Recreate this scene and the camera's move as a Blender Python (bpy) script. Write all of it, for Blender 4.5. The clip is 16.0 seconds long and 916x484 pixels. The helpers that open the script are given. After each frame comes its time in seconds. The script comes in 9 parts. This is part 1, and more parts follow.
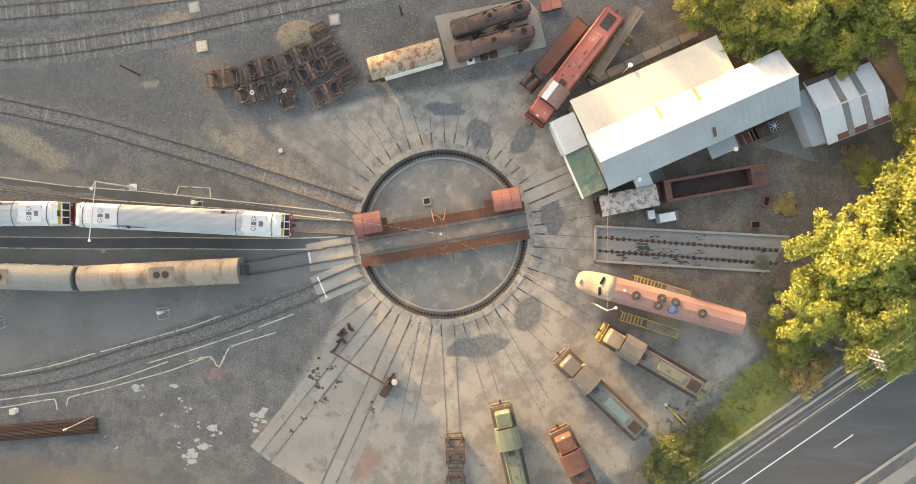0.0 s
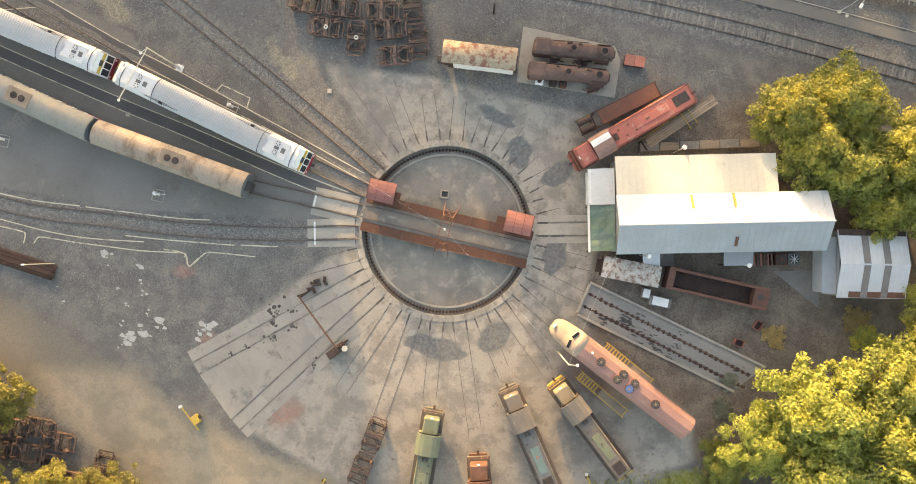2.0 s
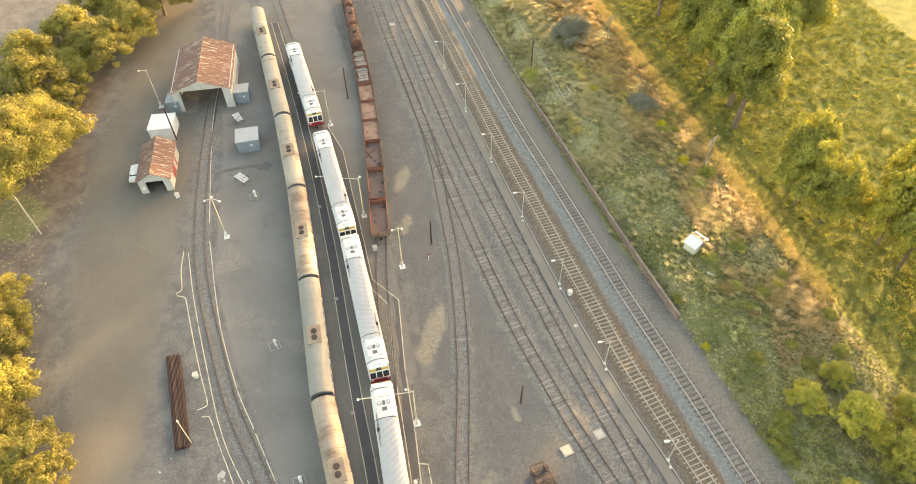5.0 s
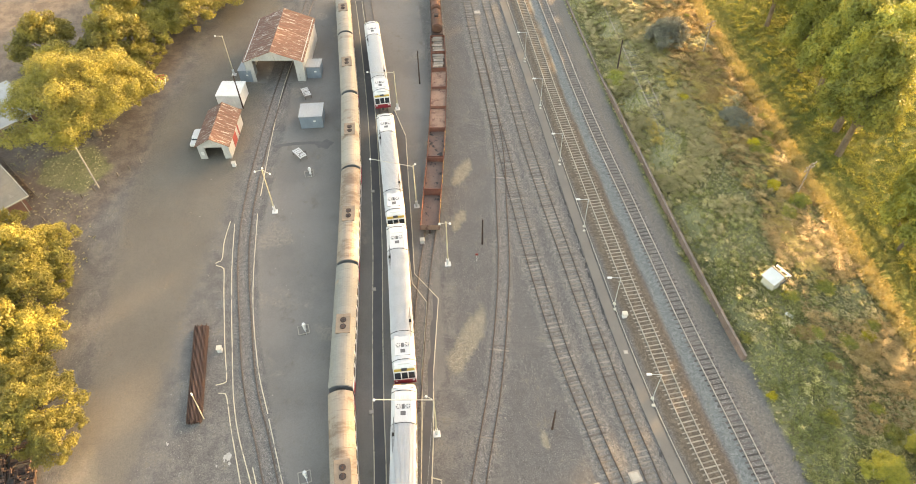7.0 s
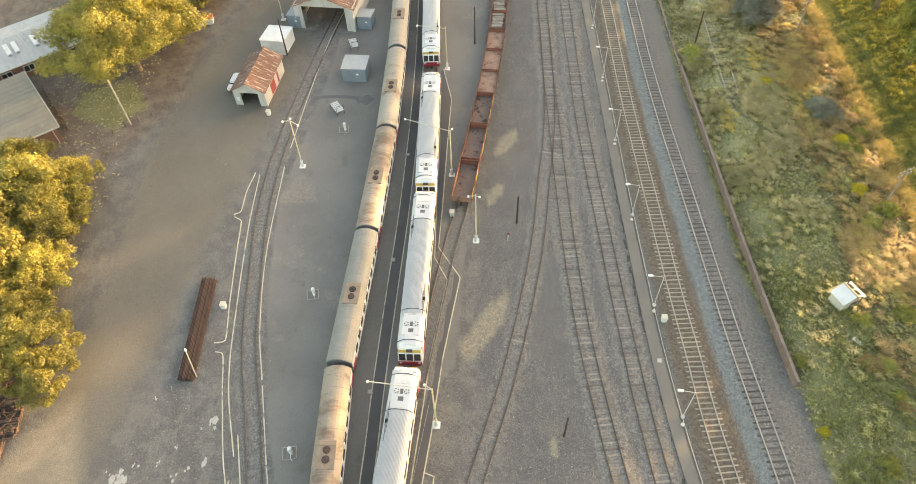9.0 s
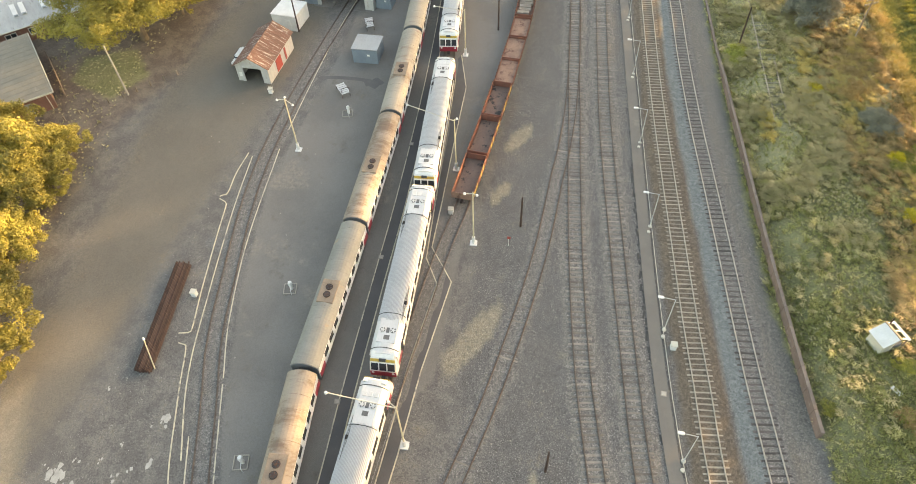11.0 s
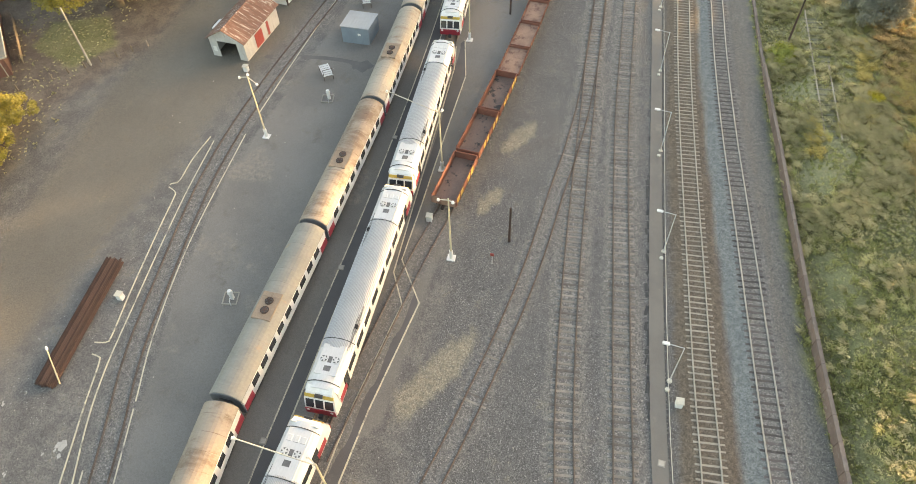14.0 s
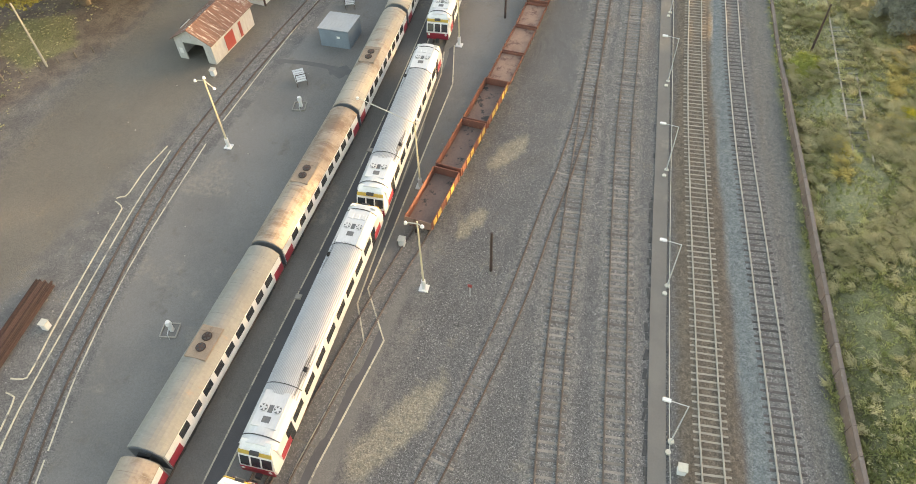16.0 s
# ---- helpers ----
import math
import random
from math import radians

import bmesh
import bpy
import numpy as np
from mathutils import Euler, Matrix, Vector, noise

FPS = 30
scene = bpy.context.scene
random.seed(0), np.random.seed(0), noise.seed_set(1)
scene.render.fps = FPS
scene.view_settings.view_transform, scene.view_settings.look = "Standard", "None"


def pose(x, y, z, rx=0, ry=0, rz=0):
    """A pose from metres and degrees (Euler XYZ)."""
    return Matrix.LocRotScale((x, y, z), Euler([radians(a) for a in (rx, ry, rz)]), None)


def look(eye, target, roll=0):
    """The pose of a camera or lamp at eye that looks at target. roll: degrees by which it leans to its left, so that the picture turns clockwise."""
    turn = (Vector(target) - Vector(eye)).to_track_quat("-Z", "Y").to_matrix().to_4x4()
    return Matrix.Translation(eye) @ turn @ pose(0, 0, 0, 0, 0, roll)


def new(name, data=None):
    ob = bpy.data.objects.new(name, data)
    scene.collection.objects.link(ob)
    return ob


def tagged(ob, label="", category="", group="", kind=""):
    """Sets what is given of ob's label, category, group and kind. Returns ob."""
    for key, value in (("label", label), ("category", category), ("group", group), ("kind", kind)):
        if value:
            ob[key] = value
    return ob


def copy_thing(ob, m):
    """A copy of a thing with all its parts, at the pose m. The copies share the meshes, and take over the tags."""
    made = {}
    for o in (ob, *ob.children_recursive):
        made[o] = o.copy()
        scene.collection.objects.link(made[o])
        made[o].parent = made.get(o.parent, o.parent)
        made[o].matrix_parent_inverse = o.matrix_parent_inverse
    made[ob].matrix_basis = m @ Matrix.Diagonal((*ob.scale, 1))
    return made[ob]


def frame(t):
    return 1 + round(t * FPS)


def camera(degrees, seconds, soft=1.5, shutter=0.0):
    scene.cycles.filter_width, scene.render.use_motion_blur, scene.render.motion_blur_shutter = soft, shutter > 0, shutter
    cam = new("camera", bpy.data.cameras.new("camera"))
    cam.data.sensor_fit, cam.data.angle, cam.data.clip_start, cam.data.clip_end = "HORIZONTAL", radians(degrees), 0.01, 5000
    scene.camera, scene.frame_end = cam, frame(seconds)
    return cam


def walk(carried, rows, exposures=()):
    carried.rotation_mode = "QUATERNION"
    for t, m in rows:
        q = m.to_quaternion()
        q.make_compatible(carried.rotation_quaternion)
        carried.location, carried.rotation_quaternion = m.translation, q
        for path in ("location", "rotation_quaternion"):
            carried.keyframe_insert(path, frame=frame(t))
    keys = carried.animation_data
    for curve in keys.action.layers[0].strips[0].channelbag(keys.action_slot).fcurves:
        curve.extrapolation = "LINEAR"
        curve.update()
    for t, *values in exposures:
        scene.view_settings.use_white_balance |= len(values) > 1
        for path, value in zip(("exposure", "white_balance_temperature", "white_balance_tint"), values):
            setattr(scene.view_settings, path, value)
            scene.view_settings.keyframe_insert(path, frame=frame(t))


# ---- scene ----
cam = camera(68.16, 16.0, soft=0.9)
# seconds, then the eye in metres and its turn in degrees
ROWS = [
    (0, 3.54, -0.63, 81.92, -0.21, 1.18, -0.07),
    (0.5, 3.49, -0.70, 81.90, -0.10, 1.15, 2.42),
    (1, 3.52, -0.74, 81.88, 0.05, 1.21, 5.85),
    (1.5, 3.66, -0.74, 81.93, 0.25, 1.29, 11.07),
    (2, 3.71, -0.70, 81.96, 0.50, 1.22, 22.69),
    (2.5, 3.57, -0.57, 82.11, 0.96, 0.99, 39.36),
    (3, 3.09, -0.21, 82.30, 4.52, 0.74, 55.50),
    (3.5, 2.29, 0.39, 82.54, 12.32, 0.29, 64.76),
    (4, 1.88, 0.83, 82.75, 24.32, 0.26, 70.96),
    (4.5, 2.05, 1.07, 82.11, 34.74, 0.57, 71.22),
    (5, 2.08, 1.37, 80.60, 41.21, 0.63, 74.87),
    (5.2, 2.19, 1.60, 79.65, 42.82, 0.50, 78.39),
    (7.3, -2.37, 7.04, 74.53, 41.00, 1.30, 85.88),
    (7.5, -2.91, 7.54, 73.92, 40.73, 1.33, 87.21),
    (8, -4.26, 8.82, 72.46, 40.08, 1.41, 89.15),
    (8.5, -5.61, 10.07, 70.94, 39.50, 1.46, 90.98),
    (9, -7.00, 11.35, 69.39, 39.21, 1.54, 92.50),
    (9.2, -7.58, 11.90, 68.81, 39.12, 1.62, 92.80),
    (11.3, -13.93, 16.74, 62.68, 38.92, 1.55, 98.50),
    (11.5, -14.59, 17.04, 62.04, 38.90, 1.54, 98.85),
    (12, -16.26, 17.90, 60.57, 38.91, 1.53, 99.71),
    (12.5, -17.96, 18.64, 59.12, 38.86, 1.48, 100.57),
    (13, -19.68, 19.22, 57.73, 38.81, 1.38, 101.46),
    (13.5, -21.37, 19.79, 56.29, 38.78, 1.33, 102.23),
    (14, -23.06, 20.38, 54.85, 38.82, 1.40, 102.37),
    (14.5, -24.81, 20.86, 53.38, 39.04, 1.40, 102.51),
    (15, -26.62, 21.27, 51.96, 39.31, 1.39, 102.80),
    (15.5, -28.30, 21.67, 50.52, 39.64, 1.41, 103.27),
    (16, -30.00, 22.04, 49.04, 39.96, 1.43, 103.77),
]
EXPOSURES = [(0.0, 2.76, 8050, 17), (2.5, 2.77, 8150, 17), (3.5, 2.72, 8150, 16), (4.5, 3.12, 9000, 16), (5.0, 3.25, 9300, 16), (7.5, 3.18, 9000, 19), (9.0, 3.05, 8750, 15), (12.5, 2.97, 8500, 16), (16.0, 2.94, 8350, 16)]
walk(cam, [(r[0], pose(*r[1:])) for r in ROWS], EXPOSURES)

# ---- light ----
SUN_TO = Vector((-0.6, 0.8, 0.0)).normalized()
SUN_HEIGHT = radians(7.6)
world = bpy.data.worlds.new("sky")
scene.world = world
world.use_nodes = True
sky = world.node_tree.nodes.new("ShaderNodeTexSky")
sky.sky_type = "NISHITA"
sky.sun_disc = False
sky.sun_elevation = SUN_HEIGHT
sky.sun_rotation = math.atan2(SUN_TO.x, SUN_TO.y)
sky.dust_density = 2.0
world.node_tree.links.new(sky.outputs[0], world.node_tree.nodes["Background"].inputs[0])
world.node_tree.nodes["Background"].inputs[1].default_value = 0.15
sun = new("sun", bpy.data.lights.new("sun", "SUN"))
sun.data.energy, sun.data.angle, sun.data.color = 1.95, radians(1.5), (1.0, 0.77, 0.45)
sun.matrix_basis = look((0, 0, 60), Vector((0, 0, 60)) - (SUN_TO * math.cos(SUN_HEIGHT) + Vector((0, 0, math.sin(SUN_HEIGHT)))))

# ---- materials ----


def link(nt, a, b):
    nt.links.new(a, b)


def node(nt, kind, **values):
    n = nt.nodes.new(kind)
    for key, v in values.items():
        n.inputs[key].default_value = v
    return n


def noise_at(nt, vec, scale, detail=4.0, rough=0.6):
    n = node(nt, "ShaderNodeTexNoise", Scale=scale, Detail=detail, Roughness=rough)
    link(nt, vec, n.inputs["Vector"])
    return n.outputs["Fac"]


def ramp(nt, fac, lo, hi):
    n = node(nt, "ShaderNodeMapRange")
    n.inputs[1].default_value, n.inputs[2].default_value = lo, hi
    n.interpolation_type = "SMOOTHSTEP"
    link(nt, fac, n.inputs[0])
    return n.outputs[0]


def math_of(nt, op, a, b):
    n = nt.nodes.new("ShaderNodeMath")
    n.operation = op
    for i, v in enumerate((a, b)):
        if isinstance(v, (int, float)):
            n.inputs[i].default_value = v
        else:
            link(nt, v, n.inputs[i])
    return n.outputs[0]


def blend(nt, fac, a, b):
    n = nt.nodes.new("ShaderNodeMix")
    n.data_type = "RGBA"
    if isinstance(fac, (int, float)):
        n.inputs[0].default_value = fac
    else:
        link(nt, fac, n.inputs[0])
    for i, v in ((6, a), (7, b)):
        if isinstance(v, tuple):
            n.inputs[i].default_value = (*v, 1)
        else:
            link(nt, v, n.inputs[i])
    return n.outputs[2]


def surface(name, base, other, big=0.6, small=9.0, stain=None, stain_lo=0.55, stain_hi=0.7, rough=0.8, metal=0.0, bump=0.3,
            stretch=(1, 1, 1), vary=0.0, spec=0.3):
    """A worn surface: two colours mixed at two scales, stains of a third, fine relief."""
    m = bpy.data.materials.new(name)
    m.use_nodes = True
    nt = m.node_tree
    bs = nt.nodes["Principled BSDF"]
    tc = nt.nodes.new("ShaderNodeTexCoord")
    mp = nt.nodes.new("ShaderNodeMapping")
    mp.inputs["Scale"].default_value = stretch
    link(nt, tc.outputs["Object"], mp.inputs["Vector"])
    info = nt.nodes.new("ShaderNodeObjectInfo")
    shift = nt.nodes.new("ShaderNodeVectorMath")
    shift.operation = "MULTIPLY_ADD"
    shift.inputs[1].default_value = (37, 53, 71)
    link(nt, info.outputs["Random"], shift.inputs[0])
    link(nt, mp.outputs[0], shift.inputs[2])
    v = shift.outputs[0]
    f_big, f_small = noise_at(nt, v, big, 5.0, 0.65), noise_at(nt, v, small, 6.0, 0.7)
    mix = math_of(nt, "ADD", math_of(nt, "MULTIPLY", f_big, 0.6), math_of(nt, "MULTIPLY", f_small, 0.4))
    col = blend(nt, ramp(nt, mix, 0.36, 0.64), base, other)
    if stain:
        col = blend(nt, ramp(nt, noise_at(nt, v, big * 1.7, 7.0, 0.7), stain_lo, stain_hi), col, stain)
    if vary:
        hue = nt.nodes.new("ShaderNodeHueSaturation")
        link(nt, col, hue.inputs["Color"])
        link(nt, math_of(nt, "ADD", math_of(nt, "MULTIPLY", info.outputs["Random"], 2 * vary), 1 - vary), hue.inputs["Value"])
        col = hue.outputs[0]
    link(nt, col, bs.inputs["Base Color"])
    link(nt, math_of(nt, "ADD", math_of(nt, "MULTIPLY", f_small, 0.25), rough - 0.12), bs.inputs["Roughness"])
    bs.inputs["Metallic"].default_value = metal
    bs.inputs["Specular IOR Level"].default_value = spec
    if bump:
        bp = node(nt, "ShaderNodeBump", Strength=bump, Distance=0.03)
        link(nt, f_small, bp.inputs["Height"])
        link(nt, bp.outputs[0], bs.inputs["Normal"])
    return m


def leaves(name, a, b, c):
    """Foliage: colour varies leaf by leaf and clump by clump; thin leaves let light through."""
    m = bpy.data.materials.new(name)
    m.use_nodes = True
    nt = m.node_tree
    bs = nt.nodes["Principled BSDF"]
    geo = nt.nodes.new("ShaderNodeNewGeometry")
    tc = nt.nodes.new("ShaderNodeTexCoord")
    col = blend(nt, geo.outputs["Random Per Island"], a, b)
    col = blend(nt, ramp(nt, noise_at(nt, tc.outputs["Object"], 0.45, 3.0), 0.45, 0.62), col, c)
    info = nt.nodes.new("ShaderNodeObjectInfo")
    hue = nt.nodes.new("ShaderNodeHueSaturation")
    link(nt, col, hue.inputs["Color"])
    link(nt, math_of(nt, "ADD", math_of(nt, "MULTIPLY", info.outputs["Random"], 0.5), 0.75), hue.inputs["Value"])
    link(nt, hue.outputs[0], bs.inputs["Base Color"])
    bs.inputs["Roughness"].default_value = 0.6
    tr = nt.nodes.new("ShaderNodeBsdfTranslucent")
    link(nt, hue.outputs[0], tr.inputs[0])
    mx = nt.nodes.new("ShaderNodeMixShader")
    mx.inputs[0].default_value = 0.35
    link(nt, bs.outputs[0], mx.inputs[1])
    link(nt, tr.outputs[0], mx.inputs[2])
    link(nt, mx.outputs[0], nt.nodes["Material Output"].inputs[0])
    return m


RUST = surface("rust", (0.14, 0.065, 0.042), (0.09, 0.048, 0.034), 0.8, 10, (0.19, 0.1, 0.065), vary=0.2)
RUST_RED = surface("red_rusted_steel", (0.16, 0.074, 0.052), (0.11, 0.055, 0.042), 0.7, 8, (0.085, 0.055, 0.045), vary=0.1)
RUST_DARK = surface("dark_rusted_steel", (0.075, 0.045, 0.035), (0.045, 0.032, 0.028), 0.9, 10, (0.13, 0.065, 0.04), vary=0.3)
CABIN_RED = surface("faded_red_paint", (0.31, 0.125, 0.095), (0.24, 0.1, 0.08), 0.9, 9, (0.42, 0.24, 0.18), 0.62, 0.75)
RAIL = surface("rail_steel", (0.1, 0.075, 0.06), (0.14, 0.11, 0.09), 0.8, 8, rough=0.55, metal=0.5, spec=0.5)
RAIL_BRIGHT = surface("worn_rail_steel", (0.42, 0.37, 0.31), (0.32, 0.27, 0.22), 0.8, 8, rough=0.45, metal=0.25, spec=0.5)
RAIL_RUSTY = surface("brown_rusted_rail", (0.13, 0.092, 0.07), (0.1, 0.073, 0.057), 0.8, 8, rough=0.6, metal=0.3)
RAIL_TAN = surface("tan_rail_steel", (0.4, 0.35, 0.285), (0.31, 0.265, 0.21), 0.8, 8, rough=0.5, metal=0.25, spec=0.5)
SLEEPER_WOOD = surface("old_sleeper_wood", (0.21, 0.185, 0.155), (0.14, 0.12, 0.1), 1.0, 14, (0.26, 0.235, 0.2), vary=0.35)
SLEEPER_CONCRETE = surface("concrete_sleeper", (0.31, 0.268, 0.212), (0.235, 0.203, 0.162), 1.0, 12, vary=0.2)
SLEEPER_DARK = surface("dark_sleeper", (0.1, 0.085, 0.075), (0.07, 0.06, 0.054), 1.0, 14, (0.15, 0.13, 0.115), vary=0.3)
CONCRETE = surface("worn_concrete", (0.34, 0.305, 0.255), (0.265, 0.237, 0.2), 0.35, 6, (0.19, 0.175, 0.155), 0.55, 0.72, vary=0.08)
CONCRETE_DARK = surface("dark_concrete", (0.2, 0.185, 0.165), (0.14, 0.13, 0.12), 0.4, 6, (0.27, 0.25, 0.21), 0.56, 0.7)
PIT_FLOOR = surface("oily_pit_floor", (0.23, 0.205, 0.172), (0.145, 0.132, 0.114), 0.3, 7, (0.3, 0.262, 0.208), 0.5, 0.68, bump=0.6)
LINE_PAINT = surface("cream_line_paint", (0.55, 0.49, 0.35), (0.42, 0.38, 0.29), 0.6, 9, (0.2, 0.185, 0.16), 0.52, 0.64)
WHITE = surface("white_paint", (0.68, 0.67, 0.63), (0.56, 0.55, 0.52), 0.8, 10, rough=0.5, bump=0.05)
# for sooty exhausts, and for the dark inside of open domes
SOOT_HOLE = surface("soot_and_hole_black", (0.012, 0.011, 0.011), (0.02, 0.018, 0.017), 1.0, 9)
SOOT_GREY = surface("sooty_grey_stain", (0.1, 0.095, 0.09), (0.2, 0.195, 0.185), 1.2, 9)
BLACK = surface("black_paint", (0.04, 0.04, 0.04), (0.06, 0.057, 0.053), 0.8, 10, rough=0.6)
GLASS = surface("dark_window_glass", (0.02, 0.025, 0.03), (0.035, 0.04, 0.045), 0.5, 3, rough=0.2, bump=0, spec=0.6)
ASPHALT_PATH = surface("smooth_asphalt", (0.105, 0.1, 0.096), (0.085, 0.082, 0.08), 0.3, 12, (0.14, 0.135, 0.125), 0.6, 0.75)
ROAD_MAT = surface("road_asphalt", (0.11, 0.103, 0.097), (0.086, 0.081, 0.077), 0.08, 14, (0.135, 0.13, 0.125), 0.55, 0.75, stretch=(1, 6, 1))
ZINC = surface("weathered_zinc_sheet", (0.56, 0.56, 0.54), (0.47, 0.47, 0.46), 0.3, 6, (0.38, 0.36, 0.32), 0.62, 0.8, rough=0.5, metal=0.3, bump=0.08)
CREAM_SHEET = surface("cream_roof_sheet", (0.52, 0.49, 0.4), (0.44, 0.41, 0.34), 0.3, 6, (0.34, 0.31, 0.25), 0.62, 0.8, rough=0.55, bump=0.08)
GREY_SHEET = surface("grey_roof_sheet", (0.32, 0.34, 0.345), (0.27, 0.285, 0.29), 0.3, 6, (0.24, 0.23, 0.21), 0.64, 0.8, rough=0.55, metal=0.2, bump=0.08)
CREAM_WALL = surface("grimy_cream_wall", (0.52, 0.49, 0.4), (0.42, 0.4, 0.34), 0.5, 7, (0.3, 0.27, 0.23), 0.6, 0.75)
RED_PAINT = surface("red_paint", (0.36, 0.07, 0.055), (0.29, 0.06, 0.05), 0.7, 9, (0.2, 0.1, 0.08), 0.62, 0.75, rough=0.6)
YELLOW = surface("yellow_paint", (0.5, 0.34, 0.07), (0.4, 0.27, 0.065), 0.9, 9, (0.25, 0.16, 0.07), 0.6, 0.75)
TIMBER = surface("grey_timber", (0.28, 0.22, 0.16), (0.2, 0.16, 0.12), 0.8, 12, (0.12, 0.1, 0.08), vary=0.25, stretch=(0.3, 2, 2))
BRICK_RED = surface("red_brick", (0.24, 0.125, 0.095), (0.18, 0.1, 0.08), 1.2, 14, (0.3, 0.22, 0.17), vary=0.15)
BARK = surface("bark", (0.2, 0.15, 0.1), (0.12, 0.09, 0.065), 1.0, 9)
LEAF_GOLD = leaves("yellow_green_leaves", (0.31, 0.325, 0.065), (0.185, 0.21, 0.05), (0.38, 0.375, 0.08))
LEAF_DEEP = leaves("dark_green_leaves", (0.15, 0.16, 0.05), (0.1, 0.115, 0.04), (0.2, 0.2, 0.06))
LEAF_GREEN = leaves("green_leaves", (0.27, 0.27, 0.055), (0.18, 0.19, 0.045), (0.38, 0.34, 0.06))
LEAF_OLIVE = leaves("olive_leaves", (0.3, 0.3, 0.06), (0.2, 0.22, 0.05), (0.4, 0.36, 0.065))
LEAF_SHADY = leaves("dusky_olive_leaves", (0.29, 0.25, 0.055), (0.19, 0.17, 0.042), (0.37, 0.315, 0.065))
LEAF_BROWN = leaves("autumn_leaves", (0.42, 0.29, 0.11), (0.31, 0.22, 0.09), (0.48, 0.35, 0.14))
GRASS_DRY = leaves("dry_grass", (0.46, 0.41, 0.215), (0.34, 0.31, 0.16), (0.52, 0.46, 0.25))
GRASS_RUSSET = leaves("russet_grass", (0.45, 0.33, 0.155), (0.36, 0.265, 0.125), (0.52, 0.385, 0.185))
LEAF_LIME = leaves("lime_green_leaves", (0.42, 0.38, 0.06), (0.28, 0.28, 0.05), (0.5, 0.43, 0.07))
LEAF_GREY = leaves("grey_green_leaves", (0.24, 0.24, 0.18), (0.17, 0.17, 0.125), (0.29, 0.28, 0.2))
GRASS_GREEN = leaves("green_grass", (0.4, 0.385, 0.15), (0.3, 0.295, 0.11), (0.48, 0.44, 0.21))
# darker green: tree shade on the eastern bank put into the colour
GRASS_SHADE = leaves("shade_green_grass", (0.285, 0.29, 0.1), (0.215, 0.225, 0.078), (0.35, 0.34, 0.13))
# brighter gold: sunlight put into the grass colour
GRASS_SUN_GOLD = leaves("sun_gold_grass", (0.62, 0.5, 0.17), (0.5, 0.4, 0.13), (0.66, 0.54, 0.2))

# ---- mesh helpers ----
rng = random.Random(7)


def finish(bm, name, material, smooth=False):
    me = bpy.data.meshes.new(name)
    bm.normal_update()
    bm.to_mesh(me)
    bm.free()
    for one in material if isinstance(material, (list, tuple)) else (material,):
        me.materials.append(one)
    if smooth:
        for p in me.polygons:
            p.use_smooth = True
    return me


def part(name, bm, material, parent=None, label="", smooth=False):
    ob = new(name, finish(bm, name, material, smooth) if isinstance(bm, bmesh.types.BMesh) else bm)
    if parent:
        ob.parent = parent
    return tagged(ob, label)


def thing(name, label, category, group="", m=None, kind=""):
    ob = new(name)
    ob.empty_display_size = 0.5
    if m is not None:
        ob.matrix_basis = m
    return tagged(ob, label, category, group, kind)


def box(bm, c, s, rz=0.0, bevel=0.0, rx=0.0, ry=0.0):
    """A block with centre c and size s, its edges bevelled."""
    got = bmesh.ops.create_cube(bm, size=1.0, matrix=pose(*c, rx, ry, rz) @ Matrix.Diagonal((*s, 1)))
    if bevel:
        edges = {e for v in got["verts"] for e in v.link_edges}
        bmesh.ops.bevel(bm, geom=list(edges), offset=bevel, segments=1, affect="EDGES", profile=0.5)
    return bm


def rod(bm, a, b, r0, r1=None, n=8):
    """A round bar from a to b, tapered from r0 to r1."""
    a, b = Vector(a), Vector(b)
    d = b - a
    m = Matrix.Translation((a + b) / 2) @ d.to_track_quat("Z", "Y").to_matrix().to_4x4()
    bmesh.ops.create_cone(bm, cap_ends=True, segments=n, radius1=r0, radius2=r0 if r1 is None else r1, depth=d.length, matrix=m)
    return bm


def beam(bm, a, b, w, h):
    """A square bar from a to b."""
    a, b = Vector(a), Vector(b)
    d = b - a
    m = Matrix.Translation((a + b) / 2) @ d.to_track_quat("X", "Z").to_matrix().to_4x4()
    bmesh.ops.create_cube(bm, size=1.0, matrix=m @ Matrix.Diagonal((d.length, w, h, 1)))
    return bm


def sweep(bm, path, profile, closed=True, caps=True):
    """Carries a profile of (across, up) along a path of (x, y, z)."""
    path = [Vector(p) for p in path]
    rings = []
    for i, p in enumerate(path):
        d = (path[min(i + 1, len(path) - 1)] - path[max(i - 1, 0)])
        d.z = 0
        d.normalize()
        side = Vector((-d.y, d.x, 0))
        rings.append([bm.verts.new(p + side * a + Vector((0, 0, u))) for a, u in profile])
    n = len(profile)
    for r, s in zip(rings, rings[1:]):
        for k in range(n if closed else n - 1):
            bm.faces.new((r[k], s[k], s[(k + 1) % n], r[(k + 1) % n]))
    if caps and closed:
        bm.faces.new(rings[0])
        bm.faces.new(rings[-1][::-1])
    bmesh.ops.recalc_face_normals(bm, faces=bm.faces)
    return bm


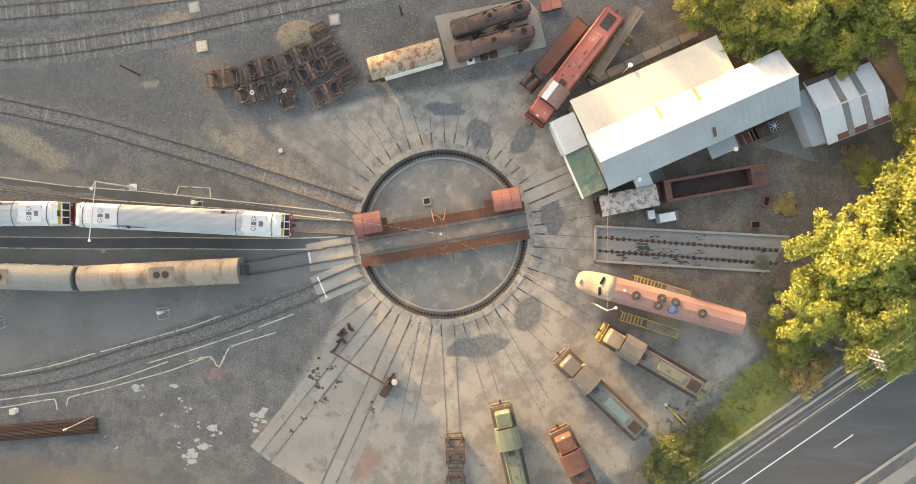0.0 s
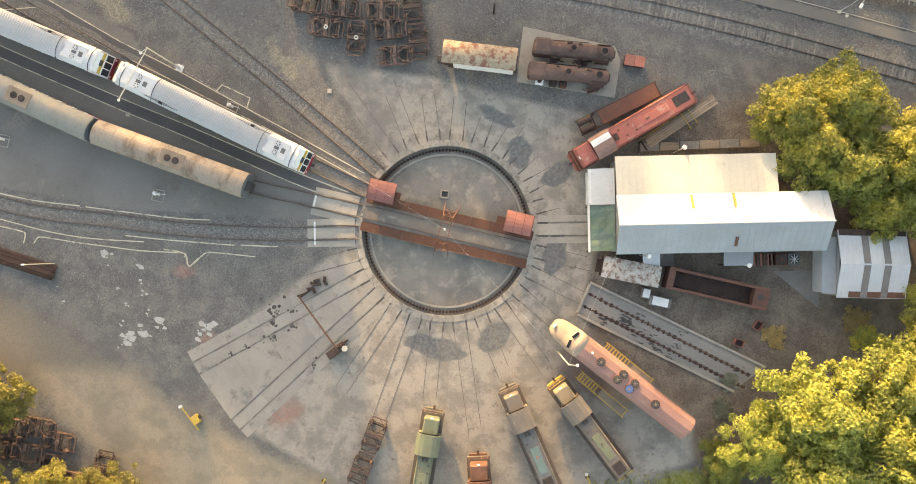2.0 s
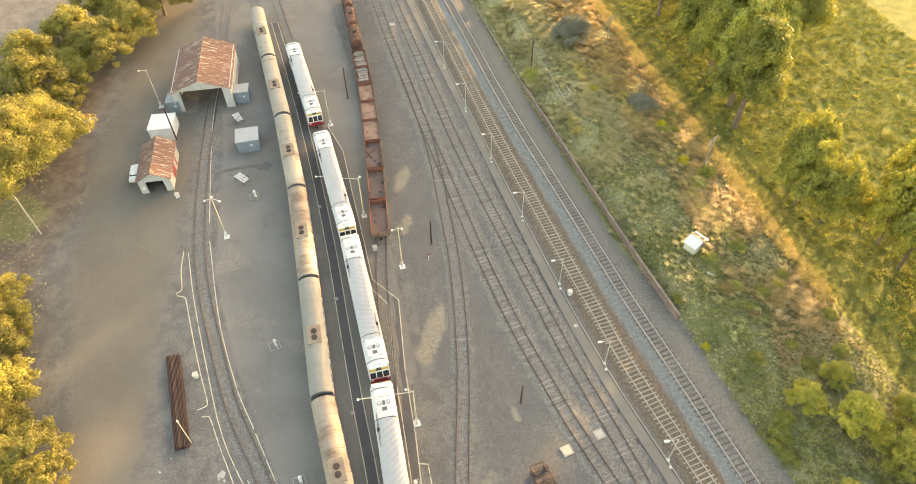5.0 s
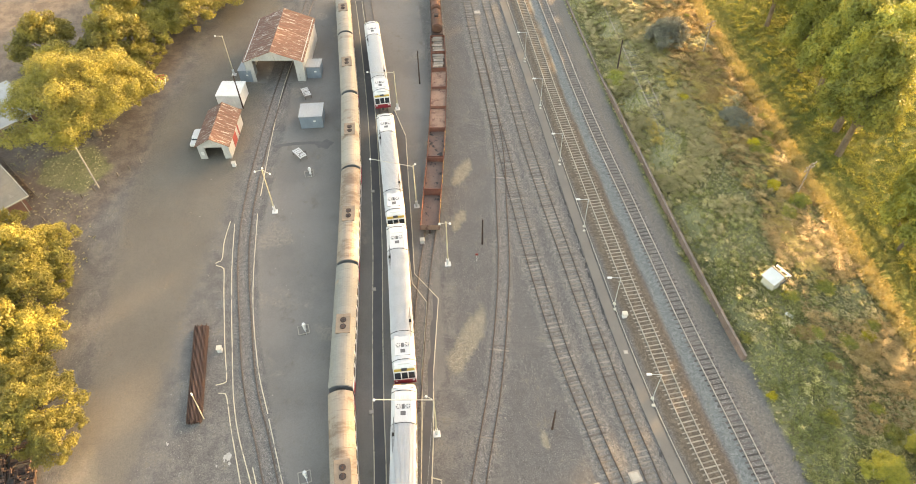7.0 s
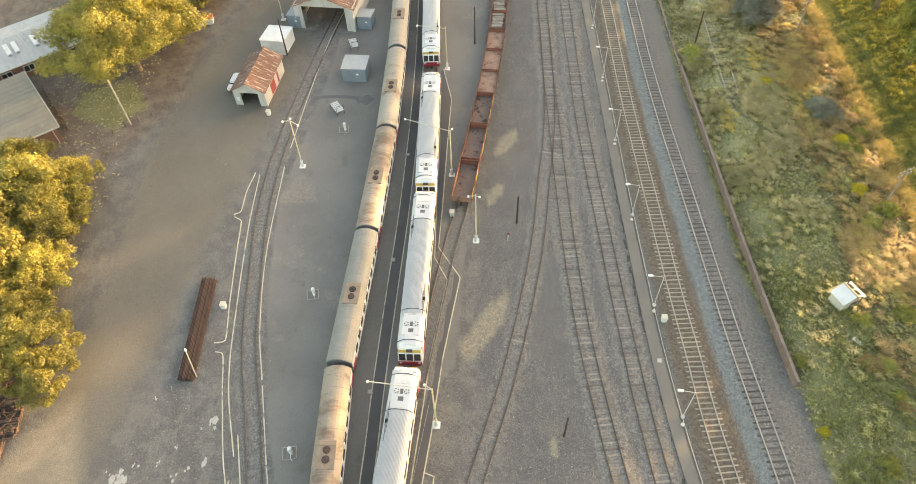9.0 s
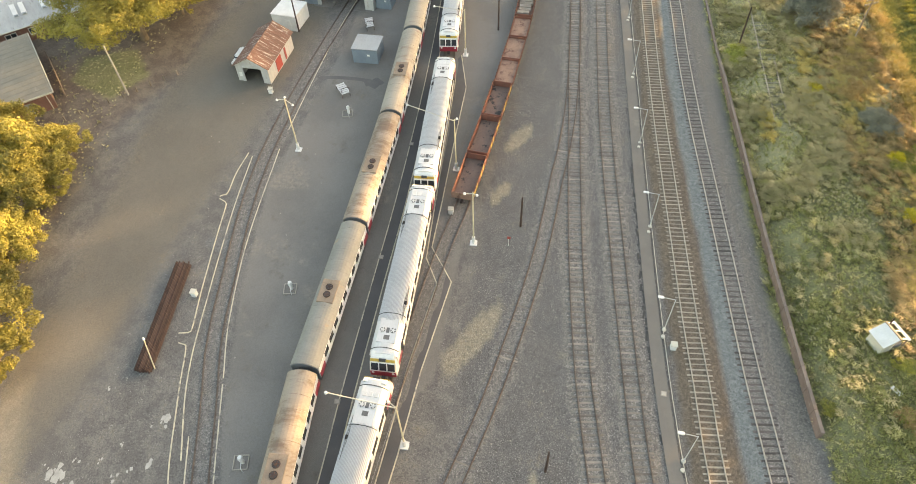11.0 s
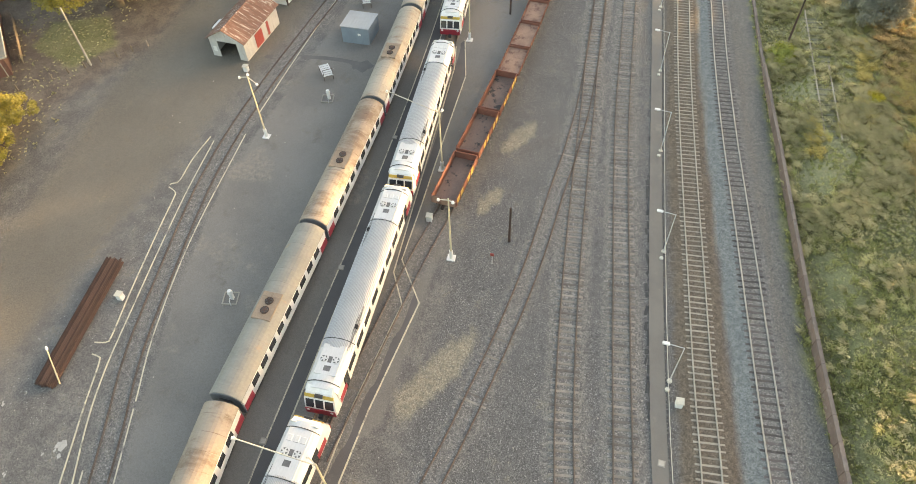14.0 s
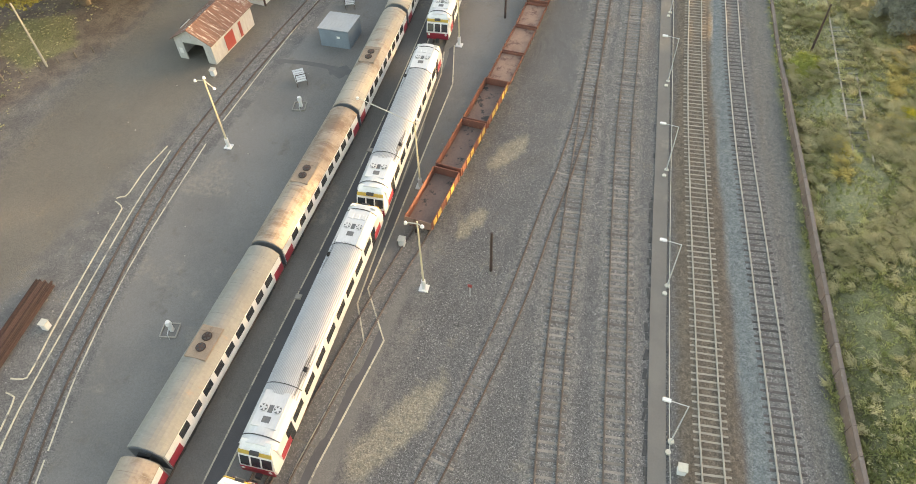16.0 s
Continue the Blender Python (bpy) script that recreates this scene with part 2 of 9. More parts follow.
def slab(bm, corners, z0, z1):
    """An upright prism over a polygon."""
    low = [bm.verts.new((x, y, z0)) for x, y in corners]
    top = [bm.verts.new((x, y, z1)) for x, y in corners]
    n = len(corners)
    bm.faces.new(top)
    bm.faces.new(low[::-1])
    for k in range(n):
        bm.faces.new((low[k], low[(k + 1) % n], top[(k + 1) % n], top[k]))
    bmesh.ops.recalc_face_normals(bm, faces=bm.faces)
    return bm


def curve_through(points, step=0.65):
    """Even points along a smooth line through the given ones."""
    p = [Vector((x, y, 0)) for x, y in points]
    p = [2 * p[0] - p[1]] + p + [2 * p[-1] - p[-2]]
    dense = []
    for i in range(1, len(p) - 2):
        n = max(4, int((p[i + 1] - p[i]).length / 0.2))
        for k in range(n):
            t = k / n
            a, b, c, d = p[i - 1:i + 3]
            dense.append(0.5 * (2 * b + (c - a) * t + (2 * a - 5 * b + 4 * c - d) * t * t + (3 * b - a - 3 * c + d) * t ** 3))
    dense.append(p[-2])
    out, left = [dense[0]], step
    for a, b in zip(dense, dense[1:]):
        seg = (b - a).length
        while seg >= left and seg > 0:
            a = a + (b - a) * (left / seg)
            out.append(a)
            seg = (b - a).length
            left = step
        left -= seg
    return out


def along(points, s):
    """Place and heading in degrees, s metres along a polyline of even steps of 0.1."""
    i = min(max(int(s / 0.1), 0), len(points) - 2)
    d = points[i + 1] - points[i]
    return points[i], math.degrees(math.atan2(d.y, d.x))


# ---- the lie of the land ----
def smooth(a, b, x):
    t = np.clip((x - a) / (b - a), 0, 1)
    return t * t * (3 - 2 * t)


def land(x, y):
    """Height of the ground: flat yard, a bank behind the retaining wall, a lower path and field beyond."""
    bank = smooth(44.4, 48.5, y) * (1 - smooth(62, 70, y)) * smooth(-36, -48, x) * 1.6
    low = smooth(47.5, 52, y) * (1 - smooth(62, 70, y)) * (1 - smooth(-36, -48, x)) * 0.9
    field = -0.8 * smooth(66, 74, y)
    return bank + low + field


def polygon_distance(px, py, poly):
    """Signed distance to a polygon, above nought inside."""
    inside = np.zeros(px.shape, bool)
    best = np.full(px.shape, 1e9)
    n = len(poly)
    for i in range(n):
        ax, ay = poly[i]
        bx, by = poly[(i + 1) % n]
        dx, dy = bx - ax, by - ay
        t = np.clip(((px - ax) * dx + (py - ay) * dy) / (dx * dx + dy * dy), 0, 1)
        best = np.minimum(best, np.hypot(px - ax - t * dx, py - ay - t * dy))
        cross = ((ay > py) != (by > py)) & (px < (bx - ax) * (py - ay) / ((by - ay) or 1e-9) + ax)
        inside ^= cross
    return np.where(inside, best, -best)


T1 = [(-10.6, 0.75), (-18, 1.1), (-30, 1.6), (-43, 2.35), (-57, 2.55), (-70, 2.35), (-83, 2.0), (-95, 1.4), (-112, 0.3), (-135, -1.2), (-170, -4)]
T2 = [(-10.5, -1.83), (-18, -3.15), (-24, -4.15), (-33, -4.75), (-42.5, -5.1), (-52, -4.95), (-62, -4.6), (-82, -4.25), (-101, -4.65), (-121, -5.6), (-145, -6.9), (-175, -9)]
T3 = [(-9.75, -4.3), (-15.5, -6.9), (-23, -9.9), (-31, -12.6), (-39.3, -14.9), (-46.5, -17), (-54.5, -18.4), (-69.7, -20.4), (-84.3, -20.4), (-103.7, -18.7), (-120, -16.7), (-150, -13)]
T4 = [(-10.1, 3.3), (-16, 5.3), (-27.5, 8.9), (-36, 11.4), (-44.2, 13.7), (-55.6, 16.15), (-65, 17.7), (-75.9, 18.85), (-82, 19.6), (-91, 20.2), (-105, 20.35), (-122, 20.0)]
T5 = [(50, 39.2), (29.2, 36.8), (13.4, 34.4), (3, 32.4), (-7.6, 30.1), (-19, 27.7), (-32.5, 25.0), (-40, 23.8), (-47.4, 22.8), (-55.5, 22.1), (-65.5, 21.5), (-80, 20.95), (-90, 20.7), (-101, 20.3), (-122, 20.0), (-170, 20.0)]
T6 = [(-6, 30.4), (-14, 30.4), (-21.5, 30.4), (-29.3, 29.65), (-40.5, 28.3), (-47.5, 27.7), (-55.8, 27.05), (-63.8, 26.5), (-76, 25.65), (-88.7, 24.95), (-103, 24.6), (-121, 24.25), (-170, 23.2)]
T7 = [(-41, 3.2), (-52, 4.6), (-62, 5.9), (-69.4, 7.2), (-77, 8.2), (-84.5, 9.2), (-92, 10.1), (-100, 10.9), (-110, 11.8), (-130, 12.8), (-160, 14)]
M1 = [(60, 50.5), (28.8, 45.8), (14.5, 43.6), (3.5, 41.9), (-9.5, 39.5), (-22.8, 37.5), (-37.8, 35.45), (-47.7, 34.75), (-56, 34.15), (-68.5, 33.5), (-76, 33.1), (-90, 32.45), (-103.4, 32.05), (-120, 31.75), (-175, 30.5)]
M2 = [(60, 54), (24.6, 48.7), (7.8, 46.2), (-3.6, 44.7), (-15.6, 43.2), (-34.6, 41.4), (-47.8, 40.1), (-56, 39.5), (-63.8, 39.0), (-76, 38.2), (-88.6, 37.35), (-103.5, 36.7), (-121, 36.35), (-175, 35)]
STALL = 9.55
STALLS = [STALL + 13.87 * k for k in range(26)]


def line_distance(px, py, points):
    best = np.full(px.shape, 1e9)
    for (ax, ay), (bx, by) in zip(points, points[1:]):
        dx, dy = bx - ax, by - ay
        t = np.clip(((px - ax) * dx + (py - ay) * dy) / (dx * dx + dy * dy), 0, 1)
        best = np.minimum(best, np.hypot(px - ax - t * dx, py - ay - t * dy))
    return best


def ground_mesh():
    """One sheet: fine cells over the yard, coarse ones out to the horizon; the middle of the turntable is cut out."""
    xs = np.concatenate([[-2500, -900, -420, -300, -240], np.arange(-200, 90.1, 0.75), [110, 140, 200, 300, 500, 1000, 2500]])
    ys = np.concatenate([[-2500, -900, -400, -250, -170, -130], np.arange(-100, 130.1, 0.75), [150, 180, 230, 320, 500, 1000, 2500]])
    gx, gy = np.meshgrid(xs, ys)
    r = np.hypot(gx, gy)
    # cells round the pit snap to its edge
    ring = (r > 9.9) & (r < 10.95)
    k = np.where(ring, 10.62 / np.maximum(r, 1e-6), 1.0)
    gx, gy = gx * k, gy * k
    r = np.hypot(gx, gy)
    bed = np.min([line_distance(gx, gy, t) for t in (M1, M2)], 0)
    shallow = np.min([line_distance(gx, gy, t) for t in (T1, T2, T3, T4, T5, T6, T7)], 0)
    gz = land(gx, gy) + np.maximum(0.17 * (1 - smooth(1.5, 2.6, bed)), 0.04 * (1 - smooth(1.3, 2.2, shallow)))
    nx, ny = len(xs), len(ys)
    idx = np.arange(nx * ny).reshape(ny, nx)
    quads = np.stack([idx[:-1, :-1], idx[:-1, 1:], idx[1:, 1:], idx[1:, :-1]], -1).reshape(-1, 4)
    rr = r.ravel()
    keep = ~(rr[quads] < 10.63).all(1)
    quads = quads[keep]
    me = bpy.data.meshes.new("ground")
    me.from_pydata(np.stack([gx, gy, gz], -1).reshape(-1, 3).tolist(), [], quads.tolist())
    x, y = gx.ravel(), gy.ravel()
    tracks = np.min([line_distance(x, y, t) for t in (T5, T6, M1, M2)], 0)
    old = np.min([line_distance(x, y, t) for t in (T3, T4, T7)], 0)
    main = np.min([line_distance(x, y, t) for t in (M1,)], 0)
    second = line_distance(x, y, M2)
    yard = polygon_distance(x, y, [(-175, 14), (-112, 13), (-70, 10), (-45, 10), (-30, 14), (-16, 14.5), (-3, 24), (-1, 30), (30, 34), (60, 40), (60, 54), (20, 51.3), (-10, 48.5), (-36, 46), (-60, 43.6), (-110, 42), (-175, 40)])
    apron = polygon_distance(x, y, [(-21.5, 13), (-9, 16.5), (4, 18.5), (13, 20), (16, 15), (17.5, 6), (18.2, 0), (20, -4), (36, -9.5), (38, -14), (33, -19), (25, -27), (12, -33), (-2, -33), (-14, -31.5), (-22.5, -26.5), (-11.4, -7.4), (-10.2, -5.6), (-10.5, 4.5)])
    tar = polygon_distance(x, y, [(-13, 0.5), (-35, 0.0), (-45, 7.5), (-60, 8), (-100, 10), (-175, 9), (-175, -16), (-100, -16), (-70, -18.5), (-54, -16.5), (-38, -13), (-24, -8), (-13, -4.5)])
    pale = polygon_distance(x, y, [(-40, -35), (-29, -30.5), (-21, -33), (-14, -33.5), (-2, -33), (14, -36), (14, -60), (-8, -49.5), (-24, -43.5), (-36, -38.5)])
    fore = polygon_distance(x, y, [(-175, -22), (-70, -24), (-40, -26), (-22, -28), (-14, -33), (0, -34), (30, -40), (30, -48), (-8, -48), (-22, -43), (-40, -37), (-62, -38), (-82, -38), (-100, -36), (-130, -30), (-175, -30)])
    east = polygon_distance(x, y, [(17, -6), (19, 20), (28, 30), (56, 28), (56, -10), (40, -14), (30, -14)])
    green = np.maximum(polygon_distance(x, y, [(-175, 40), (-110, 40.9), (-75, 42.0), (-58, 42.9), (-44, 45.6), (-36, 46), (-28, 46.5), (-10, 48.4), (7.5, 50.2), (20, 51.3), (80, 57), (400, 90), (400, 900), (-900, 900), (-900, 41)]),
                       np.maximum(polygon_distance(x, y, [(30, -27), (36, -16), (42, -13), (46, -15), (40, -22), (32, -29)]),
                                  polygon_distance(x, y, [(-84.5, -47.5), (-91, -44), (-97.5, -49), (-94.5, -57), (-88, -56)]) * 0.8))
    outer = polygon_distance(x, y, [(60, 60), (60, -10), (700, -10), (700, 60)])
    values = {
        "gravel": smooth(-1.5, 1.5, yard),
        "concrete": smooth(-1.2, 1.2, apron) * (1 - smooth(10, 16, -apron)),
        "tar": smooth(-0.6, 0.6, tar),
        "pale": np.maximum(smooth(-2.5, 2.5, pale), 0),
        "dirt": np.maximum(np.maximum(smooth(-2.0, 2.0, fore) * 0.12, smooth(-2, 2, east)), smooth(-3, 3, polygon_distance(x, y, [(-76, -46), (-92, -39), (-104, -40), (-150, -36), (-150, -90), (-60, -90), (-20, -60), (-10, -54), (-30, -46), (-62, -44)]))),
        "patch": np.max([1 - smooth(0.75, 1.15, np.hypot(((x - cx) * math.cos(a) + (y - cy) * math.sin(a)) / rx, ((y - cy) * math.cos(a) - (x - cx) * math.sin(a)) / ry))
                         for cx, cy, rx, ry, a in ((0.3, 15.2, 2.6, 1.0, -0.2), (4.6, 12.2, 1.5, 2.2, 0.5), (4.2, -13.6, 4.2, 1.4, 0.15), (10.3, -9.6, 1.6, 2.4, -0.5), (13.2, 2.5, 1.4, 3.0, 0.1), (9.8, 11.5, 1.2, 2.4, -0.6), (-12, -20, 2.2, 0.9, 1.0), (-60, -21, 2.5, 1.2, 1.4), (-73, -15.3, 2.6, 0.9, 0.2))], 0),
        # sun patches put into the ground colour; the last ellipse is heap gravel
        "tan": np.max([1 - smooth(0.5, 1.2, np.hypot(((x - cx) * math.cos(a) + (y - cy) * math.sin(a)) / rx, ((y - cy) * math.cos(a) - (x - cx) * math.sin(a)) / ry))
                       for cx, cy, rx, ry, a in ((-50.5, 10.8, 6.5, 1.7, -0.5), (-83, 13.5, 4.0, 1.3, -0.5), (-72, 11.8, 2.8, 0.9, -0.4), (-35.5, 18.5, 1.6, 0.6, 0.3), (-26.5, 11.3, 4.0, 1.0, -0.6), (-17.3, 24.3, 3.4, 1.9, 0.2))], 0),
        "green": np.maximum(smooth(-1.0, 1.5, green), smooth(-3, 3, outer)),
        "drive": smooth(-2.5, 2.5, polygon_distance(x, y, [(-175, -20), (-100, -21), (-78, -24.6), (-58, -27.6), (-42, -28.6), (-30, -31), (-37, -36.5), (-62, -38.5), (-82, -40), (-100, -39), (-130, -33), (-175, -26)])),
        "shoulder": (smooth(1.3, 2.2, second) * (1 - smooth(3.2, 5.2, second))) * (y > np.interp(x, [p[0] for p in M2[::-1]], [p[1] for p in M2[::-1]])) * (np.abs(x) < 200),
        "straw": np.where((y > 40) & (y < 68), smooth(-62, -95, x) * smooth(42, 45, y), 0.0) * 0.9,
        "calm": np.max([smooth(-0.6, 0.6, tar), smooth(-1, 1, apron), 0.9 * smooth(-2.5, 2.5, pale), 0.8 * smooth(-3.0, 3.0, fore)], 0),
        "red": np.max([1 - smooth(0.3, 1.25, np.hypot(((x - cx) * math.cos(a) + (y - cy) * math.sin(a)) / rx, ((y - cy) * math.cos(a) - (x - cx) * math.sin(a)) / ry))
                       for cx, cy, rx, ry, a in ((-9.4, -28.0, 3.0, 1.7, 0.9), (-27.6, -16.9, 1.8, 1.2, 0.3), (-21.8, -23.4, 1.6, 1.0, 0.6), (22, -9.5, 5.0, 2.0, -0.35), (25, 8.5, 3.0, 1.5, 0.6))], 0) * 0.8,
        "field": np.maximum(smooth(67.5, 70, y), 0.62 * smooth(-1.5, 1.5, polygon_distance(x, y, [(28, -29), (34, -18), (41, -13), (46, -15.5), (40, -22), (32, -28.5)]))),
        "ballast": np.maximum(1 - smooth(1.3, 2.4, tracks), 0.75 * (1 - smooth(1.2, 2.0, old))),
        "brown": 1 - smooth(1.6, 3.2, main),
        "blue": (1 - smooth(0.5, 1.3, np.abs(second - 1.9))) * (y < np.interp(x, [p[0] for p in M2[::-1]], [p[1] for p in M2[::-1]])),
    }
    for key, v in values.items():
        me.attributes.new(key, "FLOAT", "POINT").data.foreach_set("value", v.astype(np.float32))
    return me


def ground_material():
    m = bpy.data.materials.new("yard_ground")
    m.use_nodes = True
    nt = m.node_tree
    bs = nt.nodes["Principled BSDF"]
    geo = nt.nodes.new("ShaderNodeNewGeometry")
    v = geo.outputs["Position"]
    n_huge, n_big = noise_at(nt, v, 0.06, 5, 0.6), noise_at(nt, v, 0.35, 6, 0.65)
    n_mid, n_fine = noise_at(nt, v, 2.2, 6, 0.7), noise_at(nt, v, 9.0, 4, 0.8)
    stones = node(nt, "ShaderNodeTexVoronoi", Scale=12.0)
    link(nt, v, stones.inputs["Vector"])
    cobbles = node(nt, "ShaderNodeTexVoronoi", Scale=5.5)
    link(nt, v, cobbles.inputs["Vector"])
    stone_grey = math_of(nt, "MULTIPLY", stones.outputs["Color"], 1.0)

    def zone(key, soft=0.35, wild=1.6):
        a = nt.nodes.new("ShaderNodeAttribute")
        a.attribute_name = key
        wob = math_of(nt, "MULTIPLY", math_of(nt, "SUBTRACT", math_of(nt, "ADD", math_of(nt, "MULTIPLY", n_big, 0.6), math_of(nt, "MULTIPLY", n_mid, 0.4)), 0.5), wild)
        return ramp(nt, math_of(nt, "ADD", a.outputs["Fac"], wob), 0.5 - soft, 0.5 + soft)

    def two(a, b, fac, lo=0.4, hi=0.6):
        return blend(nt, ramp(nt, fac, lo, hi), a, b)

    base = two((0.118, 0.111, 0.102), (0.158, 0.147, 0.133), n_big)
    base = blend(nt, ramp(nt, n_fine, 0.58, 0.72), base, (0.26, 0.25, 0.23))
    base = blend(nt, ramp(nt, stone_grey, 0.85, 1.0), base, (0.3, 0.29, 0.27))
    col = base
    gravel = two((0.13, 0.124, 0.116), (0.172, 0.163, 0.151), n_big)
    gravel = blend(nt, ramp(nt, stone_grey, 0.55, 0.95), gravel, (0.33, 0.315, 0.295))
    gravel = blend(nt, ramp(nt, stone_grey, 0.35, 0.1), gravel, (0.1, 0.096, 0.09))
    gravel = blend(nt, ramp(nt, n_fine, 0.6, 0.44), gravel, (0.09, 0.086, 0.081))
    gravel = blend(nt, math_of(nt, "MULTIPLY", ramp(nt, cobbles.outputs["Color"], 0.72, 0.95), ramp(nt, cobbles.outputs["Distance"], 0.2, 0.1)), gravel, (0.42, 0.41, 0.39))
    dirt = two((0.125, 0.1, 0.08), (0.175, 0.142, 0.112), n_big)
    dirt = blend(nt, ramp(nt, n_mid, 0.55, 0.7), dirt, (0.085, 0.07, 0.058))
    tar = two((0.157, 0.145, 0.13), (0.185, 0.17, 0.152), n_huge)
    tar = blend(nt, ramp(nt, n_big, 0.58, 0.72), tar, (0.138, 0.122, 0.107))
    tar = blend(nt, math_of(nt, "MULTIPLY", ramp(nt, noise_at(nt, v, 0.16, 3, 0.5), 0.6, 0.68), ramp(nt, n_mid, 0.4, 0.6)), tar, (0.23, 0.2, 0.165))
    conc = two((0.3, 0.265, 0.22), (0.21, 0.187, 0.16), n_big, 0.42, 0.6)
    conc = blend(nt, ramp(nt, n_huge, 0.55, 0.66), conc, (0.155, 0.143, 0.132))
    conc = blend(nt, math_of(nt, "MULTIPLY", ramp(nt, noise_at(nt, v, 0.8, 7, 0.75), 0.56, 0.66), 0.7), conc, (0.14, 0.118, 0.1))
    conc = blend(nt, ramp(nt, n_mid, 0.6, 0.72), conc, (0.34, 0.3, 0.25))
    pale = two((0.275, 0.228, 0.165), (0.22, 0.185, 0.137), n_big)
    grass = two((0.15, 0.15, 0.068), (0.215, 0.2, 0.1), n_big)
    grass = blend(nt, ramp(nt, n_mid, 0.52, 0.66), grass, (0.26, 0.23, 0.135))
    grass = blend(nt, ramp(nt, noise_at(nt, v, 4.5, 5, 0.8), 0.52, 0.62), grass, (0.11, 0.12, 0.045))
    grass = blend(nt, ramp(nt, noise_at(nt, v, 6.5, 4, 0.8), 0.56, 0.66), grass, (0.28, 0.25, 0.14))
    grass = blend(nt, ramp(nt, n_fine, 0.5, 0.7), grass, (0.1, 0.1, 0.05))
    straw = two((0.2, 0.19, 0.095), (0.29, 0.255, 0.145), n_mid)
    straw = blend(nt, ramp(nt, noise_at(nt, v, 5.5, 5, 0.8), 0.52, 0.64), straw, (0.36, 0.31, 0.17))
    shoulder = two((0.165, 0.146, 0.123), (0.125, 0.112, 0.097), n_mid)
    shoulder = blend(nt, ramp(nt, stone_grey, 0.6, 0.95), shoulder, (0.25, 0.228, 0.2))
    drive = two((0.137, 0.122, 0.1), (0.158, 0.141, 0.116), n_huge)
    drive = blend(nt, ramp(nt, n_big, 0.56, 0.72), drive, (0.122, 0.107, 0.087))
    field = two((0.13, 0.145, 0.035), (0.2, 0.19, 0.05), n_big)
    brown = two((0.15, 0.117, 0.086), (0.1, 0.08, 0.062), n_mid)
    blue = two((0.13, 0.14, 0.136), (0.175, 0.182, 0.173), n_mid)
    bal = two((0.118, 0.11, 0.1), (0.165, 0.153, 0.139), n_mid)
    bal = blend(nt, ramp(nt, stone_grey, 0.6, 0.95), bal, (0.27, 0.245, 0.22))
    patch = two((0.12, 0.118, 0.113), (0.16, 0.155, 0.147), n_mid)
    # lighter tan: sunlit gravel as base colour, also gravel round the heap
    tan = two((0.24, 0.205, 0.15), (0.17, 0.152, 0.12), n_mid)
    tan = blend(nt, ramp(nt, stone_grey, 0.5, 1.0), tan, (0.33, 0.285, 0.215))
    red = two((0.27, 0.15, 0.115), (0.23, 0.165, 0.14), n_mid)
    for key, c, soft in (("drive", drive, 0.45), ("dirt", dirt, 0.45), ("pale", pale, 0.4), ("gravel", gravel, 0.4), ("concrete", conc, 0.3), ("red", red, 0.45), ("patch", patch, 0.2), ("tan", tan, 0.4), ("tar", tar, 0.25),
                         ("ballast", bal, 0.3), ("brown", brown, 0.45), ("blue", blue, 0.4), ("shoulder", shoulder, 0.45), ("green", grass, 0.3), ("straw", straw, 0.45), ("field", field, 0.3)):
        col = blend(nt, zone(key, soft, 0.5 if key in ("concrete", "tar") else 2.6 if key == "tan" else 1.6), col, c)
    # grain: every stone a little lighter or darker, less so on asphalt and concrete
    calm = nt.nodes.new("ShaderNodeAttribute")
    calm.attribute_name = "calm"
    grit = node(nt, "ShaderNodeTexVoronoi", Scale=11.0)
    link(nt, v, grit.inputs["Vector"])
    speck = math_of(nt, "ADD", math_of(nt, "MULTIPLY", grit.outputs["Color"], 0.55), math_of(nt, "MULTIPLY", noise_at(nt, v, 20.0, 2, 0.8), 0.45))
    swing = math_of(nt, "MULTIPLY", math_of(nt, "SUBTRACT", speck, 0.5), math_of(nt, "SUBTRACT", 1.45, math_of(nt, "MULTIPLY", calm.outputs["Fac"], 1.05)))
    hue = nt.nodes.new("ShaderNodeHueSaturation")
    link(nt, col, hue.inputs["Color"])
    link(nt, math_of(nt, "ADD", swing, 1.0), hue.inputs["Value"])
    col = hue.outputs[0]
    link(nt, col, bs.inputs["Base Color"])
    bs.inputs["Roughness"].default_value = 0.9
    bs.inputs["Specular IOR Level"].default_value = 0.2
    bp = node(nt, "ShaderNodeBump", Strength=0.5, Distance=0.05)
    link(nt, math_of(nt, "ADD", n_fine, math_of(nt, "MULTIPLY", stones.outputs["Distance"], 0.6)), bp.inputs["Height"])
    link(nt, bp.outputs[0], bs.inputs["Normal"])
    return m


ground = part("ground", ground_mesh(), None)
ground.data.materials.append(ground_material())
tagged(ground, "grey gravel, concrete and asphalt yard ground", "ground", kind="structure")

# ---- tracks ----
RAIL_SHAPE = [(-0.07, 0.0), (-0.07, 0.02), (-0.02, 0.05), (-0.035, 0.11), (-0.035, 0.15), (0.035, 0.15), (0.035, 0.11), (0.02, 0.05), (0.07, 0.02), (0.07, 0.0)]


def sleeper_mesh(name, material, size):
    bm = bmesh.new()
    box(bm, (0, 0, 0), size, bevel=0.02)
    return finish(bm, name, material)


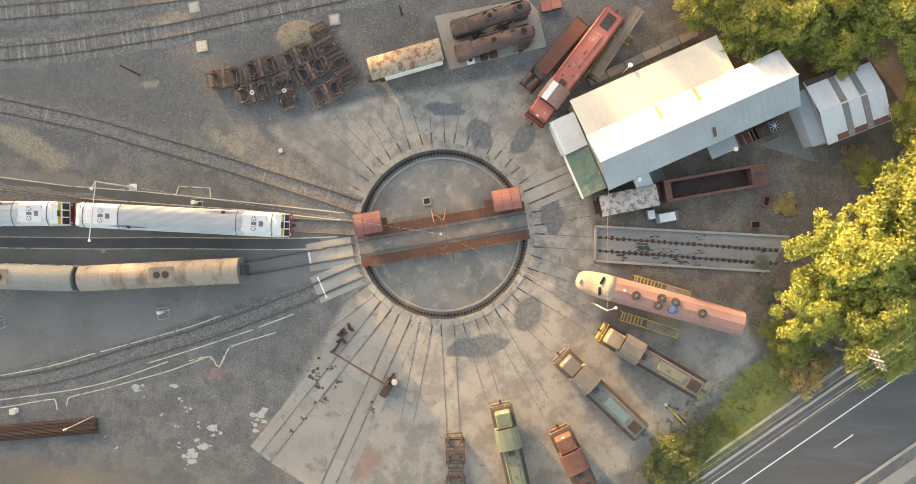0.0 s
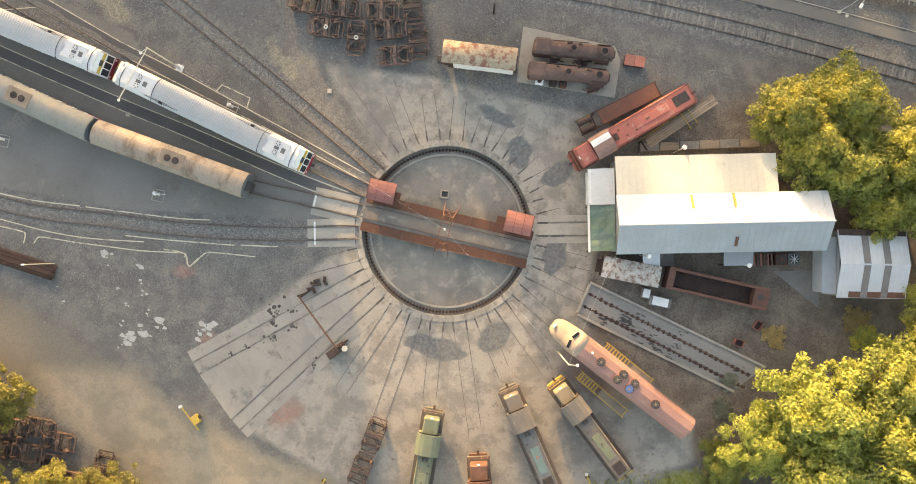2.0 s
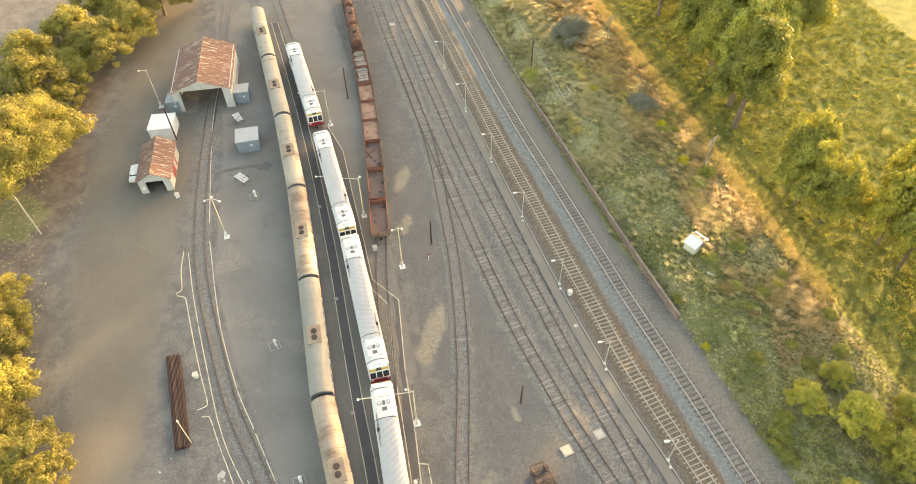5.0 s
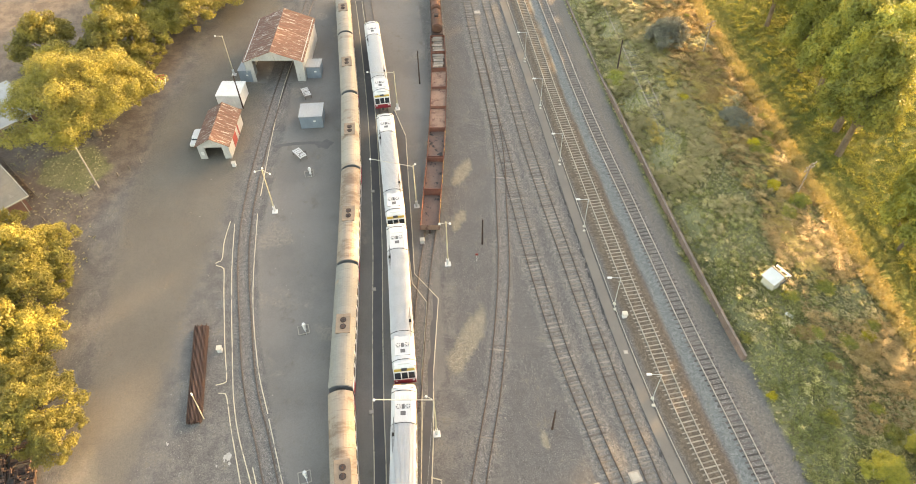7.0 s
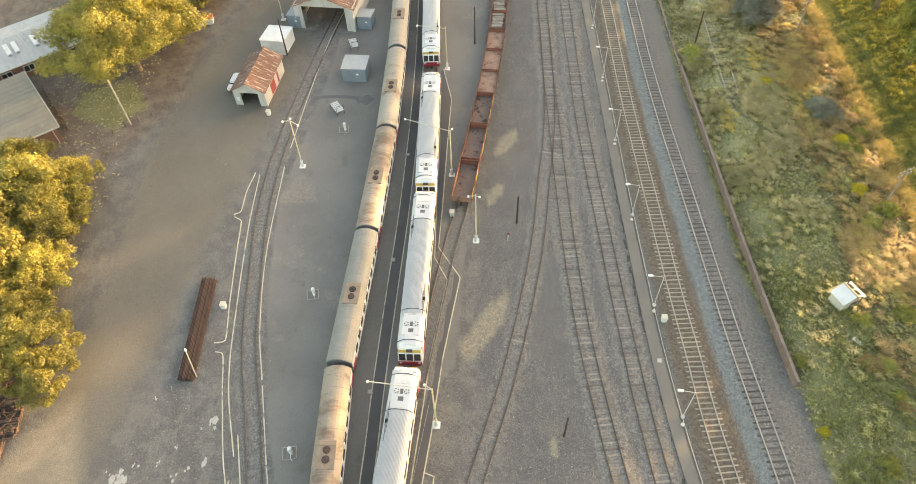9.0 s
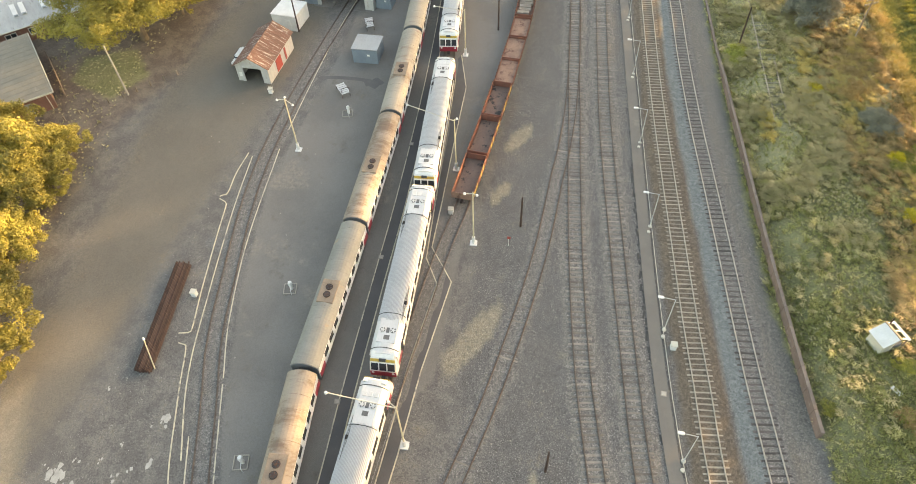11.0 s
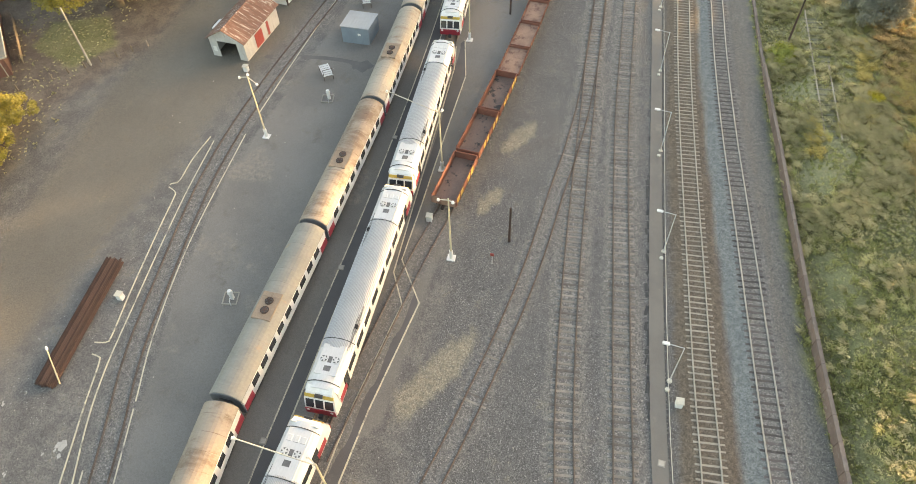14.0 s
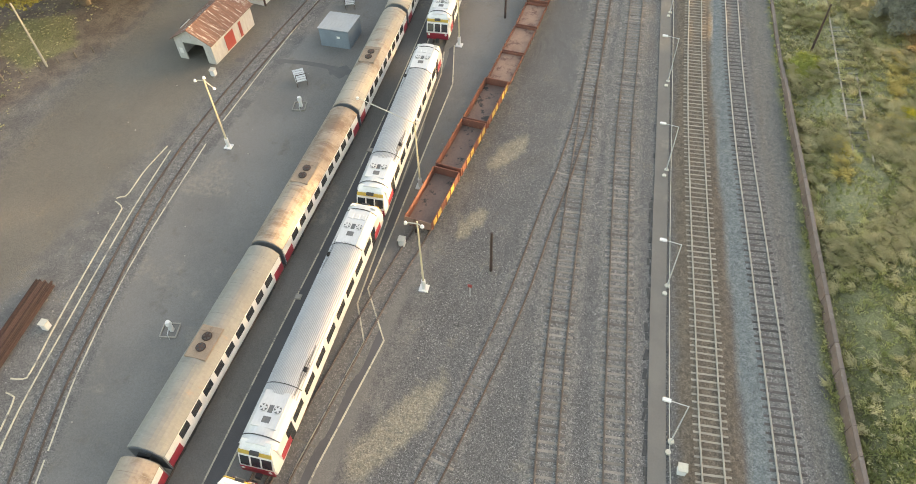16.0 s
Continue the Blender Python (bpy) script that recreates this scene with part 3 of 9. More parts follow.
WOOD = sleeper_mesh("sleeper", SLEEPER_WOOD, (0.24, 2.6, 0.14))
DARKWOOD = sleeper_mesh("sleeper", SLEEPER_DARK, (0.24, 2.6, 0.14))
CONC = sleeper_mesh("sleeper", SLEEPER_CONCRETE, (0.18, 2.6, 0.16))


def track(number, points, label, sleeper, rail_material=None, lift=0.05, step=0.68, sink=0.0, missing=0.0):
    """A railway track: two rails of one gauge on single sleepers."""
    t = thing("track_%d" % number, label, "railway track", kind="structure")
    line = curve_through(points, step)
    for name, off in (("rail", 0.8), ("rail", -0.8)):
        bm = bmesh.new()
        way = []
        for i, p in enumerate(line):
            d = (line[min(i + 1, len(line) - 1)] - line[max(i - 1, 0)]).normalized()
            way.append(p + Vector((-d.y, d.x, 0)) * off + Vector((0, 0, lift)))
        sweep(bm, way, RAIL_SHAPE)
        part(name, bm, rail_material or RAIL, t)
    for i, p in enumerate(line[:-1]):
        if rng.random() < missing:
            continue
        d = line[i + 1] - p
        ob = new("sleeper", sleeper)
        ob.parent = t
        ob.matrix_basis = pose(p.x, p.y, lift - 0.06 - sink + rng.uniform(-0.01, 0.012), 0, 0, math.degrees(math.atan2(d.y, d.x)) + rng.uniform(-1.5, 1.5))
    return t


# the pit, its rim and floor
def ring_mesh(bm, r0, r1, z0, z1, n=96):
    """An upright ring of square section."""
    loops = []
    for k in range(n):
        a = 2 * math.pi * k / n
        c, s = math.cos(a), math.sin(a)
        loops.append([bm.verts.new((r * c, r * s, z)) for r, z in ((r0, z0), (r1, z0), (r1, z1), (r0, z1))])
    for k in range(n):
        a, b = loops[k], loops[(k + 1) % n]
        for j in range(4):
            bm.faces.new((a[j], b[j], b[(j + 1) % 4], a[(j + 1) % 4]))
    bmesh.ops.recalc_face_normals(bm, faces=bm.faces)
    return bm


COPING = surface("grimy_coping_concrete", (0.3, 0.268, 0.222), (0.225, 0.2, 0.17), 0.6, 7, (0.15, 0.135, 0.115), 0.5, 0.66, vary=0.14)
pit = thing("turntable_pit", "round concrete pit with a worn rim and oily floor", "turntable pit", kind="structure")
bm = bmesh.new()
bmesh.ops.create_circle(bm, cap_ends=True, segments=96, radius=10.7, matrix=pose(0, 0, -0.8))
part("pit_floor", bm, PIT_FLOOR, pit)
part("pit_wall", ring_mesh(bmesh.new(), 10.38, 10.7, -0.8, -0.02), CONCRETE, pit)
part("ledge", ring_mesh(bmesh.new(), 9.2, 9.45, -0.8, -0.66), CONCRETE, pit)
part("ring_rail", ring_mesh(bmesh.new(), 9.84, 9.94, -0.72, -0.58), RUST_DARK, pit)
blank = bmesh.new()
box(blank, (0, 0, 0), (0.36, 0.18, 0.14), bevel=0.015)
chair = finish(blank, "rail_chair", RUST_DARK)
for k in range(150):
    a = 2 * math.pi * k / 150
    ob = new("rail_chair", chair)
    ob.parent = pit
    ob.matrix_basis = pose(9.88 * math.cos(a), 9.88 * math.sin(a), -0.76, 0, 0, math.degrees(a))
for k in range(52):
    a0 = radians(STALL + 6.935 * (k - 0.5) + 0.35)
    a1 = radians(STALL + 6.935 * (k + 0.5) - 0.35)
    bm = bmesh.new()
    slab(bm, [(r * math.cos(a), r * math.sin(a)) for r, a in ((10.3, a0), (11.05, a0), (11.05, (a0 + a1) / 2), (11.05, a1), (10.3, a1), (10.3, (a0 + a1) / 2))], -0.3, 0.03 + rng.uniform(0, 0.02))
    part("coping_block", bm, COPING, pit)
bm = bmesh.new()
for sx, sy, w, d in ((0, 0.42, 1.05, 0.16), (0, -0.42, 1.05, 0.16), (0.45, 0, 0.16, 1.0), (-0.45, 0, 0.16, 1.0)):
    box(bm, (sx, sy, 0), (w, d, 0.3), bevel=0.02)
ob = part("drain_frame", bm, CONCRETE, pit)
ob.matrix_basis = pose(-1.95, 4.05, -0.7, 0, 0, 14)
bm = bmesh.new()
box(bm, (0, 0, 0), (0.8, 0.8, 0.05))
part("drain_hole", bm, BLACK, ob, "dark open drain").matrix_basis = pose(0, 0, -0.08)

# stall roads: rails let into the concrete, round the pit
REACH = {0: 17.5, 1: 18, 2: 13.5, 3: 14, 4: 14.8, 5: 15.6, 6: 16, 7: 15.5, 8: 16.5, 9: 19.0, 10: 20.5, 15: 30, 16: 34, 17: 34, 18: 24, 19: 25, 20: 21, 21: 24, 22: 19, 23: 20, 24: 17.5, 25: 41}
FLUSH = [(-0.032, -0.04), (-0.032, 0.028), (0.032, 0.028), (0.032, -0.04)]
RAIL_DUSTY = surface("dusty_flush_rail", (0.16, 0.135, 0.11), (0.11, 0.093, 0.078), 0.5, 8)
for k, reach in REACH.items():
    a = radians(STALLS[k])
    d, s = Vector((math.cos(a), math.sin(a), 0)), Vector((-math.sin(a), math.cos(a), 0))
    t = thing("stall_road", "rusty rails let into worn concrete round the turntable", "railway track", "stall roads", kind="structure")
    for off in (0.8, -0.8):
        bm = bmesh.new()
        sweep(bm, [d * (10.4 + i) + s * off for i in np.linspace(0, reach - 10.4 + rng.uniform(-1.2, 1.2), 5)], FLUSH)
        part("rail", bm, RAIL_DUSTY, t)
        bm = bmesh.new()
        for side in (-0.06, 0.06):
            sweep(bm, [d * (10.4 + i) + s * (off + side) for i in np.linspace(0, min(1.9, reach - 10.4), 3)], [(-0.025, -0.03), (-0.025, 0.012), (0.025, 0.012), (0.025, -0.03)])
        part("flangeway", bm, BLACK, t)

track(1, T1, "rusty rails on old timber sleepers under the railcars", DARKWOOD, sink=0.045)
track(2, T2, "rusty rails on old timber sleepers under the carriages", DARKWOOD, sink=0.045)
track(3, T3, "curved rusty track on half-buried grey sleepers", WOOD, sink=0.045, missing=0.45)
track(4, T4, "disused rusty track half sunk in gravel", WOOD, RAIL_RUSTY, sink=0.03, missing=0.15)
track(5, T5, "yard track with worn timber sleepers in gravel", WOOD)
track(6, T6, "yard track with worn timber sleepers in gravel", WOOD, sink=0.01)
track(7, T7, "rusty siding under the open wagons", WOOD, sink=0.03, missing=0.2)
track(8, M1, "running track with pale concrete sleepers in brown ballast", CONC, RAIL_TAN, lift=0.17, step=0.64)
track(9, M2, "running track with dark timber sleepers in blue ballast", DARKWOOD, RAIL_BRIGHT, lift=0.17, step=0.72)

# ---- turntable bridge ----
CABIN_MAROON = surface("faded_maroon_paint", (0.23, 0.095, 0.085), (0.175, 0.078, 0.07), 0.9, 9, (0.33, 0.2, 0.17), 0.62, 0.75)
BRIDGE_PLATE = surface("brown_rusted_plate", (0.125, 0.055, 0.034), (0.085, 0.042, 0.029), 0.5, 8, (0.16, 0.085, 0.05), 0.55, 0.7)
def turntable():
    t = thing("turntable_bridge", "rust-red steel turntable bridge with two cabins", "turntable", m=pose(0, 0, 0, 0, 0, STALL))
    for y in (0.85, -0.85):
        bm = bmesh.new()
        box(bm, (0, y, -0.32), (20.6, 0.3, 0.55), bevel=0.02)
        box(bm, (0, y, -0.62), (11, 0.26, 0.2), bevel=0.02)
        part("girder", bm, RUST_RED, t)
    bm = bmesh.new()
    box(bm, (0, 0, -0.03), (20.6, 2.3, 0.08), bevel=0.01)
    part("track_bed", bm, surface("oily_dirt_bed", (0.2, 0.17, 0.14), (0.13, 0.115, 0.1), 0.5, 6, (0.27, 0.235, 0.19), 0.55, 0.66), t, "oily grey timber and dirt bed")
    for y in (0.8, -0.8):
        bm = bmesh.new()
        sweep(bm, [(-10.3, y, 0.01), (0, y, 0.01), (10.3, y, 0.01)], [(-0.05, 0), (-0.05, 0.1), (0.05, 0.1), (0.05, 0)])
        part("rail", bm, RAIL, t)
    for y0, y1 in ((1.18, 2.3), (-2.25, -1.18)):
        for i in range(8):
            bm = bmesh.new()
            box(bm, (-9.0 + i * 2.58, (y0 + y1) / 2, 0.03 + rng.uniform(0, 0.012)), (2.55, y1 - y0, 0.05), bevel=0.01)
            part("walkway_plate", bm, BRIDGE_PLATE, t)
    for x, w in ((-8.2, 3.6), (7.8, 4.4)):
        bm = bmesh.new()
        box(bm, (x, 2.75, 0.0), (w, 0.9, 0.1), bevel=0.01)
        part("cabin_deck", bm, BRIDGE_PLATE, t)
    for y in (2.28, -2.28):
        bm = bmesh.new()
        for h in (0.55, 1.05):
            for xa, xb in ((-6.2, 5.8),) if y > 0 else ((-10.2, 10.2),):
                rod(bm, (xa, y, h), (xb, y, h), 0.025, n=5)
        part("handrail", bm, RUST_RED, t)
        for i in range(9):
            x = -10.0 + i * 2.5
            if y > 0 and abs(x) > 6.3:
                continue
            bm = bmesh.new()
            rod(bm, (x, y, 0), (x, y, 1.1), 0.03, n=5)
            part("stanchion", bm, RUST_RED, t)
    for x, lab, paint in ((-8.4, "faded maroon sheet-metal cabin", CABIN_MAROON), (8.2, "faded red sheet-metal cabin", CABIN_RED)):
        cab = bmesh.new()
        box(cab, (x, 2.75, 1.2), (2.7, 1.75, 2.4), bevel=0.03)
        c = part("cabin", cab, paint, t, lab)
        bm = bmesh.new()
        n = 7
        prof = [(-1.25 + 2.5 * i / (n - 1), 2.42 + 0.22 * (1 - ((i - 3) / 3) ** 2)) for i in range(n)]
        sweep(bm, [(x - 1.65, 2.75, 0), (x + 1.65, 2.75, 0)], prof + [(a, u - 0.06) for a, u in prof[::-1]])
        part("roof", bm, paint, c)
        for i in range(4):
            bm = bmesh.new()
            sweep(bm, [(x - 1.62 + i * 1.07, 2.75, 0), (x - 1.58 + i * 1.07, 2.75, 0)], [(a, u + 0.03) for a, u in prof] + [(a, u) for a, u in prof[::-1]])
            part("roof_rib", bm, RUST, c)
        for y in (1.86, 3.64):
            bm = bmesh.new()
            box(bm, (x, y, 1.5), (1.5, 0.05, 0.8))
            part("window", bm, GLASS, c)
    # the lattice frame over the middle that brings in the power
    for x in (-0.55, 0.55):
        bm = bmesh.new()
        for y in (2.5, -2.5):
            beam(bm, (x * 1.6, y * 1.15, -0.1), (x, y * 0.6, 4.6), 0.09, 0.09)
            beam(bm, (x * 1.3, y * 0.9, 2.0), (x * 1.6, y * 1.35, 0.05), 0.06, 0.06)
        beam(bm, (x, 1.5, 4.6), (x, -1.5, 4.6), 0.09, 0.12)
        part("portal_frame", bm, RUST_RED, t)
    bm = bmesh.new()
    for y in (2.6, 1.7, 0.8, -0.8, -1.7, -2.6):
        h = 4.6 if abs(y) < 1.6 else 4.6 - (abs(y) - 1.5) * 3.2
        rod(bm, (-0.6, y, h), (0.6, y * 0.9, h), 0.035, n=5)
    for s in (1, -1):
        rod(bm, (-0.6, s * 1.5, 4.6), (0.85, s * 2.7, 0.6), 0.03, n=5)
        rod(bm, (0.6, s * 1.5, 4.6), (-0.85, s * 2.7, 0.6), 0.03, n=5)
    part("bracing", bm, RUST_RED, t)
    bm = bmesh.new()
    rod(bm, (0, 0, 4.4), (0, 0, 5.3), 0.12, 0.07)
    rod(bm, (0, 0, 5.3), (0, 0, 5.45), 0.16, 0.1)
    part("collector", bm, ZINC, t)
    for x in (-9.9, 9.9):
        for y in (0.85, -0.85):
            bm = bmesh.new()
            rod(bm, (x, y - 0.09, -0.42), (x, y + 0.09, -0.42), 0.2, n=14)
            part("end_wheel", bm, RUST_DARK, t)


turntable()


# ---- rolling stock ----
def wheelset(bm, x, gauge=1.6, r=0.46):
    rod(bm, (x, -gauge / 2 - 0.15, r), (x, gauge / 2 + 0.15, r), 0.08, n=8)
    for s in (-1, 1):
        rod(bm, (x, s * gauge / 2 - 0.07, r), (x, s * gauge / 2 + 0.07, r), r, n=16)
        rod(bm, (x, s * gauge / 2 - 0.09, r), (x, s * gauge / 2 - 0.05, r), r + 0.03, n=16)


def bogie_parts(parent, x0, material, base=1.15, z=0.0, style=0):
    """Side frames, crossbars and wheels of one bogie."""
    for s in (-1, 1):
        bm = bmesh.new()
        y = s * 1.08
        beam(bm, (x0 - base - 0.35, y, z + 0.62), (x0 + base + 0.35, y, z + 0.62), 0.12, 0.2)
        beam(bm, (x0 - base * 0.5, y, z + 0.35), (x0 + base * 0.5, y, z + 0.35), 0.12, 0.14)
        for q in (-1, 1):
            beam(bm, (x0 + q * base * 0.5, y, z + 0.35), (x0 + q * base, y, z + 0.62), 0.1, 0.12)
            box(bm, (x0 + q * base, y, z + 0.5), (0.3, 0.2, 0.36), bevel=0.02)
        part("side_frame", bm, material, parent)
    for q in (-1, 1):
        bm = bmesh.new()
        wheelset(bm, x0 + q * base)
        bm.transform(Matrix.Translation((0, 0, z)))
        part("wheelset", bm, material, parent)
    bm = bmesh.new()
    box(bm, (x0, 0, z + 0.72), (0.42, 2.2, 0.2), bevel=0.03)
    for q in (-1, 1):
        box(bm, (x0 + q * 0.45, 0, z + 0.66), (0.1, 2.2, 0.16))
        box(bm, (x0 + q * (base + 0.3), 0, z + 0.66), (0.12, 2.2, 0.14))
    part("bolster", bm, material, parent)
    if style:
        bm = bmesh.new()
        for q in (-1, 1):
            beam(bm, (x0 - base, q * 0.9, z + 0.78), (x0 - 0.3, q * 0.2, z + 0.78), 0.08, 0.08)
            beam(bm, (x0 + base, q * 0.9, z + 0.78), (x0 + 0.3, q * 0.2, z + 0.78), 0.08, 0.08)
            for e in (-0.55, 0.55):
                rod(bm, (x0 + e * 2.0, q * 1.08, z + 0.72), (x0 + e * 2.0, q * 1.08, z + 0.9), 0.12, n=10)
        part("brace", bm, material, parent)
        bm = bmesh.new()
        rod(bm, (x0, 0, z + 0.82), (x0, 0, z + 0.95), 0.27, n=16)
        bowl_part = part("centre_bowl", bm, CREAM_WALL if style == 2 else material, parent)
        bm = bmesh.new()
        rod(bm, (x0, 0, z + 0.94), (x0, 0, z + 0.965), 0.11, n=12)
        part("pivot_hole", bm, BLACK, bowl_part)


def arch(width, rise, z, n=11, flat=2.2):
    """A roof's cross-section from side to side."""
    out = []
    for i in range(n):
        u = -1 + 2 * i / (n - 1)
        out.append((u * width / 2, z + rise * (1 - abs(u) ** flat)))
    return out


def shell(bm, length, prof, thick=0.08, x0=0.0):
    sweep(bm, [(x0 - length / 2, 0, 0), (x0 + length / 2, 0, 0)], prof + [(a * 0.985, u - thick) for a, u in prof[::-1]])


FAN_DARK = surface("grey_fan_shadow", (0.14, 0.14, 0.14), (0.1, 0.1, 0.1), 1.0, 9)


def roof_fans(parent, x, z, across, material, size=0.42, inside=None):
    for q in (-1, 1):
        bm = bmesh.new()
        c = (x + (0 if across else q * 0.5), (q * 0.55 if across else 0), z)
        rod(bm, c, (c[0], c[1], z + 0.07), size, n=20)
        fan = part("fan_ring", bm, material, parent)
        bm = bmesh.new()
        rod(bm, (c[0], c[1], z + 0.05), (c[0], c[1], z + 0.085), size * 0.82, n=20)
        part("fan_opening", bm, inside or BLACK, fan)
        bm = bmesh.new()
        for k in range(5):
            a = 2 * math.pi * k / 5 + 0.4
            beam(bm, (c[0], c[1], z + 0.1), (c[0] + size * 0.75 * math.cos(a), c[1] + size * 0.75 * math.sin(a), z + 0.1), 0.13, 0.02)
        rod(bm, (c[0], c[1], z + 0.08), (c[0], c[1], z + 0.13), 0.1, n=10)
        part("fan_blade", bm, material if inside else RUST_DARK, fan)


ROOF_TAN = surface("dust_brown_carriage_roof", (0.315, 0.284, 0.235), (0.25, 0.222, 0.182), 0.25, 5, (0.2, 0.145, 0.105), 0.52, 0.68, stretch=(1, 0.35, 1), rough=0.6, metal=0.2, bump=0.1)
ROOF_RUSTY = surface("rust_stained_carriage_roof", (0.295, 0.248, 0.198), (0.24, 0.193, 0.15), 0.3, 5, (0.17, 0.12, 0.088), 0.48, 0.64, stretch=(1, 0.35, 1), rough=0.6, metal=0.2, bump=0.1)
ROOF_GREY = surface("grey_green_carriage_roof", (0.245, 0.238, 0.21), (0.2, 0.193, 0.17), 0.25, 5, (0.3, 0.22, 0.15), 0.6, 0.72, stretch=(1, 0.35, 1), rough=0.6, metal=0.2, bump=0.1)
ROOF_SILVER = surface("bright_silver_roof", (0.55, 0.55, 0.54), (0.47, 0.47, 0.46), 0.25, 6, (0.36, 0.34, 0.31), 0.66, 0.82, stretch=(0.4, 1.5, 1), rough=0.45, metal=0.35, bump=0.05)
# darker copy of the silver roof: groove shade put into the rib colour
ROOF_RIB_SHADE = surface("shade_grey_roof_rib", (0.43, 0.43, 0.42), (0.36, 0.36, 0.35), 0.4, 8, rough=0.5, metal=0.35, bump=0.05)
END_GREY = surface("dark_slate_end_paint", (0.13, 0.14, 0.15), (0.1, 0.105, 0.11), 0.6, 8)
FAN_GREY = surface("dusty_fan_grille", (0.25, 0.195, 0.145), (0.19, 0.145, 0.11), 0.8, 9)
SIDE_GREY = surface("pale_grey_carriage_side", (0.6, 0.6, 0.58), (0.5, 0.5, 0.48), 0.5, 8, (0.4, 0.36, 0.3), 0.62, 0.75, rough=0.5, bump=0.05)
MAROON = surface("crimson_paint", (0.3, 0.03, 0.045), (0.24, 0.03, 0.04), 0.6, 8, rough=0.5, bump=0.05)


def carriage(m, roof_material, label, length=19.0):
    """An old passenger carriage with an arched roof, twin roof fans and a row of windows."""
    t = thing("passenger_carriage", label, "railway carriage", "carriages in the long rake", m)
    w, h = 2.95, 3.15
    bm = bmesh.new()
    box(bm, (0, 0, 2.2), (length - 0.4, w, 1.9), bevel=0.06)
    body = part("body", bm, SIDE_GREY, t, "pale grey body side")
    for s in (-1, 1):
        for e in (-1, 1):
            bm = bmesh.new()
            box(bm, (e * (length / 2 - 0.95), s * (w / 2 + 0.002), 1.75), (1.5, 0.05, 0.9), bevel=0.01)
            part("red_panel", bm, MAROON, body, "crimson end panel")
    bm = bmesh.new()
    shell(bm, length - 0.3, arch(w + 0.06, 0.78, h, flat=2.4), 0.1)
    roof = part("roof", bm, roof_material, t, smooth=False)
    bm = bmesh.new()
    for x in np.arange(-length / 2 + 1.2, length / 2 - 0.8, 1.55):
        shell(bm, 0.05, [(a, u + 0.015) for a, u in arch(w + 0.07, 0.78, h, flat=2.4)], 0.02, x)
    part("roof_seam", bm, roof_material, roof)
    bm = bmesh.new()
    box(bm, (0.6, 0, h + 0.72), (3.0, 1.9, 0.16), bevel=0.04)
    hatch = part("fan_housing", bm, FAN_GREY, roof)
    roof_fans(hatch, 0.6, h + 0.8, False, RUST_DARK, 0.4)
    for x in (-0.6, 1.8):
        for y in (-0.5, 0.5):
            bm = bmesh.new()
            box(bm, (x, y, h + 0.81), (0.5, 0.75, 0.04))
            part("vent_grille", bm, FAN_GREY, hatch)
    for s in (-1, 1):
        for i in range(9):
            x = -length / 2 + 2.6 + i * (length - 5.2) / 8
            bm = bmesh.new()
            box(bm, (x, s * (w / 2 + 0.005), 2.5), (1.15, 0.04, 0.85), bevel=0.015)
            part("window", bm, GLASS, body)
    for e in (-1, 1):
        bm = bmesh.new()
        prof = arch(w - 0.1, 0.74, h - 0.05, flat=2.4)
        shell_end = [(-w / 2 + 0.06, 1.0)] + prof + [(w / 2 - 0.06, 1.0)]
        sweep(bm, [(e * (length / 2 - 0.2), 0, 0), (e * (length / 2 - 0.08), 0, 0)], shell_end)
        end = part("end_wall", bm, END_GREY, t, "dark grey end wall")
        bm = bmesh.new()
        box(bm, (e * (length / 2 + 0.1), 0, 2.0), (0.45, 1.1, 2.1), bevel=0.05)
        part("gangway", bm, BLACK, end, "black bellows gangway")
    bm = bmesh.new()
    box(bm, (0, 0, 1.05), (length - 1, 2.4, 0.25))
    for x, q in ((-2.2, 1), (1.5, -1), (3.5, 1)):
        box(bm, (x, q * 0.8, 0.75), (1.8, 0.8, 0.5), bevel=0.05)
    part("underframe", bm, BLACK, t)
    for x in (-length / 2 + 3.0, length / 2 - 3.0):
        bogie_parts(t, x, BLACK)
    return t


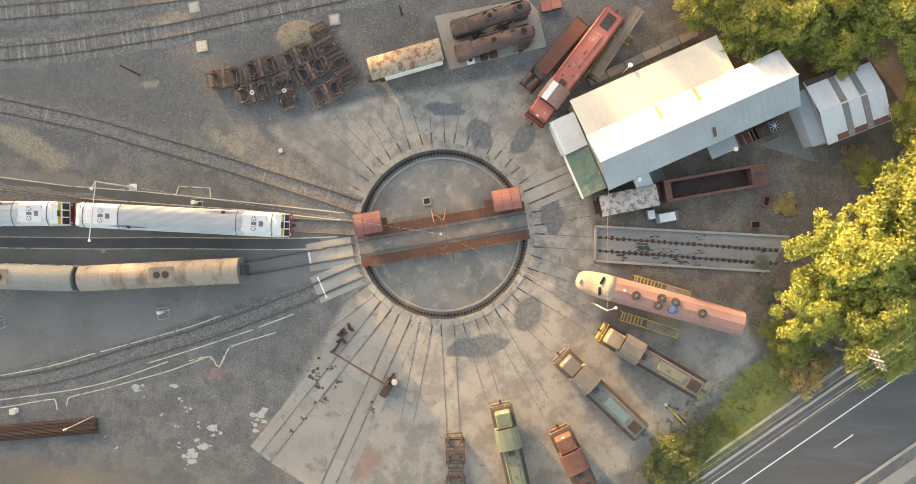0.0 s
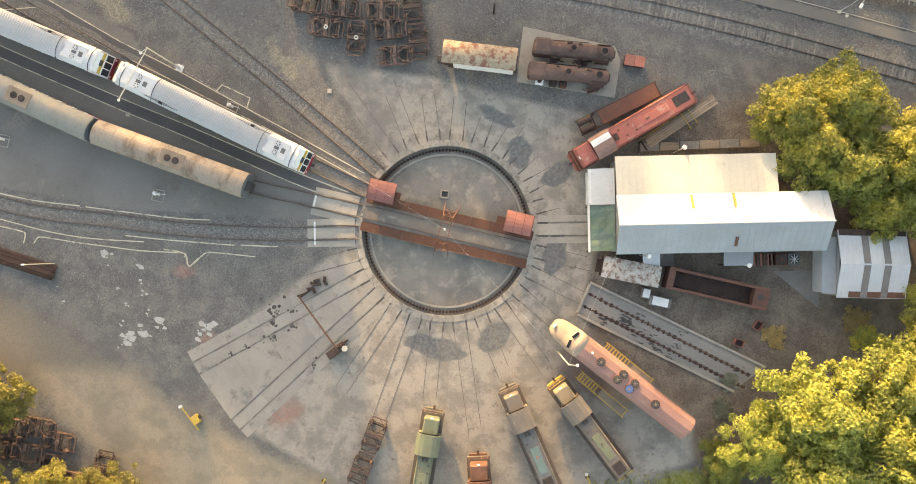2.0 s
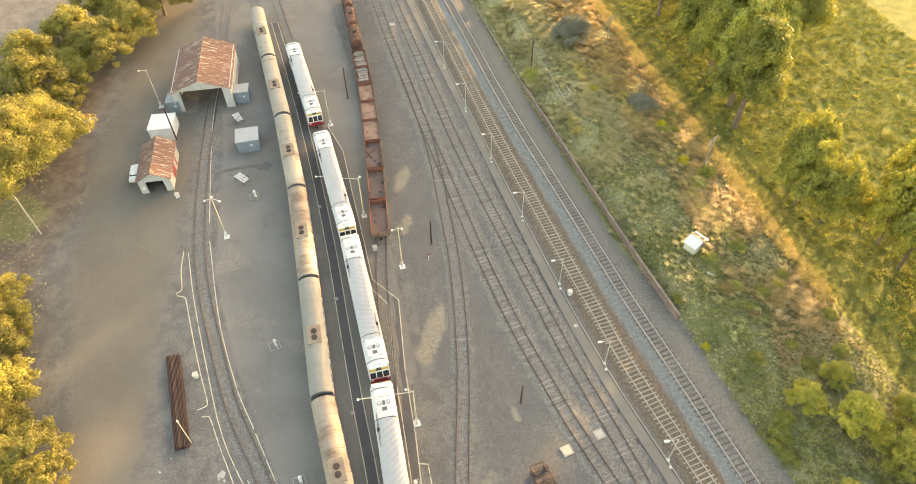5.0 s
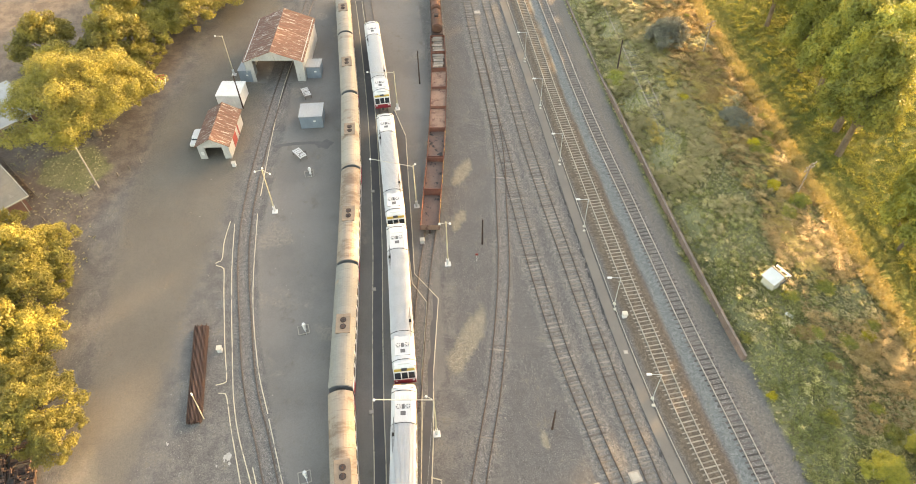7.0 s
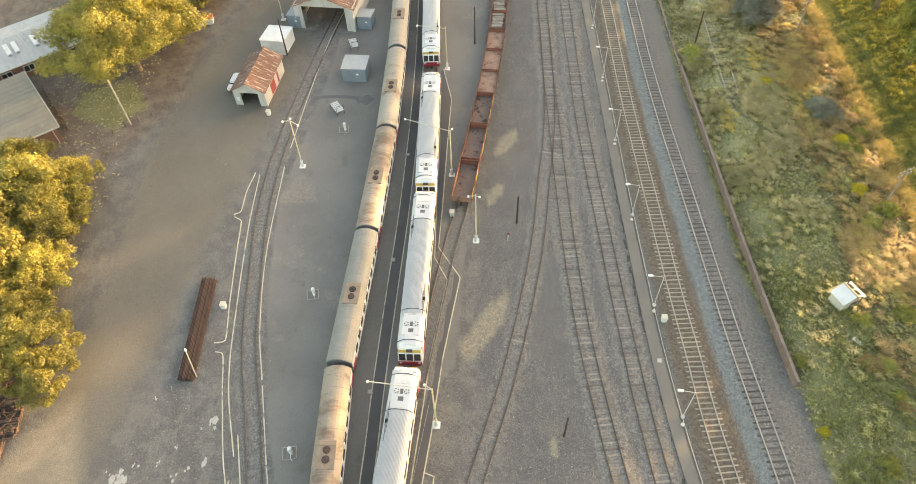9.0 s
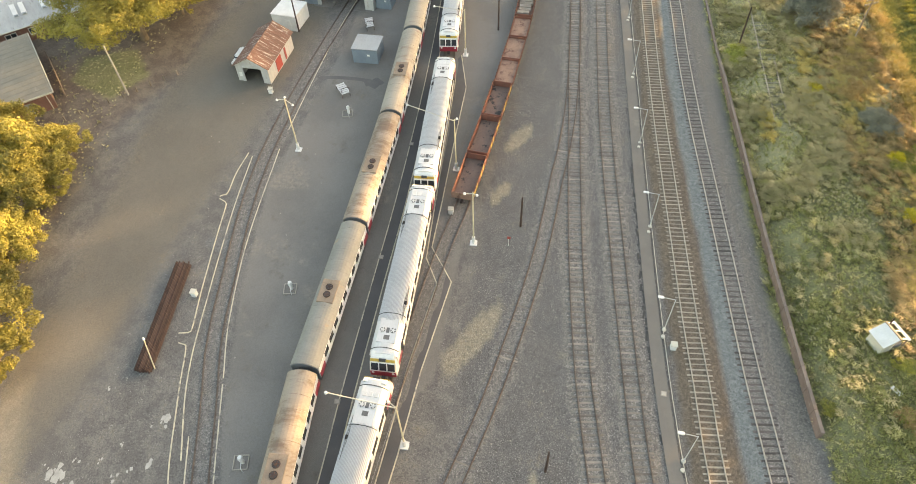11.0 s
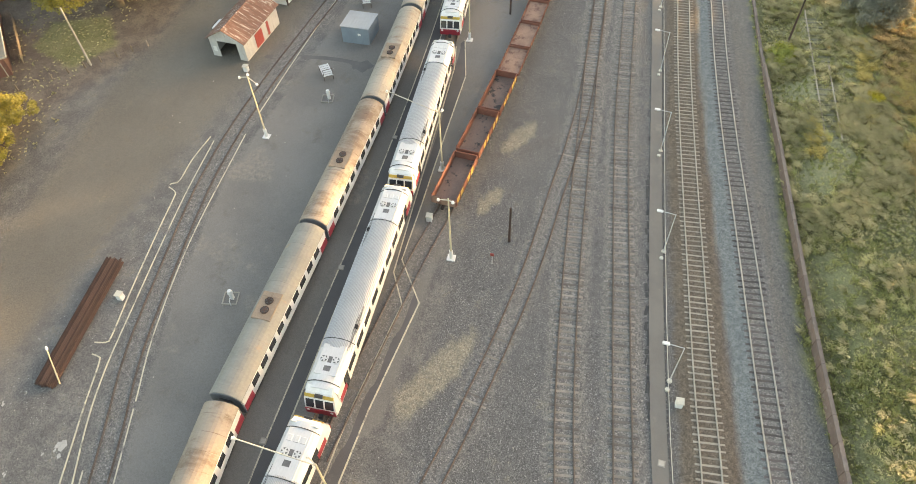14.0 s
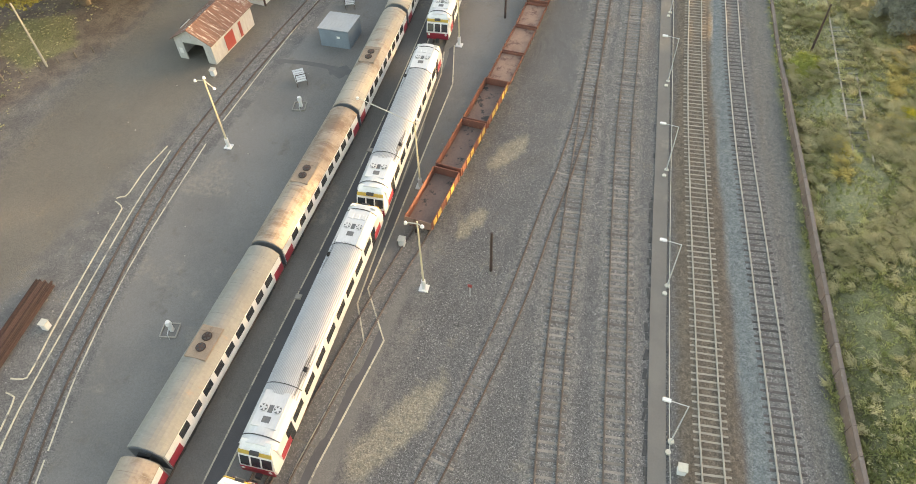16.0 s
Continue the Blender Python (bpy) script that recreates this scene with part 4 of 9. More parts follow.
def railcar(m, label, length=25.2):
    """A silver diesel railcar with a ribbed roof, roof fans and a cab at each end."""
    t = thing("diesel_railcar", label, "railcar", "silver railcars", m)
    w, h = 2.9, 3.2
    bm = bmesh.new()
    box(bm, (0, 0, 2.1), (length - 2.2, w, 2.2), bevel=0.08)
    body = part("body", bm, WHITE, t)
    for s in (-1, 1):
        for e in (-1, 1):
            bm = bmesh.new()
            box(bm, (e * (length / 2 - 2.0), s * (w / 2 + 0.003), 1.65), (1.6, 0.05, 0.8))
            part("red_panel", bm, MAROON, body, "crimson panel beside the cab")
    prof = arch(w + 0.02, 0.62, h, flat=2.6)
    bm = bmesh.new()
    shell(bm, length - 2.0, prof, 0.1)
    roof = part("roof", bm, ROOF_SILVER, t)
    bm = bmesh.new()
    for i in range(21):
        u = -0.92 + 1.84 * i / 20
        z = h + 0.62 * (1 - abs(u) ** 2.6)
        box(bm, (0.3, u * w / 2, z + 0.016), (length - 10.5, 0.065, 0.06))
    tagged(part("roof_ribs", bm, ROOF_RIB_SHADE, roof), kind="stuff")
    for x0, full in ((-length / 2 + 3.7, 1), (length / 2 - 3.7, 0)):
        bm = bmesh.new()
        box(bm, (x0, 0, h + 0.55), (4.0 if full else 2.9, 2.0, 0.14), bevel=0.03)
        unit = part("air_conditioner", bm, ROOF_SILVER, roof)
        roof_fans(unit, x0, h + 0.6, True, ZINC, 0.36, FAN_DARK)
        bm = bmesh.new()
        box(bm, (x0 + 0.85, 0, h + 0.625), (0.5, 0.6, 0.03))
        box(bm, (x0, 0, h + 0.625), (0.6, 0.35, 0.03))
        part("vent_grille", bm, FAN_DARK, unit)
        if full:
            bm = bmesh.new()
            for q in (-1, 0, 1):
                box(bm, (x0 - 1.15, q * 0.6, h + 0.64), (0.55, 0.4, 0.06), bevel=0.02)
            part("vent_box", bm, ZINC, unit)
        for x in (x0 - 2.1, x0 + 2.05):
            bm = bmesh.new()
            shell(bm, 0.06, [(a, u + 0.07) for a, u in prof], 0.05, x)
            part("roof_rail", bm, BLACK, roof)
    for x, y in ((5.3, 1.12), (-5.7, -1.12)):
        bm = bmesh.new()
        box(bm, (x, y, h + 0.34), (0.4, 0.26, 0.3), bevel=0.03)
        pipe = part("exhaust", bm, SOOT_HOLE, roof, "sooty exhaust stub")
        bm = bmesh.new()
        rows = []
        for k in range(9):
            f = -1 + k / 4
            half = 0.03 + 0.17 * (1 - abs(f)) ** 1.3
            rows.append([bm.verts.new((x + f * 2.2, q, h + 0.62 * (1 - abs(2 * q / w) ** 2.6) + 0.045)) for q in (y - half, y, y + half)])
        for r0, r1 in zip(rows, rows[1:]):
            for k in range(2):
                bm.faces.new((r0[k], r1[k], r1[k + 1], r0[k + 1]))
        bmesh.ops.recalc_face_normals(bm, faces=bm.faces)
        part("soot_stain", bm, SOOT_GREY, pipe, "grey soot streak on the roof")
    for e in (-1, 1):
        x = e * (length / 2 - 0.6)
        bm = bmesh.new()
        pts = [(0.0, 0.95), (1.15, 0.95), (1.2, 1.8), (0.85, 2.9), (0.6, 3.45), (0.0, 3.8)]
        ring = []
        for s in (-1, 1):
            ring.append([bm.verts.new((x - e * 0.65 + e * a, s * (w / 2 - 0.06 * a - (0.25 if u > 3.3 else 0.0)), u)) for a, u in pts])
        n = len(pts)
        bm.faces.new(ring[0])
        bm.faces.new(ring[1][::-1])
        for k in range(n):
            bm.faces.new((ring[0][k], ring[1][k], ring[1][(k + 1) % n], ring[0][(k + 1) % n]))
        bmesh.ops.recalc_face_normals(bm, faces=bm.faces)
        bmesh.ops.bevel(bm, geom=list(bm.edges), offset=0.06, segments=2, affect="EDGES")
        cab = part("cab", bm, WHITE, t, "white cab end")
        bm = bmesh.new()
        box(bm, (x + e * 0.385, 0, 2.35), (0.06, 2.45, 0.95), ry=-e * 18, bevel=0.02)
        part("windscreen", bm, GLASS, cab)
        for y in (-0.42, 0.42):
            bm = bmesh.new()
            box(bm, (x + e * 0.41, y, 2.35), (0.06, 0.12, 1.0), ry=-e * 18)
            part("pillar", bm, WHITE, cab)
        bm = bmesh.new()
        box(bm, (x + e * 0.09, 0, 3.17), (0.1, 2.55, 0.34), ry=-e * 24, bevel=0.02)
        part("yellow_brow", bm, YELLOW, cab, "yellow panel above the windscreen")
        bm = bmesh.new()
        box(bm, (x + e * 0.1, 0, 3.3), (0.24, 0.7, 0.3), ry=-e * 26, bevel=0.02)
        part("headlight_box", bm, BLACK, cab)
        bm = bmesh.new()
        box(bm, (x + e * 0.6, 0, 1.35), (0.08, 2.7, 0.8), bevel=0.03)
        part("red_front", bm, MAROON, cab, "crimson lower front panel")
        for y in (-1.05, 1.05):
            bm = bmesh.new()
            rod(bm, (x + e * 0.62, y, 1.6), (x + e * 0.68, y, 1.6), 0.14, n=12)
            part("headlamp", bm, WHITE, cab)
        bm = bmesh.new()
        box(bm, (x + e * 0.75, 0, 0.85), (0.5, 0.4, 0.4), bevel=0.04)
        part("coupler", bm, BLACK, cab)
    for s in (-1, 1):
        for i in range(8):
            xx = -length / 2 + 4.6 + i * (length - 9.2) / 7
            bm = bmesh.new()
            box(bm, (xx, s * (w / 2 + 0.005), 2.45), (1.7, 0.04, 0.85), bevel=0.015)
            part("window", bm, GLASS, body)
        for xx in (-length / 2 + 3.0, length / 2 - 3.0):
            bm = bmesh.new()
            box(bm, (xx, s * (w / 2 + 0.006), 2.05), (1.0, 0.04, 1.9), bevel=0.015)
            part("door", bm, GLASS, body)
    bm = bmesh.new()
    box(bm, (0, 0, 0.95), (length - 3, 2.4, 0.35))
    for x, q in ((-3.2, 0.5), (0.5, -0.5), (3.5, 0.5)):
        box(bm, (x, q, 0.65), (2.4, 1.2, 0.5), bevel=0.05)
    part("underframe", bm, BLACK, t)
    for x in (-length / 2 + 3.6, length / 2 - 3.6):
        bogie_parts(t, x, BLACK)
    return t


def on_line(points, x, length):
    """The pose of a vehicle whose middle stands at x on a line."""
    line = curve_through(points, 0.1)
    near = lambda q: min(line, key=lambda p: abs(p.x - q))
    a, b = near(x - length * 0.35), near(x + length * 0.35)
    c = (a + b) / 2
    return pose(c.x, c.y, 0.2, 0, 0, math.degrees(math.atan2(b.y - a.y, b.x - a.x)))


for x, mat, lab in ((-33.1, ROOF_RUSTY, "old carriage with a rust-stained tan roof"), (-52.7, ROOF_GREY, "old carriage with a dull grey-green roof"),
                    (-72.2, ROOF_RUSTY, "old carriage with a rust-stained tan roof"), (-91.7, ROOF_TAN, "old carriage with a dusty tan roof"),
                    (-111.4, ROOF_TAN, "old carriage with a dusty tan roof"), (-131.0, ROOF_TAN, "old carriage with a dusty tan roof")):
    carriage(on_line(T2, x, 19), mat, lab, 19.2)
for x, lab in ((-30.7, "white and silver railcar at the turntable end"), (-57.1, "white and silver railcar coupled in the middle"),
               (-82.9, "white and silver railcar with a rounded end"), (-112.6, "white railcar with a crimson front standing apart")):
    railcar(on_line(T1, x, 25), lab, 25.4)


WAGON_SIDE = surface("faded_orange_wagon_side", (0.22, 0.085, 0.055), (0.14, 0.062, 0.046), 0.6, 8, (0.3, 0.2, 0.09), 0.6, 0.72, bump=0.15)
WAGON_YELLOW = surface("faded_yellow_wagon_paint", (0.5, 0.34, 0.08), (0.38, 0.25, 0.08), 0.8, 9, (0.25, 0.13, 0.07), 0.56, 0.7)
WAGON_FLOOR = surface("rusty_wagon_floor", (0.2, 0.13, 0.1), (0.14, 0.096, 0.078), 0.5, 6, (0.05, 0.044, 0.04), 0.55, 0.63)


DECK_TAN = surface("tan_rusty_deck", (0.28, 0.175, 0.125), (0.2, 0.12, 0.088), 0.6, 7, (0.13, 0.07, 0.052), 0.5, 0.62)


def open_wagon(m, label, length=7.6, deep=0.9, end_yellow=False):
    """A four-wheeled open wagon: planked sides, ribs, rusty floor, buffers."""
    t = thing("open_wagon", label, "wagon", "open wagons on the siding", m)
    w, z0 = 2.7, 1.0
    bm = bmesh.new()
    box(bm, (0, 0, z0), (length, w - 0.1, 0.14), bevel=0.02)
    part("floor", bm, WAGON_FLOOR if deep > 0.8 else DECK_TAN, t)
    for s in (-1, 1):
        bm = bmesh.new()
        box(bm, (0, s * w / 2, z0 + deep / 2), (length, 0.08, deep), bevel=0.015)
        side = part("side", bm, WAGON_SIDE, t)
        for i in range(7):
            bm = bmesh.new()
            box(bm, (-length / 2 + 0.3 + i * (length - 0.6) / 6, s * (w / 2 + 0.06), z0 + deep / 2), (0.12, 0.07, deep + 0.1), bevel=0.01)
            part("rib", bm, WAGON_SIDE, side)
            if i < 6 and deep > 0.8:
                bm = bmesh.new()
                box(bm, (-length / 2 + 0.3 + (i + 0.5) * (length - 0.6) / 6, s * (w / 2 + 0.045), z0 + deep / 2), ((length - 0.6) / 6 - 0.2, 0.03, deep * 0.8), bevel=0.008)
                part("side_door", bm, WAGON_YELLOW if (i + int(length * 10)) % 3 else WAGON_SIDE, side)
    for e in (-1, 1):
        bm = bmesh.new()
        box(bm, (e * length / 2, 0, z0 + deep / 2), (0.09, w, deep), bevel=0.015)
        part("end_board", bm, DECK_TAN if end_yellow and e > 0 else WAGON_SIDE, t)
        bm = bmesh.new()
        box(bm, (e * (length / 2 + 0.35), 0, 0.9), (0.5, 0.3, 0.3), bevel=0.03)
        part("coupler", bm, RUST_DARK, t)
    bm = bmesh.new()
    for s in (-1, 1):
        box(bm, (0, s * 0.9, 0.8), (length - 0.2, 0.12, 0.26))
    part("sole_bar", bm, RUST_DARK, t)
    for x in (-length * 0.3, length * 0.3):
        bm = bmesh.new()
        wheelset(bm, x)
        part("wheelset", bm, RUST_DARK, t)
    return t


def flat_load(parent, length):
    for i in range(int(length / 0.9)):
        bm = bmesh.new()
        box(bm, (-length / 2 + 0.6 + i * 0.9, rng.uniform(-0.2, 0.2), 1.2 + rng.uniform(0, 0.15)), (0.75, 2.0 + rng.uniform(-0.3, 0.3), 0.3), rz=rng.uniform(-4, 4), bevel=0.03)
        part("timber", bm, SLEEPER_WOOD, parent, "loose old timber lying on the deck")


for x, L, deep, lab, tip in ((-73.2, 7.2, 1.0, "open wagon with yellow ribs and a dark floor", True), (-80.9, 7.3, 1.0, "open wagon with red sides and a stained floor", False),
                             (-88.5, 7.3, 0.95, "open wagon with red sides and a stained floor", False), (-95.6, 5.6, 0.35, "low-sided wagon with a tan deck", False),
                             (-101.4, 5.4, 0.35, "low-sided wagon with a tan deck", False), (-107.0, 5.2, 0.4, "low-sided wagon with a rusty deck", False),
                             (-112.6, 5.2, 0.6, "open wagon stacked with old timber", False), (-118.4, 5.6, 0.6, "open wagon stacked with old timber", False)):
    wg = open_wagon(on_line(T7, x, L), lab, L, deep, tip)
    if x < -110:
        flat_load(wg, L)


def tank_wagon(m):
    t = thing("tank_wagon", "rust-brown tank wagon with a filler dome", "wagon", "tank wagons on the siding", m)
    bm = bmesh.new()
    rod(bm, (-3.0, 0, 2.1), (3.0, 0, 2.1), 1.05, n=20)
    rod(bm, (-3.25, 0, 2.1), (-3.0, 0, 2.1), 0.75, 1.05, n=20)
    rod(bm, (3.0, 0, 2.1), (3.25, 0, 2.1), 1.05, 0.75, n=20)
    tank = part("tank", bm, RUST, t)
    bm = bmesh.new()
    rod(bm, (0, 0, 3.05), (0, 0, 3.5), 0.45, n=14)
    part("dome", bm, RUST_DARK, tank)
    for x in (-1.5, 1.5):
        bm = bmesh.new()
        sweep(bm, [(x - 0.06, 0, 0), (x + 0.06, 0, 0)], [(1.08 * math.cos(a), 2.1 + 1.08 * math.sin(a)) for a in np.linspace(0, math.pi, 9)] + [(1.04 * math.cos(a), 2.1 + 1.04 * math.sin(a)) for a in np.linspace(math.pi, 0, 9)])
        part("strap", bm, RUST_DARK, tank)
    bm = bmesh.new()
    box(bm, (0, 0, 0.95), (7, 2.3, 0.22), bevel=0.02)
    part("frame", bm, RUST_DARK, t)
    for x in (-2.2, 2.2):
        bm = bmesh.new()
        wheelset(bm, x)
        part("wheelset", bm, RUST_DARK, t)


for x in (-125.8, -133.4, -141):
    tank_wagon(on_line(T7, x, 6))

# ---- locomotives round the turntable ----
def stand(a, b, z=0.0):
    """The pose of a thing that reaches from a to b on the ground."""
    return pose((a[0] + b[0]) / 2, (a[1] + b[1]) / 2, z, 0, 0, math.degrees(math.atan2(b[1] - a[1], b[0] - a[0])))


def span(a, b):
    return math.hypot(b[0] - a[0], b[1] - a[1])


HATCH_DARK = surface("open_hatch_shadow", (0.075, 0.06, 0.05), (0.045, 0.038, 0.034), 1.0, 8)
DECK_BROWN = surface("grimy_brown_deck", (0.13, 0.1, 0.08), (0.09, 0.07, 0.058), 0.8, 9, (0.17, 0.13, 0.1), vary=0.15)


def hood_loco(name_label, a, b, cab_paint, hood_paint, deck_paint, panel_paint, trim, rail_paint=None, hood_w=1.85, roof_paint=None):
    """A small hood diesel: low nose, chamfered cab roof, narrow long hood, walkways and end steps."""
    L = span(a, b)
    t = thing("hood_locomotive", name_label, "locomotive", "stored locomotives", stand(a, b, 0.05))
    bm = bmesh.new()
    box(bm, (0, 0, 1.15), (L, 2.75, 0.25), bevel=0.03)
    for e in (-1, 1):
        box(bm, (e * (L / 2 - 0.15), 0, 0.95), (0.3, 2.6, 0.6), bevel=0.04)
    part("deck", bm, deck_paint, t)
    x = -L / 2
    bm = bmesh.new()
    box(bm, (x + 1.45, 0, 2.1), (1.9, hood_w, 1.75), bevel=0.14)
    part("nose", bm, cab_paint, t)
    bm = bmesh.new()
    box(bm, (x + 3.55, 0, 2.2), (2.2, 2.65, 1.9), bevel=0.05)
    cab = part("cab", bm, cab_paint, t)
    bm = bmesh.new()
    prof = [(-1.42, 3.1), (-1.0, 3.42), (-0.5, 3.55), (0.5, 3.55), (1.0, 3.42), (1.42, 3.1)]
    sweep(bm, [(x + 2.3, 0, 0), (x + 4.8, 0, 0)], prof + [(p * 0.97, q - 0.1) for p, q in prof[::-1]])
    part("cab_roof", bm, roof_paint or cab_paint, cab)
    for xx in (x + 3.5,):
        bm = bmesh.new()
        sweep(bm, [(xx, 0, 0), (xx + 0.05, 0, 0)], [(p, q + 0.012) for p, q in prof] + prof[::-1])
        part("roof_seam", bm, roof_paint or cab_paint, cab)
    for s in (-1, 1):
        bm = bmesh.new()
        box(bm, (x + 3.55, s * 1.34, 2.65), (1.4, 0.04, 0.6))
        part("side_window", bm, GLASS, cab)
    for xx in (x + 2.43, x + 4.67):
        bm = bmesh.new()
        box(bm, (xx, 0.85, 2.7), (0.04, 0.7, 0.55))
        box(bm, (xx, -0.85, 2.7), (0.04, 0.7, 0.55))
        part("end_window", bm, GLASS, cab)
    hl = L - 5.5
    bm = bmesh.new()
    box(bm, (x + 4.75 + hl / 2, 0, 2.2), (hl, hood_w, 1.95), bevel=0.1)
    hood = part("hood", bm, hood_paint, t)
    for i in range(max(1, int(hl / 1.1))):
        for s in (-1, 1):
            bm = bmesh.new()
            box(bm, (x + 5.3 + i * 1.1, s * (hood_w / 2 + 0.01), 2.1), (0.9, 0.04, 1.3), bevel=0.01)
            part("hood_door", bm, hood_paint, hood)
    bm = bmesh.new()
    box(bm, (x + 5.25, 0, 3.2), (0.6, 0.8, 0.12), bevel=0.02)
    vent = part("exhaust_box", bm, deck_paint, hood)
    for s in (-1, 1):
        bm = bmesh.new()
        rod(bm, (x + 5.25, s * 0.2, 3.22), (x + 5.25, s * 0.2, 3.36), 0.14, n=12)
        part("exhaust", bm, BLACK, vent)
    bm = bmesh.new()
    box(bm, (x + 4.75 + hl * 0.5, 0, 3.19), (hl * 0.42, 0.95, 0.1), bevel=0.02)
    panel = part("roof_panel", bm, panel_paint, hood)
    bm = bmesh.new()
    box(bm, (x + 4.75 + hl * 0.45, 0, 3.26), (hl * 0.05, 0.2, 0.06))
    part("hatch", bm, CABIN_RED if panel_paint is TEAL_PAINT else deck_paint, panel)
    bm = bmesh.new()
    box(bm, (x + 4.75 + hl * 0.87, 0, 3.18), (hl * 0.18, 1.2, 0.04))
    part("radiator_opening", bm, HATCH_DARK, hood)
    for i in range(4):
        bm = bmesh.new()
        box(bm, (x + 5.9 + i * hl * 0.06, (-1) ** i * 0.5, 3.19), (0.28, 0.2, 0.08), bevel=0.02)
        part("filler_cap", bm, deck_paint, hood)
    for s in (-1, 1):
        bm = bmesh.new()
        rod(bm, (x + 4.9, s * (hood_w / 2 - 0.12), 3.21), (x + L - 0.8, s * (hood_w / 2 - 0.12), 3.21), 0.025, n=5)
        part("roof_rail", bm, deck_paint, hood)
    bm = bmesh.new()
    for i in range(5):
        box(bm, (x + 4.75 + hl * (0.8 + 0.035 * i), 0, 3.21), (0.05, 1.2, 0.04))
    part("radiator_grille", bm, RUST_DARK, hood)
    for s in (-1, 1):
        bm = bmesh.new()
        rod(bm, (x + 0.2, s * 1.32, 2.1), (x + L - 0.3, s * 1.32, 2.1), 0.025, n=5)
        for i in range(6):
            xx = x + 0.2 + i * (L - 0.5) / 5
            rod(bm, (xx, s * 1.32, 1.2), (xx, s * 1.32, 2.1), 0.022, n=5)
        part("handrail", bm, rail_paint or trim, t)
    for e in (-1, 1):
        bm = bmesh.new()
        for y in (-1.1, -0.4, 0.4, 1.1):
            rod(bm, (e * (L / 2 - 0.05), y, 1.2), (e * (L / 2 - 0.05), y, 2.0), 0.03, n=5)
        rod(bm, (e * (L / 2 - 0.05), -1.15, 2.0), (e * (L / 2 - 0.05), 1.15, 2.0), 0.035, n=5)
        box(bm, (e * (L / 2 + 0.1), 0, 0.75), (0.3, 2.2, 0.35), bevel=0.04)
        part("pilot", bm, trim, t)
        bm = bmesh.new()
        box(bm, (e * (L / 2 + 0.35), 0, 0.85), (0.5, 0.25, 0.25), bevel=0.03)
        part("coupler", bm, RUST_DARK, t)
    bm = bmesh.new()
    rod(bm, (x + 0.45, 0, 2.8), (x + 0.55, 0, 2.8), 0.2, n=12)
    part("headlamp", bm, WHITE, t)
    for xx in (-L * 0.28, L * 0.28):
        bogie_parts(t, xx, RUST_DARK, 1.05)
    return t


OLIVE_PAINT = surface("faded_olive_green_paint", (0.155, 0.17, 0.11), (0.12, 0.13, 0.09), 0.5, 8, (0.26, 0.22, 0.15), 0.6, 0.72)
BROWN_PAINT = surface("faded_brown_paint", (0.17, 0.14, 0.115), (0.13, 0.11, 0.092), 0.5, 8, (0.27, 0.22, 0.17), 0.6, 0.72)
OCHRE_PAINT = surface("faded_ochre_paint", (0.27, 0.2, 0.125), (0.2, 0.155, 0.105), 0.5, 8, (0.2, 0.15, 0.11), 0.58, 0.7)
GREY_PAINT = surface("dull_grey_paint", (0.14, 0.14, 0.135), (0.105, 0.105, 0.1), 0.5, 8, (0.19, 0.17, 0.15), 0.6, 0.72)
TEAL_PAINT = surface("faded_teal_paint", (0.12, 0.19, 0.18), (0.1, 0.145, 0.14), 0.6, 8, (0.18, 0.17, 0.14), 0.58, 0.7)
PINK_PAINT = surface("sun_bleached_pink_paint", (0.31, 0.175, 0.145), (0.25, 0.138, 0.113), 0.35, 7, (0.22, 0.115, 0.085), 0.53, 0.68, stretch=(0.5, 1, 1))
LOCO_RED = surface("faded_signal_red_paint", (0.37, 0.115, 0.088), (0.3, 0.1, 0.08), 0.5, 8, (0.4, 0.23, 0.185), 0.54, 0.7)
hood_loco("ochre and brown hood diesel with open rear hatch", (19.0, -11.6), (30.7, -18.5), OCHRE_PAINT, BROWN_PAINT, DECK_BROWN, OLIVE_PAINT, YELLOW, BROWN_PAINT, 1.85, BROWN_PAINT)
hood_loco("brown hood diesel with teal roof panel", (14.1, -14.5), (23.6, -23.6), BROWN_PAINT, GREY_PAINT, DECK_BROWN, TEAL_PAINT, BROWN_PAINT)
hood_loco("faded olive green hood diesel", (6.95, -20.4), (9.8, -32.9), OLIVE_PAINT, OLIVE_PAINT, DECK_BROWN, OLIVE_PAINT, BROWN_PAINT)
hood_loco("small rust-red hood diesel", (13.9, -23.3), (17.2, -30.1), RUST, RUST_RED, DECK_BROWN, RUST_RED, RUST, None, 2.1, RUST_RED)
hood_loco("bright red diesel with a white cab panel", (10.9, 13.4), (20.6, 26.2), LOCO_RED, LOCO_RED, RUST, LOCO_RED, LOCO_RED, None, 2.45, surface("brown_faded_cab_roof", (0.27, 0.16, 0.13), (0.2, 0.12, 0.1), 0.6, 8, (0.34, 0.2, 0.16), 0.58, 0.7))
bm = bmesh.new()
box(bm, (0, 0, 0), (2.4, 0.75, 0.05), bevel=0.01)
lid = part("roof_panel", bm, WHITE)
lid.matrix_basis = pose(12.55, 16.55, 3.62, 0, 0, 52.8)
tagged(lid, "white sheet panel lying on the red diesel", "panel")


